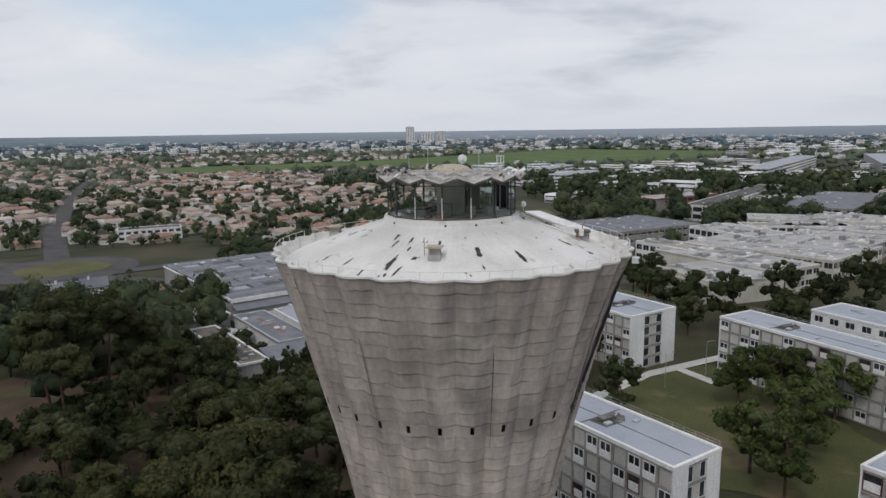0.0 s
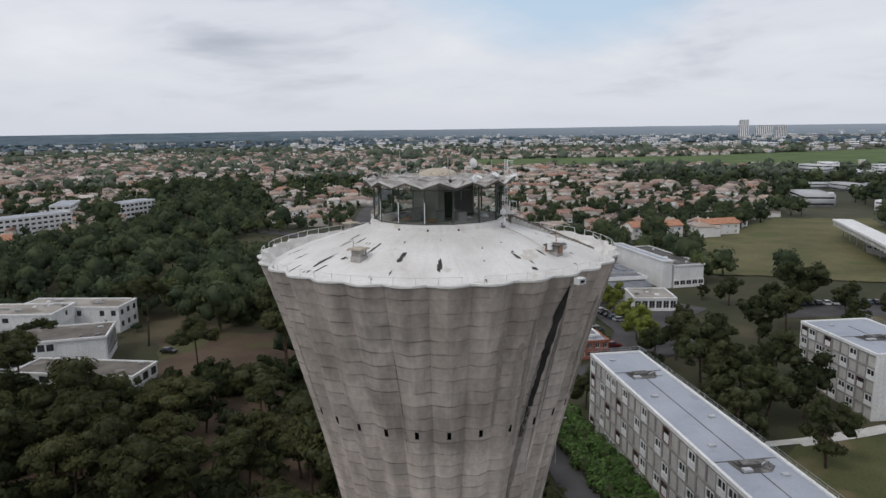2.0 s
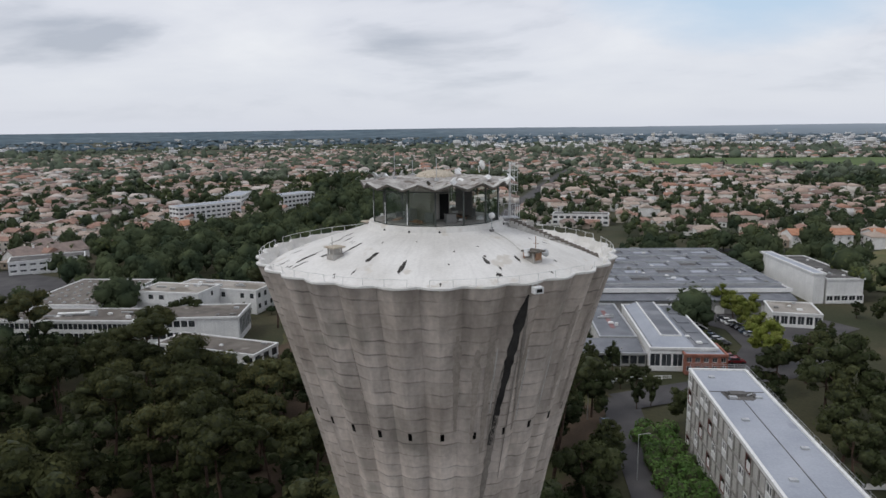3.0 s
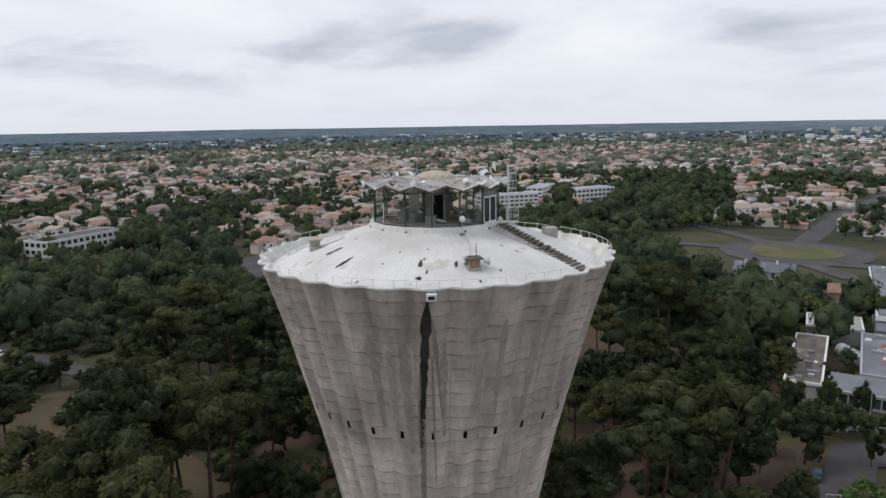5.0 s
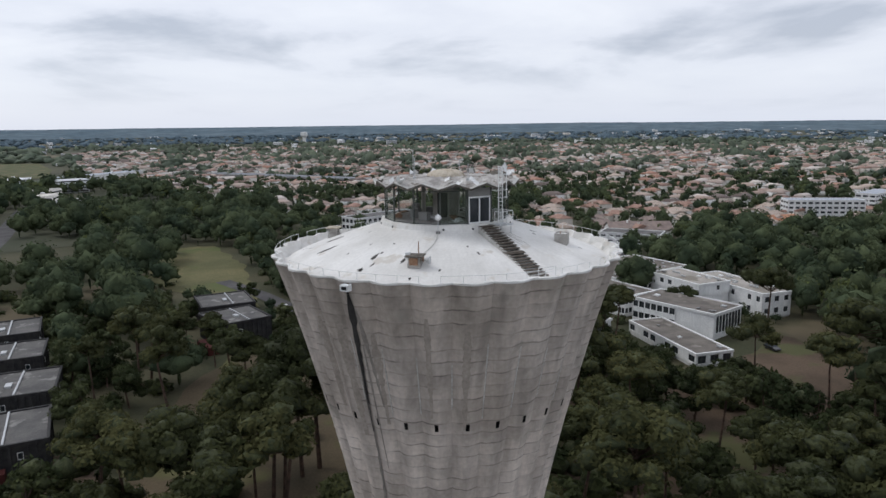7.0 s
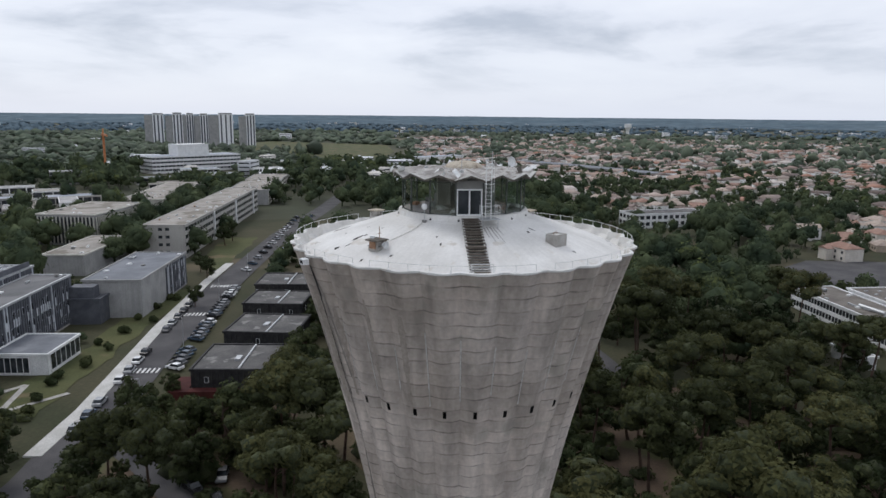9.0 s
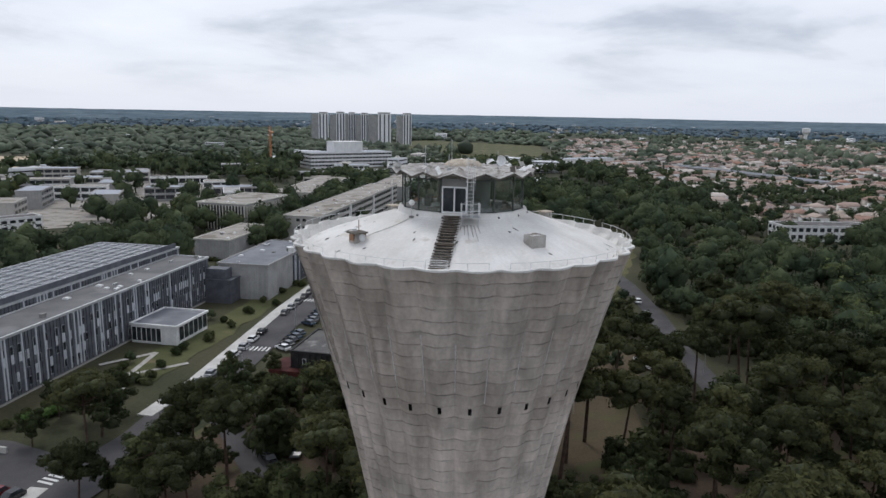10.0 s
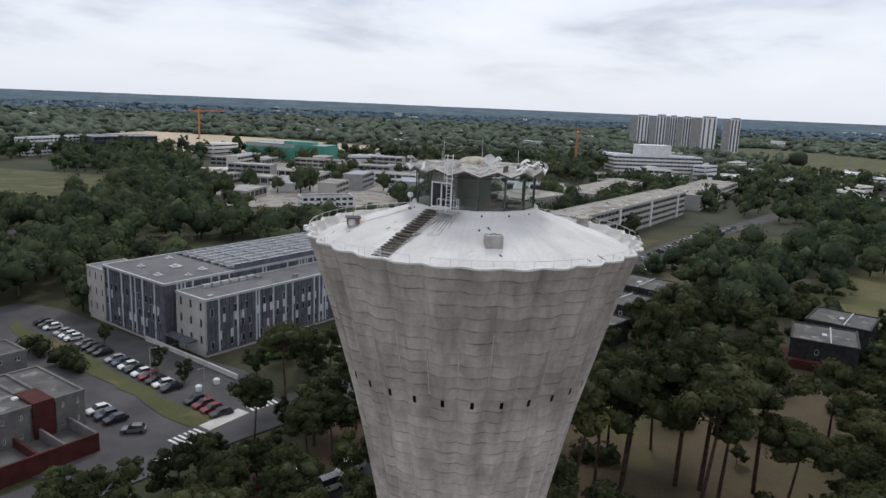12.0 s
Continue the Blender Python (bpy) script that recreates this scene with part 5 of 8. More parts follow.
                part("infill_panel", pd, [], b, m=m @ pose(a + (W_ - 2 * a) / 3, 0.08, i * sh + 0.3))
    roof_rail(b, L_, W_, H, rail)
    # seam of the membrane and the vent cluster
    for x in [L_ * 0.17, L_ * 0.72] if L_ > 40 else [L_ * 0.5]:
        part("roof_seam", MB().box(x, 0.6, H - 0.26, x + 0.18, W_ - 0.6, H - 0.2), "bitumen", b)
        part("roof_patch", MB().prism([(x + 0.3, W_ * 0.24), (x + 3.4, W_ * 0.27), (x + 3.6, W_ * 0.66), (x + 2.2, W_ * 0.8), (x + 0.2, W_ * 0.76)], H - 0.27, H - 0.22), "bitumen", b, "dark bitumen patch")
        part("roof_hatch", MB().box(x + 0.8, W_ * 0.35, H - 0.27, x + 2.2, W_ * 0.6, H + 0.25), "bitumen", b)
        part("roof_hatch", MB().box(x + 2.5, W_ * 0.3, H - 0.27, x + 3.3, W_ * 0.42, H + 0.1), "galv", b)
        for q in range(5):
            part("roof_pipe", MB().tube((0, 0, 0), (1.2, 0.3, 0.1), 0.12, 8), "galv" if q % 2 else "bitumen", b, m=pose(x + 0.5 + q * 0.5, W_ * (0.3 + 0.1 * q), H - 0.1, 0, 0, 35 * q))
    part("roof_seam", MB().box(L_ * 0.2, W_ * 0.5, H - 0.26, L_ * 0.98, W_ * 0.5 + 0.12, H - 0.21), "bitumen", b)
    vent_ = MB().prism([(-0.35, -0.5), (0.35, -0.5), (0.35, 0.5), (-0.35, 0.5)], 0, 0.3).data("roof_vent", ["galv"])
    for i in range(int(L_ / 9)):
        part("roof_vent", vent_, [], b, m=pose(4 + i * 9, W_ * (0.28 + 0.5 * (i % 2)), H - 0.28))
    return b


M["faded_red"] = mat("faded_red_paint", (0.20, 0.10, 0.10), (0.27, 0.15, 0.145), 0.85, 0.5, 4)
M["red_frame"] = mat("dark_red_window_frame", (0.11, 0.045, 0.035), (0.15, 0.06, 0.05), 0.7, 1, 8)
residence("residence_block", (-6.5, 77.5), (28.1, 26.5), 9.8, 15.0, 24, 1, "long five storey student residence with grey membrane roof", rail="NW")
residence("residence_block", (30.1, 123.0), (42.9, 102.8), 15.6, 13.8, 9, 2, "short five storey residence with white end walls", rail="N")
residence("residence_block", (63.6, 102.1), (97.5, 40.7), 10.6, 13.8, 26, 3, "long five storey residence with grey membrane roof", rail="N", both=False)
residence("residence_block", (52.0, 26.7), (74.0, -6.0), 10.0, 15.0, 14, 4, "five storey residence behind young trees", rail="N", both=False)
b, L_, rz = building("white_hall", (87.4, 107.0), (102.0, 80.5), 12.0, 13.8, "plain white rendered hall behind the residence", wall="white", roof="membrane")
facade(b, "S", L_, 12.0, 0.5, 13.0, 4, 8, 1.6, 1.6, "white")
clutter(b, L_, 12.0, 13.8, 4, 3)

# low halls with long grey roofs
b, L_, rz = building("sports_hall", (-66, 152), (-16, 190), 72.0, 7.0, "wide low hall with grey ribbed roof strips", wall="grey_wall", roof="metal_roof", edge="white")
# raised roof bands round sunken fields
for i in range(6):
    x = 0.6 + i * (L_ - 5.2) / 5
    part("roof_band", MB().box(x, 6, 6.65, x + 4.0, 71.4, 7.35), "metal_roof", b)
for j in range(6):
    y = 6 + j * 12.3
    part("cross_band", MB().box(0.6, y, 6.65, L_ - 0.6, y + 4.4, 7.5), "metal_roof", b)
    part("band_flashing", MB().box(0.6, y - 0.22, 6.7, L_ - 0.6, y, 7.62), "galv", b)
for j in range(5):
    for i in range(5):
        x, y = 5.4 + i * (L_ - 5.2) / 5, 11.2 + j * 12.3
        if (i * 3 + j) % 4 != 1:
            part("rooflight", MB().prism([(x, y), (x + 5.6, y), (x + 5.6, y + 5.5), (x, y + 5.5)], 6.65, 7.0), "bitumen" if (i + j) % 2 else "membrane", b)
part("front_fascia", MB().box(-0.3, -0.35, 6.0, L_ + 0.3, 0.0, 7.25), "white", b, "long white metal fascia")
skirt = MB()
skirt.v = [(-0.2, 0, 5.6), (L_, 0, 5.6), (L_, -4.6, 4.5), (-0.2, -4.6, 4.5), (-0.2, 0, 4.2), (L_, 0, 4.2), (L_, -4.6, 4.2), (-0.2, -4.6, 4.2)]
skirt.f = [(0, 3, 2, 1), (4, 5, 6, 7), (3, 7, 6, 2), (0, 4, 7, 3), (1, 2, 6, 5)]
skirt.m = [0] * 5
part("lean_to_roof", skirt, "metal_roof", b, "grey sloping lean-to roof")
part("lean_to_wall", MB().box(0, -4.2, 0, L_ - 0.2, -0.05, 4.2), "grey_wall", b)
for i in range(9):
    part("loading_door", MB().box(0, -0.08, 0, 3.0, 0.1, 2.6), "white" if i % 3 else "cladding", b, m=pose(2.5 + i * (L_ - 6) / 8, -4.22, 0.1))
clutter(b, L_, 72, 7.6, 26, 5)
b, L_, rz = building("white_gymnasium", (-37.8, 234.5), (-12.6, 203.0), 4.0, 10.2, "tall windowless white gymnasium with flat roof", wall="white", roof="membrane")
b2, L2, _ = building("gymnasium_wing", (-34.2, 236.8), (-9.0, 205.3), 12.0, 8.5, "white gymnasium wing with dark roof", wall="white", roof="bitumen")
clutter(b2, L2, 12.0, 8.5, 5, 8)
facade(b2, "E", L2, 12.0, 0.2, 3.0, 1, 5, 0.4, 1.2, "white")
b, L_, rz = building("canteen_hall", (-28, 111.0), (-15.0, 120.0), 41.0, 6.0, "canteen hall with grey hipped roof and white edges", wall="white", roof="metal_roof", edge="white")
hip = MB()
hip.v = [(0.8, 1, 5.7), (10.8, 1, 5.7), (10.8, 40, 5.7), (0.8, 40, 5.7), (3.6, 5, 7.4), (8.4, 5, 7.4), (8.4, 38, 7.4), (3.6, 38, 7.4)]
hip.f = [(0, 1, 5, 4), (1, 2, 6, 5), (2, 3, 7, 6), (3, 0, 4, 7), (4, 5, 6, 7)]
hip.m = [0] * 5
part("hipped_roof", hip, "membrane", b, "pale grey hipped roof")
part("roof_deck", MB().box(3.9, 5.3, 7.35, 8.1, 37.7, 7.46), "metal_roof", b, "darker grey roof deck")
for x in (3.45, 8.25):
    part("ridge_strip", MB().box(x, 5, 7.3, x + 0.35, 38, 7.6), "white", b, "white ridge upstand")
part("ridge_strip", MB().box(3.6, 4.8, 7.3, 8.4, 5.2, 7.6), "white", b, "white ridge upstand")
for j in range(4):
    part("rooflight", MB().box(11.6, 4 + j * 9, 5.65, 14.6, 9.5 + j * 9, 6.0), "metal_roof", b)
facade(b, "S", L_, 41.0, 0.2, 4.8, 1, 6, 0.3, 1.5, "white")
clutter(b, L_, 40, 6.2, 6, 4)
b, L_, rz = building("brick_annex", (-20.4, 113.4), (-12.4, 119.0), 9.0, 5.2, "small red brick annex with grey roof", wall="brick", roof="membrane", edge="brick")
facade(b, "S", L_, 9.0, 0.4, 4.6, 2, 5, 0.8, 0.9, "brick")
b, L_, rz = building("canteen_wing", (-48.5, 98.7), (-42.7, 103.0), 37.5, 4.6, "narrow canteen wing with a brown-grey flat roof", wall="grey_wall", roof="brown_roof", edge="white")
facade(b, "E", L_, 37.5, 0.2, 3.8, 1, 12, 0.4, 1.2, "grey_wall")
clutter(b, L_, 36, 4.6, 7, 9)
part("roof_stain", MB().box(L_ * 0.5, 6, 4.34, L_ * 0.68, 33, 4.37), "bitumen", b, "dark stained roof gully")
b, L_, rz = building("canteen_link", (-74.8, 137.1), (-64.5, 145.5), 13.5, 4.6, "low link building with a pale flat roof", wall="grey_wall", roof="pale_roof", edge="white")
clutter(b, L_, 13.5, 4.6, 9, 10)
b, L_, rz = building("canteen_kitchen", (-43.1, 114.9), (-35.5, 120.4), 33.5, 5.0, "flat-roofed canteen kitchen with a red roof stripe", wall="white", roof="metal_roof", edge="galv")
part("roof_stripe", MB().box(4.2, 8, 4.73, 5.4, 26, 4.77), "faded_red", b, "faded red roof stripe")
clutter(b, L_, 33, 5.0, 9, 11)
b, L_, rz = building("canteen_porch", (-42.6, 104.4), (-30.0, 113.5), 8.6, 3.5, "low canteen porch with a grey sloping roof", wall="grey_wall", roof="metal_roof", edge="galv")
slope = MB()
slope.v = [(0.3, 0.3, 3.3), (L_ - 0.3, 0.3, 3.3), (L_ - 0.3, 8.3, 4.6), (0.3, 8.3, 4.6), (0.3, 8.3, 3.3), (L_ - 0.3, 8.3, 3.3)]
slope.f = [(0, 1, 2, 3), (0, 3, 4), (1, 5, 2), (3, 2, 5, 4)]
slope.m = [0] * 4
part("sloping_roof", slope, "metal_roof", b)
facade(b, "S", L_, 8.6, 0.2, 3.0, 1, 8, 0.3, 0.7, "grey_wall", "post", 0)
cp = thing("covered_passage", "arched ribbed passage roof between canteen buildings", "canopy", -63.0, 135.4, 0, -23)
part("vault", MB().tube((0, 0, 1.4), (9.0, 0, 1.4), 1.6, 16), "galv", cp)
for i in range(7):
    part("rib", MB().tube((0.2 + i * 1.4, 0, 1.4), (0.38 + i * 1.4, 0, 1.4), 1.72, 16), "white_metal", cp)
fence_pts = [(-33.2, 91.0), (-32.4, 94.5), (-30.3, 99.9), (-26.7, 104.1), (-21.5, 108.4)]
fe = thing("rail_fence", "white painted two-rail fence beside the road bend", "fence", 0, 0, 0.1)
for (x0, y0), (x1, y1) in zip(fence_pts, fence_pts[1:]):
    n_ = max(2, int(math.hypot(x1 - x0, y1 - y0) / 1.8))
    for k in range(n_):
        x, y = x0 + (x1 - x0) * k / n_, y0 + (y1 - y0) * k / n_
        part("post", MB().box(x - 0.08, y - 0.08, 0, x + 0.08, y + 0.08, 1.1), "white", fe)
    for z in (0.5, 0.98):
        part("rail", MB().tube((x0, y0, z), (x1, y1, z), 0.09, 6), "white", fe)
b, L_, rz = building("guard_house", (-15.5, 167.5), (-3.5, 173.0), 14.0, 4.5, "small white pavilion with dark grey roof", wall="white", roof="gravel_roof")
facade(b, "S", L_, 14.0, 0.2, 3.8, 1, 6, 0.4, 1.2, "white")
clutter(b, L_, 14, 4.5, 4, 12)

# lecture theatre with raking white slab
b, L_, rz = building("lecture_theatre", (80, 270), (130, 298), 44.0, 8.5, "large grey lecture theatre with flat roof", wall="grid", roof="metal_roof")
clutter(b, L_, 44, 8.5, 16, 13)
facade(b, "W", L_, 44.0, 1, 7.7, 2, 10, 0.8, 2.0, "grid")
facade(b, "S", L_, 44.0, 1, 7.7, 2, 14, 0.8, 2.0, "grid")
ra = thing("raking_slab", "long white raking slab on posts beside the theatre", "canopy", 73.5, 258.4, 5.0, math.degrees(math.atan2(355 - 258.4, 55.8 - 73.5)))
part("slab", MB().box(0, 0, 3.5, 98, 9, 4.4), "white", ra, "white concrete slab")
for i in range(24):
    part("rib", MB().box(0, 0, 0, 0.3, 9, 2.2), "white", ra, m=pose(1 + i * 4.1, 0, 1.3))
for i in range(9):
    part("column", MB().box(0, 0, -5, 0.5, 0.5, 3.5), "grey_wall", ra, m=pose(2 + i * 11.6, 4, 0))

# the teaching complex: flat roofs at several heights, much plant
blocks = [((76, 192), (85, 163), 36, 8, "cream"), ((85, 163), (103, 171), 20, 7, "cream"), ((112, 176), (133, 188), 55, 8.5, "cream"), ((82, 242), (108, 200), 14, 9, "white"),
          ((119, 282), (134, 246), 24, 9.5, "white"), ((120, 215), (150, 230), 40, 6, "grey_wall"), ((140, 192), (175, 220), 60, 9, "cream"), ((150, 290), (200, 284), 14, 8, "white"),
          ((160, 310), (225, 285), 24, 9, "cream"), ((186, 392), (244, 421), 16, 9, "white"), ((180, 232), (214, 264), 40, 7.5, "grey_wall"), ((104, 172), (112, 176), 30, 6, "white"),
          ((210, 250), (260, 300), 60, 8, "cream")]
for i, (p, q, w, h, wl) in enumerate(blocks):
    b, L_, rz = building("teaching_block", p, q, w, h, "flat-roofed teaching block crowded with roof plant", wall=wl, roof="gravel_roof" if i % 4 == 3 else "pale_roof", group="teaching complex")
    clutter(b, L_, w, h, int(L_ * w / 60) + 4, 40 + i, ("galv", "white", "cream", "grey_panel"), 2.1)
    facade(b, "S", L_, w, 0.3, h - 0.8, 2, max(3, int(L_ / 3.6)), 0.7, 1.7, wl)
    if i % 3 == 0:
        facade(b, "W", L_, w, 0.3, h - 0.8, 2, max(3, int(w / 3.6)), 0.7, 1.7, wl)
for i, (p, q, w, h, wl, rf) in enumerate([((143, 416), (197, 449), 22, 9, "brick", "pale_roof"), ((126, 470), (143, 416), 20, 8, "grey_wall", "bitumen"), ((160, 360), (269, 500), 18, 10, "white", "bitumen"),
                                         ((234, 344), (308, 431), 40, 9, "grid", "metal_roof"), ((319, 635), (506, 900), 24, 15, "white", "membrane"), ((506, 700), (640, 960), 30, 14, "grey_wall", "membrane"),
                                         ((114, 604), (157, 655), 18, 14, "white", "membrane"), ((112, 690), (150, 760), 16, 15, "white", "membrane"), ((330, 420), (430, 520), 30, 10, "cream", "gravel_roof")]):
    b, L_, rz = building("campus_block", p, q, w, h, "long flat-roofed campus block beyond the lawns", wall=wl, roof=rf, group="campus blocks")
    facade(b, "S", L_, w, 0.5, h - 0.8, max(2, int(h / 3.4)), max(4, int(L_ / 6)), 0.7, 1.7, wl)
    facade(b, "W", L_, w, 0.5, h - 0.8, max(2, int(h / 3.4)), max(3, int(w / 5)), 0.7, 1.7, wl)
    clutter(b, L_, w, h, 8, 70 + i)

# white modern villa school among the pines
b, L_, rz = building("villa_north_wing", (-175, 72.5), (-146.8, 84.8), 11.0, 8.0, "white two storey wing of a modern villa", wall="white", roof="gravel_roof")
facade(b, "S", L_, 11.0, 0.3, 7.3, 2, 9, 2.0, 1.9, "white", "post", skip=lambda i, k: (k * 7 + i * 3) % 5 < 2)
facade(b, "E", L_, 11.0, 0.3, 7.3, 2, 3, 2.0, 1.9, "white", "post")
clutter(b, L_, 11, 8.0, 6, 21)
b, L_, rz = building("villa_hall", (-146.3, 46.8), (-126.6, 64.6), 14.5, 7.4, "white villa hall with one large dark ribbon window", wall="white", roof="brown_roof")
facade(b, "E", L_, 14.5, 1.4, 6.6, 1, 8, 0.16, 0.5, "white", "post", 0, x0=0.9, x1=13.6)
facade(b, "S", L_, 14.5, 0.2, 6.8, 2, 7, 0.35, 1.5, "white", "post", x0=0.4, x1=14.6)
clutter(b, L_, 14, 7.4, 5, 22)
b, L_, rz = building("villa_low_wing", (-133, 43.5), (-104.2, 53.3), 10.4, 3.9, "low white villa wing with dark flat roof", wall="white", roof="brown_roof")
facade(b, "E", L_, 10.4, 0.8, 3.3, 1, 3, 1.2, 0.6, "white", "post")
facade(b, "S", L_, 10.4, 0.8, 3.3, 1, 9, 0.9, 0.9, "white", "post", skip=lambda i, k: k % 3 == 1)
clutter(b, L_, 10.4, 3.9, 3, 23)
b, L_, rz = building("villa_west_wing", (-193.5, 32.2), (-172.5, 47.5), 36.0, 7.0, "wide villa wing with rows of small rooflights", wall="white", roof="brown_roof")
facade(b, "E", L_, 36.0, 0.2, 6.4, 2, 12, 0.6, 1.6, "white", "post")
sk = MB().box(-0.42, -0.42, 0, 0.42, 0.42, 0.2).prism([(-0.3, -0.3), (0.3, -0.3), (0.3, 0.3), (-0.3, 0.3)], 0.2, 0.34).data("skylight", ["galv"])
for i in range(5):
    for j in range(8):
        part("skylight", sk, [], b, m=pose(4 + i * 4.4 + (j % 2) * 0.5, 3.5 + j * 4.1, 6.72))
b, L_, rz = building("villa_front_wing", (-188, 17.3), (-149, 45.4), 13.5, 6.6, "white villa wing with two dark ribbons of windows", wall="white", roof="brown_roof")
facade(b, "S", L_, 13.5, 0.3, 5.9, 2, 34, 0.14, 1.15, "white", "post", 0)
facade(b, "E", L_, 13.5, 0.3, 5.9, 2, 8, 0.3, 1.3, "white", "post", 0)
clutter(b, L_, 13.5, 6.6, 16, 29, ("galv", "white", "grey_panel", "bitumen"))
part("duct", MB().tube((0, 0, 0.7), (9, 1.2, 0.7), 0.5, 10).box(9, 0.5, 0, 10.6, 2, 1.5), "galv", b, "galvanised roof duct", m=pose(24, 5, 6.3))
b, L_, rz = building("villa_porch", (-141.5, 29.2), (-133.6, 36.4), 4.0, 3.4, "low white porch with a flat roof", wall="white", roof="pale_roof")
b, L_, rz = building("villa_upper_block", (-171.5, 58), (-152.3, 68), 12.5, 9.5, "tall plain white block of the villa with two square windows", wall="white", roof="gravel_roof")
facade(b, "S", L_, 12.5, 5.6, 8.9, 1, 6, 1.9, 1.9, "white", "post", 0, skip=lambda i, k: k not in (1, 2))
facade(b, "E", L_, 12.5, 5.6, 8.9, 1, 4, 1.9, 1.9, "white", "post", 0, skip=lambda i, k: k != 2)
clutter(b, L_, 12.5, 9.5, 9, 24)

# laboratory with slatted facade and solar roof
b, L_, rz = building("laboratory_front_wing", (18.5, -105.2), (-62.0, -156.6), 11.5, 13.9, "laboratory wing with dark slatted facade and grey roof", wall="taupe", roof="lab_roof", edge="galv")
W1 = 11.5


def slatted(b, side, L_, W_, H, seed, x0=0.0, x1=None):
    full = L_ if side in "SN" else W_
    x1 = full if x1 is None else x1
    m = side_pose(side, L_, W_)
    r = random.Random(seed)
    part("cladding", MB().box(x0, 0.1, 0.6, x1, 0.215, H - 0.7), "cladding", b, m=m)
    slat = MB().box(0, -0.08, 0.9, 0.12, 0.1, H - 0.6).data("slat", ["cladding"])
    slat2 = MB().box(0, -0.05, 0.9, 0.42, 0.1, H - 0.6).data("slat", ["cladding_light"])
    n = int((x1 - x0) / 1.05)
    for i in range(n):
        part("slat", slat2 if r.random() < 0.22 else slat, [], b, m=m @ pose(x0 + 0.2 + i * 1.05 + r.uniform(-0.15, 0.15), 0, 0))
    wd = window_data(1.0, 1.9, "cladding_light", 0)
    pale = MB().box(0, -0.02, 0, 1.0, 0.1, 1.9).data("pale_panel", ["cladding_light"])
    for f in range(3):
        x = x0 + 1.2
        while x < x1 - 2.4:
            if r.random() < 0.8:
                part("window", wd, [], b, m=m @ pose(x, 0.0, 1.7 + f * 3.9))
                if r.random() < 0.45:
                    part("pale_panel", pale, [], b, m=m @ pose(x, 0.02, 3.65 + f * 3.9 if f < 2 else 0.95 + f * 3.9 - 1.2))
            x += r.choice([2.1, 2.1, 3.2])


slatted(b, "S", L_, W1, 13.9, 5)
facade(b, "W", L_, W1, 1.5, 13.3, 3, 3, 3.0, 2.0, "taupe", "post", 0)
clutter(b, L_, W1, 13.9, 16, 31)
for i in range(6):
    part("chiller", MB().box(0, 0, 0, 1.9, 1.1, 0.8).tube((0.5, 0.55, 0.8), (0.5, 0.55, 0.9), 0.35, 10).tube((1.4, 0.55, 0.8), (1.4, 0.55, 0.9), 0.35, 10), "galv", b, m=pose(6 + i * 2.6, 9.0, 13.65))
b, L_, rz = building("laboratory_main_block", (-44.2, -192.6), (42.1, -138.2), 27.8, 15.6, "main laboratory block roofed with rows of solar panels", wall="taupe", roof="lab_roof", edge="galv")
slatted(b, "E", L_, 27.8, 15.6, 6, 0.3, 27.5)
slatted(b, "N", L_, 27.8, 15.6, 7)
tilt = pose(0, 0, 0.35, 5).to_4x4()
pv = MB().box(0, 0, 0, 2.0, 2.75, 0.05, 1, tilt).box(0.14, 0.14, 0.05, 0.94, 2.6, 0.065, 0, tilt).box(1.06, 0.14, 0.05, 1.86, 2.6, 0.065, 0, tilt).data("solar_panel", ["solar", "galv"])
for i in range(37):
    for j in range(8):
        part("solar_panel", pv, [], b, m=pose(2 + i * 2.15, 1.8 + j * 3.2, 15.35))
for j in range(9):
    part("panel_rail", MB().box(1.5, 1.55 + j * 3.2, 15.3, 82, 1.72 + j * 3.2, 16.05), "galv", b)
for i in range(13):
    part("panel_purlin", MB().box(1.85 + i * 6.45, 1.6, 15.95, 2.02 + i * 6.45, 27.3, 16.12), "galv", b)
for x, y, s in ((86, 4.5, 0.9), (90, 14, 1.3), (96, 8, 0.8), (87, 21, 1.0), (98, 19, 0.9), (93, 24, 0.7)):
    part("roof_vent", MB().box(-s, -s, 0, s, s, 0.3).tube((0, 0, 0.3), (0, 0, 0.75), s * 0.6, 12, 0, s * 0.45), "galv", b, "pale roof ventilator", m=pose(x, y, 15.33))
part("plant_screen", MB().box(1.5, 27.35, 15.3, 82, 27.5, 17.0), "cladding", b, "dark louvred screen behind the panels")

b3, L3, _ = building("laboratory_stair_block", (37.6, -150.4), (46.4, -144.9), 9.0, 14.2, "pale end block of the laboratory", wall="taupe", roof="metal_roof")
facade(b3, "N", L3, 9.0, 1.2, 13.4, 3, 3, 2.4, 2.2, "taupe", "post", 0)
facade(b3, "E", L3, 9.0, 1.2, 13.4, 3, 3, 2.4, 2.2, "taupe", "post", 0)
part("sign_panel", MB().box(0.6, 8.9, 11.3, 1.8, 9.02, 13.8), "red_wall", b3, "red sign panel")
b, L_, rz = building("laboratory_annex", (-34.0, -122.8), (-46.9, -130.6), 13.0, 5.2, "white framed annex with a large dark glass front", wall="white", roof="metal_roof")
facade(b, "S", L_, 13.0, 0.5, 4.8, 1, 6, 0.1, 0.6, "white", "post", 0, x0=1.2, x1=L_ - 0.6)
facade(b, "W", L_, 13.0, 0.3, 4.3, 1, 6, 0.1, 0.5, "white", "post", 0, x0=0.4, x1=8.6)
entry = thing("entrance_canopy", "dark entrance canopy with a raking concrete wall", "canopy", 32, -121, 0, 121.5)
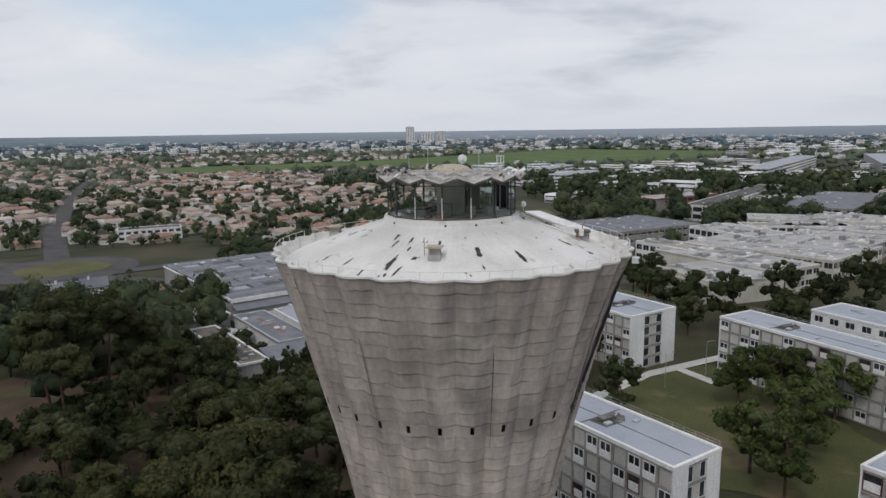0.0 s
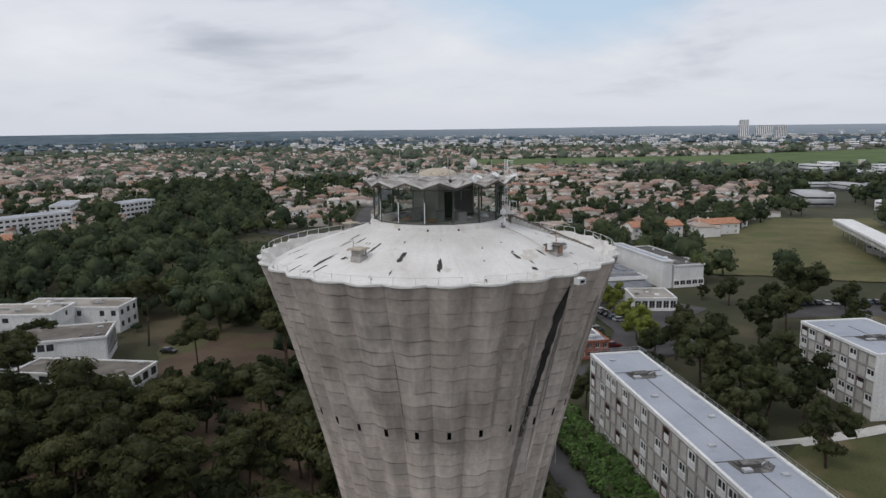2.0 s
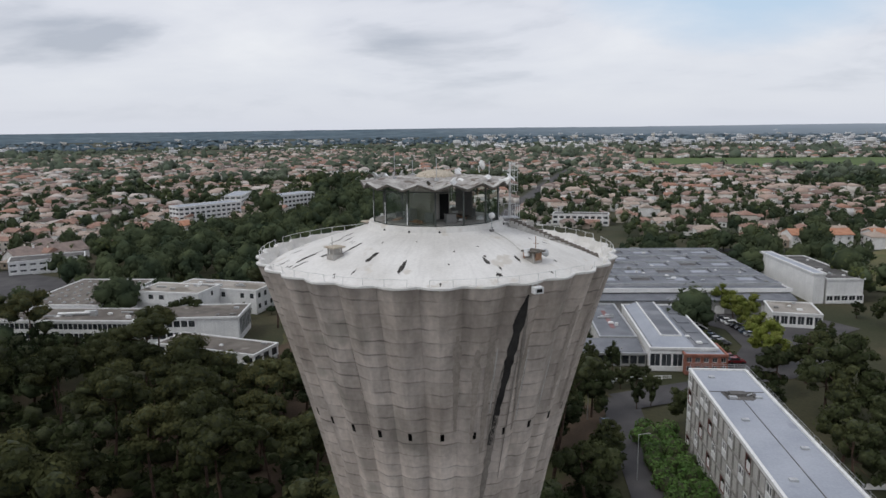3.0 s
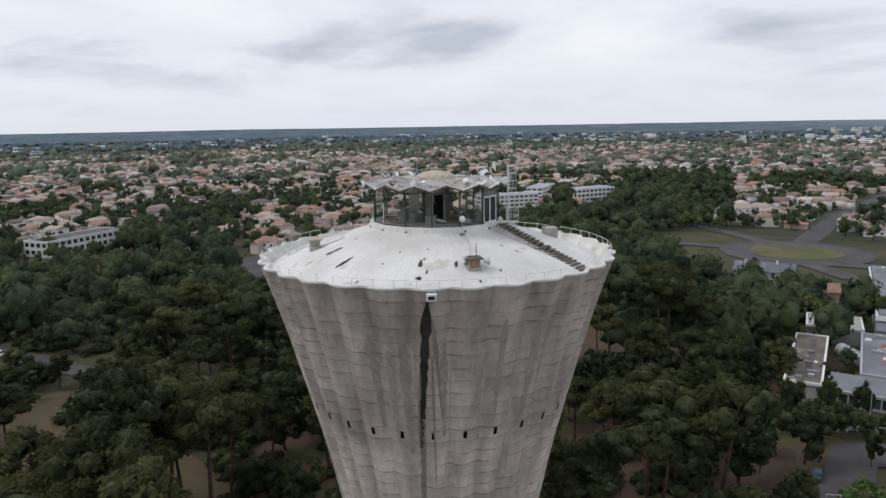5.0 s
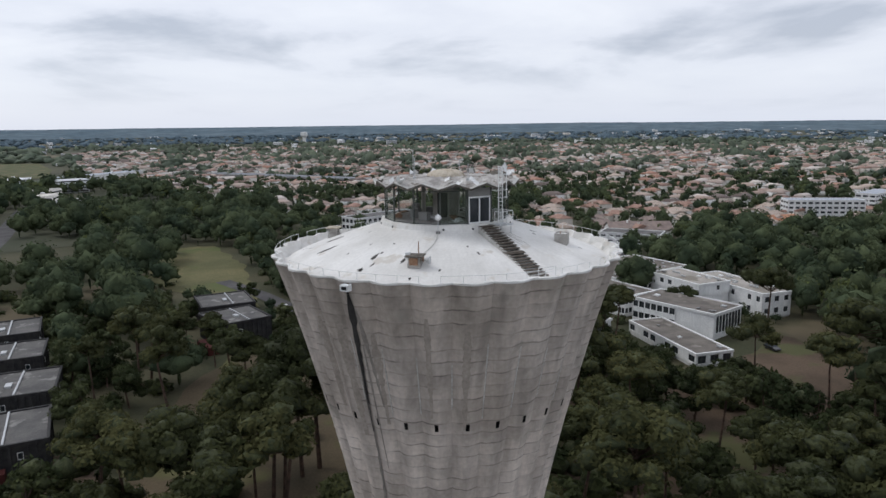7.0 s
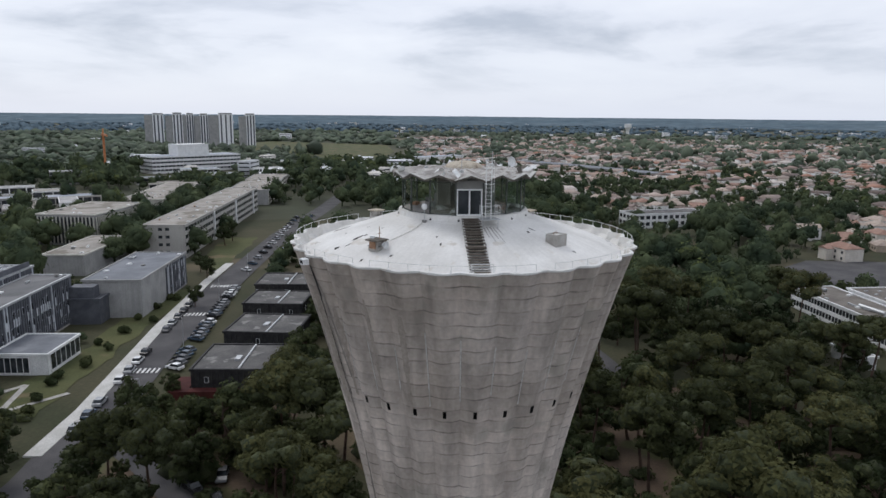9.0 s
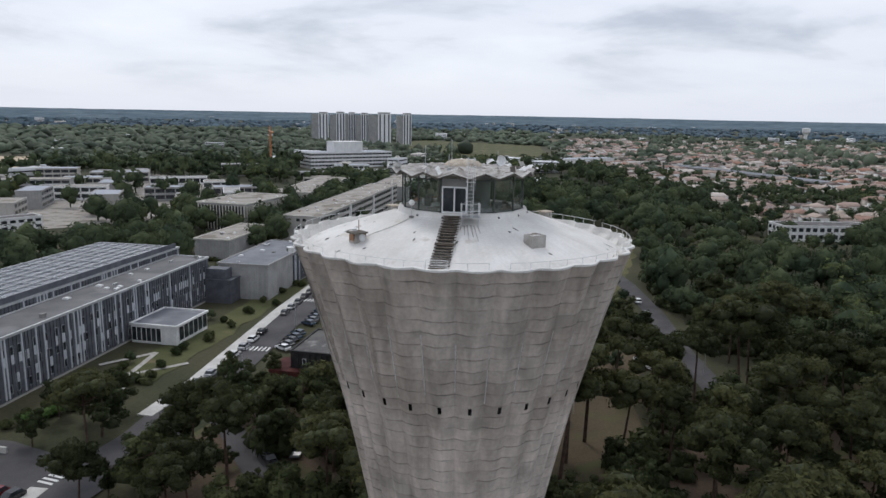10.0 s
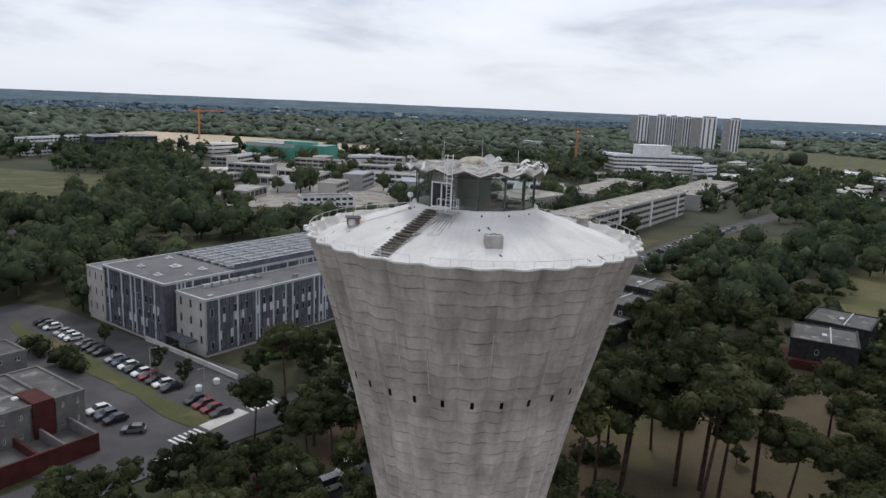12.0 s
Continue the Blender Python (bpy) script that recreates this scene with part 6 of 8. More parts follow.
part("roof", MB().box(2, 0.6, 3.2, 17, 8, 3.6), "cladding", entry)
wall_ = MB()
wall_.prism([(0, 0), (36, 0), (36, 0.4), (0, 0.4)], 0, 1.25)
part("ramp_wall", wall_, "concrete", entry, "pale ramp wall")
for i in range(4):
    part("post", MB().box(2.2 + i * 4.6, 0.8, 0, 2.4 + i * 4.6, 1.0, 3.2), "cladding", entry)

# buildings along the campus road
b, L_, rz = building("workshop_block", (-74.6, -143.6), (-109.2, -165.8), 16.8, 11.4, "grey windowless workshop with metal roof", wall="grey_wall", roof="metal_roof")
slatted(b, "S", L_, 16.8, 10.9, 9, L_ * 0.5)
clutter(b, L_, 16.8, 11.4, 8, 35)
b, L_, rz = building("stair_block", (-64.2, -148.0), (-70.6, -152.2), 9.0, 7.5, "dark metal stair block between laboratory buildings", wall="cladding", roof="cladding")
part("upper_step", MB().box(1, 2, 7.0, 5, 8.5, 10.5), "cladding", b)
b, L_, rz = building("long_teaching_block", (-138, -200), (-259, -279), 17.0, 14.0, "long four storey teaching block with ribbon windows", wall="taupe", roof="gravel_roof")
facade(b, "S", L_, 17.0, 0.6, 13.2, 4, 34, 0.3, 1.55, "taupe", "post", 0)
LB = L_
facade(b, "W", L_, 17.0, 0.6, 13.2, 4, 6, 1.2, 1.9, "taupe", "post", 0, skip=lambda i, k: k not in (2, 3))
for k in (12, 24, 36):
    part("pilaster", MB().box(LB * k / 40, -0.5, 0, LB * k / 40 + 1.6, 0.1, 13.6), "white", b)
clutter(b, L_, 17, 14, 22, 36, ("galv", "white", "rust"))
b, L_, rz = building("column_hall", (-124, -279), (-136, -255), 44.0, 14.0, "square hall with dark vertical fins and green roof", wall="grey_wall", roof="gravel_roof", edge="cream")
fin = MB().box(0, -0.5, 1, 0.35, 0.2, 12.8).data("fin", ["cream"])
part("dark_glazing", MB().box(0.5, 0.15, 1, L_ - 0.5, 0.21, 12.5), "glass", b)
for i in range(16):
    part("fin", fin, [], b, m=pose(0.8 + i * (L_ - 1.6) / 15, 0, 0))
m = side_pose("E", L_, 44)
part("dark_glazing", MB().box(0.5, 0.15, 1, 43.5, 0.21, 12.5), "glass", b, m=m)
for i in range(24):
    part("fin", fin, [], b, m=m @ pose(0.8 + i * 1.78, 0, 0))
clutter(b, L_, 44, 14, 8, 37)
b, L_, rz = building("low_hall", (-90, -219), (-98, -206), 40.0, 8.0, "low grey hall with pale parapet", wall="grey_wall", roof="gravel_roof", edge="cream")
clutter(b, L_, 40, 8, 5, 38)
b, L_, rz = building("far_teaching_block", (-280, -290), (-378, -362), 26.0, 10.0, "flat teaching block further along the road", wall="grey_wall", roof="gravel_roof")
facade(b, "S", L_, 26.0, 0.6, 9.2, 3, 26, 0.4, 1.7, "cream")
clutter(b, L_, 26, 10, 14, 39)
b, L_, rz = building("far_teaching_block", (-215, -310), (-300, -372), 24.0, 9.0, "flat teaching block with gravel roof", wall="cream", roof="gravel_roof")
clutter(b, L_, 24, 9, 12, 42)
b, L_, rz = building("long_hall", (-748, -416), (-634, -447), 22.0, 7.0, "long low white hall among the far trees", wall="white", roof="membrane")
part("window_band", MB().box(3, -0.06, 3.2, L_ - 3, 0.3, 4.8), "glass", b)
b, L_, rz = building("long_hall", (-700, -300), (-612, -128), 22.0, 6.0, "long low hall with a grey roof among the far houses", wall="grey_wall", roof="metal_roof")
part("window_band", MB().box(3, -0.06, 2.6, L_ - 3, 0.3, 4.2), "glass", b)
b, L_, rz = building("library_block", (-386, -537), (-476, -515), 28.0, 16.5, "five storey white library block with ribbon windows", wall="white", roof="membrane")
facade(b, "S", L_, 28.0, 1, 15.7, 4, 24, 0.4, 1.9, "white", "post", 0)
facade(b, "N", L_, 28.0, 1, 15.7, 4, 24, 0.4, 1.9, "white", "post", 0)
facade(b, "W", L_, 28.0, 1, 15.7, 4, 8, 0.4, 1.9, "white", "post", 0)
part("penthouse", MB().box(28, 4, 16.2, 60, 24, 27), "white", b, "windowless white upper storey")

# black timber pavilions
for i, (p, q, w) in enumerate([((-50.7, -71.7), (-42, -86.2), 16.5), ((-72, -84), (-64, -100), 16), ((-93, -100), (-85, -115), 15), ((-112, -113), (-103, -128), 16), ((-125, -55.3), (-115.3, -66.4), 15.5), ((-140.5, -64.8), (-132.8, -78), 16)]):
    H = 6.2 if i < 4 else 7.0
    b, L_, rz = building("timber_pavilion", q, p, w, H, "black timber pavilion with a worn grey felt roof", "pavilion", "black_wood", "bitumen",
                         edge="black_wood", group="timber pavilions")
    board = MB().box(0, -0.03, 0.3, 0.5, 0.22, H - 0.5).data("board", ["black_wood"])
    for s in ("S", "E", "W", "N"):
        full = L_ if s in "SN" else w
        m = side_pose(s, L_, w)
        nn = int(full / 1.3)
        for k in range(nn):
            if (k * 5 + i) % 7 == 3:
                part("window", window_data(0.9, 1.3, "white_metal", 0), [], b, m=m @ pose(0.3 + k * 1.3, 0.1, H * 0.5))
            else:
                part("board", board, [], b, m=m @ pose(0.2 + k * 1.3, 0, 0))
    part("skylight", MB().box(L_ * 0.46, w * 0.35, H - 0.27, L_ * 0.53, w * 0.5, H + 0.15), "galv", b)
    part("roof_seam", MB().box(L_ * 0.58, 0.5, H - 0.26, L_ * 0.6, w - 0.5, H + 0.05), "galv", b)
    if i in (4, 0):
        part("terrace", MB().box(-4, -2.5, 0, L_ * 0.6, -0.2, 2.2).box(-4, -0.2, 0, -0.2, 6, 2.2), "red_wall", b, "dark red terrace wall")
b, L_, rz = building("caretaker_house", (55.0, -64.9), (40.2, -74.7), 17.0, 7.6, "grey house with a dark felt roof beside the car park", "house", "house_render", "bitumen", edge="house_render")
part("stair_shaft", MB().box(9.0, -0.5, 0, 12.4, 6, 7.9), "red_wall", b, "dark red stair shaft")
facade(b, "S", L_, 17.0, 0.4, 7.0, 2, 3, 2.2, 2.3, "house_render", "white_metal", 1, x0=0.3, x1=8.6)
facade(b, "S", L_, 17.0, 0.4, 7.0, 2, 2, 2.0, 2.3, "house_render", "white_metal", 1, x0=12.8)
part("terrace", MB().box(-3, -9.5, 0, 15, -9.1, 3.4).box(-3, -9.1, 0, -2.6, -0.2, 3.4).box(5.6, -9.1, 0, 6.0, -0.2, 3.0), "red_wall", b, "dark red terrace walls")
part("terrace_side_wall", MB().box(14.6, -9.1, 0, 15, -0.2, 3.4).box(9.6, -9.1, 0, 10.0, -0.2, 3.2), "house_render", b, "grey concrete side walls")
part("terrace_floor", MB().box(-2.6, -9.1, 0, 14.6, -0.2, 1.4), "bitumen", b)
part("roof_seam", MB().box(9.0, 6.2, 7.1, 9.5, 16.6, 7.7).box(11.9, 6.2, 7.1, 12.4, 16.6, 7.7), "house_render", b)
clutter(b, L_, 17, 7.6, 4, 50)
b, L_, rz = building("caretaker_annex", (64.5, -92.0), (53.2, -99.5), 9.0, 7.4, "grey annex with a flat dark felt roof", "house", "house_render", "bitumen", edge="house_render")
facade(b, "S", L_, 9.0, 0.4, 6.8, 2, 4, 2.2, 2.3, "house_render", "white_metal", 1)


# ---- trees ----
def ico(sub=1):
    bm = bmesh.new()
    bmesh.ops.create_icosphere(bm, subdivisions=sub, radius=1.0)
    v = np.array([x.co[:] for x in bm.verts])
    t = np.array([[y.index for y in f.verts] for f in bm.faces])
    bm.free()
    return v, t


ICO1, ICO2 = ico(1), ico(2)


def blob(rg, c, r, flat_, src=ICO2, rough=0.3):
    v, t = src
    k = 1 + rough * (rg.random(len(v)) - 0.5) * 1.6
    w = v * k[:, None] * np.array([r, r, r * flat_]) + np.array(c)
    return w, t


def cards(rg, c, r, flat_, n, size):
    """Small leaf sprays that lie loosely on the outside of a clump."""
    d = rg.normal(size=(n, 3))
    d /= np.linalg.norm(d, axis=1)[:, None]
    d[:, 2] = np.where(d[:, 2] < -0.35, -d[:, 2], d[:, 2])
    p = np.array(c) + d * np.array([r, r, r * flat_]) * (0.74 + 0.34 * rg.random((n, 1)))
    up = d * np.array([1, 1, 1 / flat_]) + rg.normal(size=(n, 3)) * 0.30
    up /= np.linalg.norm(up, axis=1)[:, None]
    a = np.cross(up, rg.normal(size=(n, 3)))
    a /= np.linalg.norm(a, axis=1)[:, None] + 1e-9
    b = np.cross(up, a)
    s = size * (0.55 + 0.9 * rg.random((n, 1)))
    v = np.stack([p - a * s * 0.5 - b * s * 0.3, p + a * s * 0.5 - b * s * 0.42 * rg.random((n, 1)), p + b * s * 0.75 + up * s * 0.2], 1).reshape(-1, 3)
    return v, np.arange(3 * n).reshape(-1, 3)


def gather(pieces):
    vs, ts, ms, k = [], [], [], 0
    for v, t, m in pieces:
        vs.append(v)
        ts.append(t + k)
        ms.append(np.full(len(t), m))
        k += len(v)
    return np.concatenate(vs), np.concatenate(ts), np.concatenate(ms)


def clumps_pine(rg, h, spread_):
    """Middles and sizes of the needle clumps of an umbrella pine: a few heavy limbs, each with its own cloud of clumps."""
    out_ = []
    limbs = int(rg.integers(5, 8))
    turn_ = rg.uniform(0, 6.28)
    for i in range(limbs):
        a = turn_ + 6.28 * i / limbs + rg.uniform(-0.35, 0.35)
        q = rg.uniform(0.45, 0.78)
        z0 = h * rg.uniform(0.68, 0.88)
        for k in range(int(rg.integers(3, 6))):
            r, b_ = spread_ * (q + rg.uniform(-0.22, 0.24)), a + rg.uniform(-0.5, 0.5)
            out_.append((r * math.cos(b_), r * math.sin(b_), z0 + rg.uniform(-0.05, 0.06) * h, spread_ * rg.uniform(0.21, 0.38)))
    for i in range(int(rg.integers(5, 8))):
        a, r = rg.uniform(0, 6.28), spread_ * rg.uniform(0, 0.42)
        out_.append((r * math.cos(a), r * math.sin(a), h * rg.uniform(0.82, 0.95), spread_ * rg.uniform(0.28, 0.42)))
    return out_


def clumps_round(rg, h, spread_):
    out_ = []
    lean = rg.uniform(-0.25, 0.25, 2) * spread_
    for i in range(int(rg.integers(22, 30))):
        d = rg.normal(size=3)
        d /= np.linalg.norm(d)
        q = 0.40 + 0.62 * rg.random()
        out_.append((d[0] * spread_ * q + lean[0] * d[2], d[1] * spread_ * q + lean[1] * d[2], h * 0.60 + d[2] * h * 0.38 * q, spread_ * rg.uniform(0.18, 0.42)))
    return out_


def tree_kind(seed, pine):
    """Crown and trunk meshes of one tree, 1 high scale in metres as built."""
    rg = np.random.default_rng(seed)
    h = 20.0 if pine else 14.0
    sp = rg.uniform(4.8, 7.0) if pine else rg.uniform(4.2, 5.8)
    cl = clumps_pine(rg, h, sp) if pine else clumps_round(rg, h, sp)
    pieces = []
    fl = 0.66 if pine else 0.85
    for x, y, z, r in cl:
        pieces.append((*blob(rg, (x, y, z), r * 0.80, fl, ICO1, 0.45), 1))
        pieces.append((*cards(rg, (x, y, z), r * 1.0, fl, int(18 + 42 * r) if pine else int(12 + 29 * r), 0.50 if pine else 0.58), 0))
    crown = gather(pieces)
    tr = MB()
    bend = rg.uniform(-1.5, 1.5, 2)
    pts = [Vector((0, 0, -0.3)), Vector((bend[0] * 0.6, bend[1] * 0.6, h * 0.35)), Vector((bend[0], bend[1], h * 0.62)), Vector((bend[0] * 0.8, bend[1] * 1.2, h * 0.84))]
    rad = [0.33, 0.26, 0.20, 0.09] if pine else [0.34, 0.24, 0.16, 0.07]
    for i in range(3):
        tr.tube(pts[i], pts[i + 1], rad[i], 7, 0, rad[i + 1])
    for x, y, z, r in cl[::2]:
        k = rg.uniform(0.45, 0.9)
        st = pts[2] * (1 - k * 0.5) + pts[3] * (k * 0.5) if z > h * 0.6 else pts[1] * 0.4 + pts[2] * 0.6
        tr.tube(st, (x, y, z - r * 0.2), 0.11, 4, 0, 0.04)
    return crown, tr


PINES = [tree_kind(100 + i, True) for i in range(9)]
ROUNDS = [tree_kind(200 + i, False) for i in range(7)]
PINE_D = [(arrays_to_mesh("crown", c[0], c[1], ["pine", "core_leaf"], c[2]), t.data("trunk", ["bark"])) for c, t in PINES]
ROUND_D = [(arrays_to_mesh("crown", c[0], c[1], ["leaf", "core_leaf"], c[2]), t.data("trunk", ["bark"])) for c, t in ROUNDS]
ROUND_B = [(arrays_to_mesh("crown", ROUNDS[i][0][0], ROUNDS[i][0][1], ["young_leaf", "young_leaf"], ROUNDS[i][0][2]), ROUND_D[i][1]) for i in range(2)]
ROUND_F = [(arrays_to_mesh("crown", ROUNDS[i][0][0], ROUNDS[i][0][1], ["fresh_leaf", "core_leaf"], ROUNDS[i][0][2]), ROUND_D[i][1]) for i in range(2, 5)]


def plant(kind, x, y, s, a, sh=1.0):
    if kind == "pine":
        cd, td = PINE_D[int(a * 97) % 9]
        t = thing("pine_tree", "tall umbrella pine with dark needle clumps and bare trunk", "tree", x, y, 0, math.degrees(a), "pines")
    else:
        cd, td = ROUND_B[int(a * 97) % 2] if kind == "bright" else ROUND_F[int(a * 97) % 3] if kind == "fresh" else ROUND_D[int(a * 97) % 7]
        t = thing("broadleaf_tree", "leafy mid-green tree on the residence lawn" if kind == "fresh" else "slender dark green tree beside the road" if kind == "slim" else "young tree with bright yellow-green leaves" if kind == "bright" else "dark green broadleaf tree with a rounded crown", "tree", x, y, 0, math.degrees(a), "broadleaf trees")
    slim = 0.62 if kind == "slim" else 1.0
    t.scale = (s * slim, s * slim, s * sh)
    part("crown", cd, [], t)
    part("trunk", td, [], t)


# ground kept free of near trees
KEEP = []
for ob in list(scene.objects):
    if ob.parent is None and ob.type == "EMPTY":
        wl = [c for c in ob.children if c.name.split(".")[0] == "wall"]
        if wl:
            bb = [ob.matrix_basis @ Vector(c) for c in wl[0].bound_box]
            lo = [bb[i] for i in (0, 4, 7, 3)]
            mid = sum(lo, Vector()) / 4
            KEEP.append([tuple((mid + (p - mid) * (1 + 4.5 / max(4.0, (p - mid).length)))[:2]) for p in lo])
ROADS = [*path_band(ROAD, 15), *path_band(PAVE, 6), PARKING, *path_band([(16, 30), (-3, 56), (-16, 75), (-26, 91)], 12), *path_band([(-25, 89), (-9, 116), (-12, 145), (-26, 166)], 12),
         [(-2, 150), (-20, 118), (-10, 112), (10, 140)], *path_band([(30, 86), (40.5, 95.2), (64, 110), (80, 118)], 6), [(22, -98), (46, -146), (-52, -186), (-64, -146)],
         [(-132, 84), (-104, 60), (-92, 72), (-84, 96), (-104, 104)], [(-18, -104), (-108, -158), (-96, -166), (-60, -140), (-30, -124), (-12, -112)],
         [(-6, 235), (70, 245), (84, 330), (72, 440), (20, 420), (-12, 320)], [(-75, 150), (-60, 160), (-20, 190), (5, 180), (-5, 150), (-30, 158)], [(-200, 205), (-130, 205), (-130, 275), (-200, 275)],
         [(-160, -66), (-230, -97), (-280, -130), (-268, -152), (-160, -88)], *path_band([(-100, -12), (-122, -31), (-150, -52), (-176, -75), (-196, -96)], 10), [(33, 60), (50, 55), (60, 90), (44, 92)]]
LAWN = [[(-16, -18), (-66, -14), (-120, -38), (-114, -68), (-60, -70), (-30, -50)]]
FREE = KEEP + ROADS


def free(x, y, polys):
    return not any(inside(x, y, p) for p in polys)


rt = random.Random(11)
near = []
# points kept in view from the camera's orbit by low trees: x, y, camera bearing
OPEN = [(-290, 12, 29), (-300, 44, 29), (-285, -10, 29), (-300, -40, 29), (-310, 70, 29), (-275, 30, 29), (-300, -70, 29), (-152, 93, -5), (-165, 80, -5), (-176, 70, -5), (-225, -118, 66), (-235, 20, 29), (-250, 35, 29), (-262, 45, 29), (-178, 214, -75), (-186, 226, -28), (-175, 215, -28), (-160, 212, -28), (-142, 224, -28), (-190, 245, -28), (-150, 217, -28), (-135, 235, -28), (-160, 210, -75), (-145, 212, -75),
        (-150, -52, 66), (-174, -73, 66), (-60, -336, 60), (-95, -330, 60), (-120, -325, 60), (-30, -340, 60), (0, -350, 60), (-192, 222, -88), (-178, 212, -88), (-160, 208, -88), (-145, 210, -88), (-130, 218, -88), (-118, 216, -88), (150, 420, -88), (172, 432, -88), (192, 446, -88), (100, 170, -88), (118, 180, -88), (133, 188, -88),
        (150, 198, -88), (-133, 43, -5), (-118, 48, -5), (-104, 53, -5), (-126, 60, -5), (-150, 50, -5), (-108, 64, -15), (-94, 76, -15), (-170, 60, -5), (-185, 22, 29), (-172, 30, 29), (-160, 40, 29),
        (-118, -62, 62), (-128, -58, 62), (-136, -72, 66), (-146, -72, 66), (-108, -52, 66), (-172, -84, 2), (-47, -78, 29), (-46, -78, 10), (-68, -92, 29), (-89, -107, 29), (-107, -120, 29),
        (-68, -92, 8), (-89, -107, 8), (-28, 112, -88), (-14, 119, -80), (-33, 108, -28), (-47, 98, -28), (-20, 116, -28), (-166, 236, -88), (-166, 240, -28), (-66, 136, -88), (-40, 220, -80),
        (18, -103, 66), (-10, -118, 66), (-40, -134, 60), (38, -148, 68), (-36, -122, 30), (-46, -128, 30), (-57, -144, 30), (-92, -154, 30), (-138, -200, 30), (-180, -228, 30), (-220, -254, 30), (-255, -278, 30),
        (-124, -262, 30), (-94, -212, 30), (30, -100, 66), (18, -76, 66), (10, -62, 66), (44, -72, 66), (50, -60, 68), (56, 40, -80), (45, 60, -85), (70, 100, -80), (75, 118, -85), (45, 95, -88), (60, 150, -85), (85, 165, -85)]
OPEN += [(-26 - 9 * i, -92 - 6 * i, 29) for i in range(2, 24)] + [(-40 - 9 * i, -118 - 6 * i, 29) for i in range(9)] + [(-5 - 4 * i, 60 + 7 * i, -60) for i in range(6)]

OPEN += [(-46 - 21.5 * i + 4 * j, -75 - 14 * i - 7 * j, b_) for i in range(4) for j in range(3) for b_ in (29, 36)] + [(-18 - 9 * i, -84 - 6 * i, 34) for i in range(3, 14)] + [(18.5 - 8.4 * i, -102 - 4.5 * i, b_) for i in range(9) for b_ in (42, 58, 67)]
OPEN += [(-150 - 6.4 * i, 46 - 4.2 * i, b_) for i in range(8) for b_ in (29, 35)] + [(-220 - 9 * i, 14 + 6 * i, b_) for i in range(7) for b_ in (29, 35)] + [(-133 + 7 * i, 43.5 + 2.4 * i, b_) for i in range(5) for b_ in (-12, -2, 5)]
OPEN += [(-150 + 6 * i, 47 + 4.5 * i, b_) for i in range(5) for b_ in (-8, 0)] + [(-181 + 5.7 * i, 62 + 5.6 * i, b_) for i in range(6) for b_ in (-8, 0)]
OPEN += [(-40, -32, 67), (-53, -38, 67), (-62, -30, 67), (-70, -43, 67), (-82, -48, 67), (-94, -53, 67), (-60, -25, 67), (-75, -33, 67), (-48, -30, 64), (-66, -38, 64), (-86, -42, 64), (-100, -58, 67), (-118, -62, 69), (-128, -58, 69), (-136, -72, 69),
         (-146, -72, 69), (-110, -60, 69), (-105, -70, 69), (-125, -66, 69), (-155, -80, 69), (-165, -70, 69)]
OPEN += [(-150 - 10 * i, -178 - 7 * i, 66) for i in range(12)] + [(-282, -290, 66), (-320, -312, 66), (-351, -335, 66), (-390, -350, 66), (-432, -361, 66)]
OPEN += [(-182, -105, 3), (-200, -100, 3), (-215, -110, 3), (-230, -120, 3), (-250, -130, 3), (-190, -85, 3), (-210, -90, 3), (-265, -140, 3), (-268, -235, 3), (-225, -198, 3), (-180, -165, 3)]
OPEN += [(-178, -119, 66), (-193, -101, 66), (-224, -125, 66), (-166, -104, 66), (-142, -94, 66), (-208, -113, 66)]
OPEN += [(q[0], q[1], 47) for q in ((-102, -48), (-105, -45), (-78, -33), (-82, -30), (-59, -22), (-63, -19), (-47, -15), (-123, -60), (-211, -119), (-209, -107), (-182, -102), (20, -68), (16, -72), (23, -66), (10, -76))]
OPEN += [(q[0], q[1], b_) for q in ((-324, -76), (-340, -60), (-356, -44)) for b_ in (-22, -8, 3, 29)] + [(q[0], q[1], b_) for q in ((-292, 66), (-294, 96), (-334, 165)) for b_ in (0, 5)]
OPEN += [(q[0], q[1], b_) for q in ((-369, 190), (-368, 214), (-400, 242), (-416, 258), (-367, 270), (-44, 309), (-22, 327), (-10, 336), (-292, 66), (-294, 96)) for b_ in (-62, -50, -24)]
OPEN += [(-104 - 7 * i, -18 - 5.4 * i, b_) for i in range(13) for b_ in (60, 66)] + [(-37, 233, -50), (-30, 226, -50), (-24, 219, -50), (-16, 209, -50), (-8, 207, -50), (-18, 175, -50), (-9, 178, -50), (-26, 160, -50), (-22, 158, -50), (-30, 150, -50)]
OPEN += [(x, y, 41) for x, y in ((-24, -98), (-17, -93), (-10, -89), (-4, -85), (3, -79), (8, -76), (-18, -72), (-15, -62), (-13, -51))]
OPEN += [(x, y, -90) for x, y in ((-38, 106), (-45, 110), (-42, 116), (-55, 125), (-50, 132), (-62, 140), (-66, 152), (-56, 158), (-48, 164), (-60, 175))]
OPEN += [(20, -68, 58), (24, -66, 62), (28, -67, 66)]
ROADS += [*path_band([(-34, -99), (-60, -118.5), (-122, -158)], 31), [(-118, -165), (-138, -197), (-262, -279), (-272, -264), (-200, -214), (-130, -168)], [(-126, 64), (-106, 54), (-98, 70), (-116, 92), (-144, 98)]]
ROADS += path_band([(150, -215), (118, -240), (92, -263), (74, -300), (80, -370)], 12)
ROADS += path_band([(-22, -88), (-18, -70), (-12, -51), (4, -41)], 6)
FREE = KEEP + ROADS


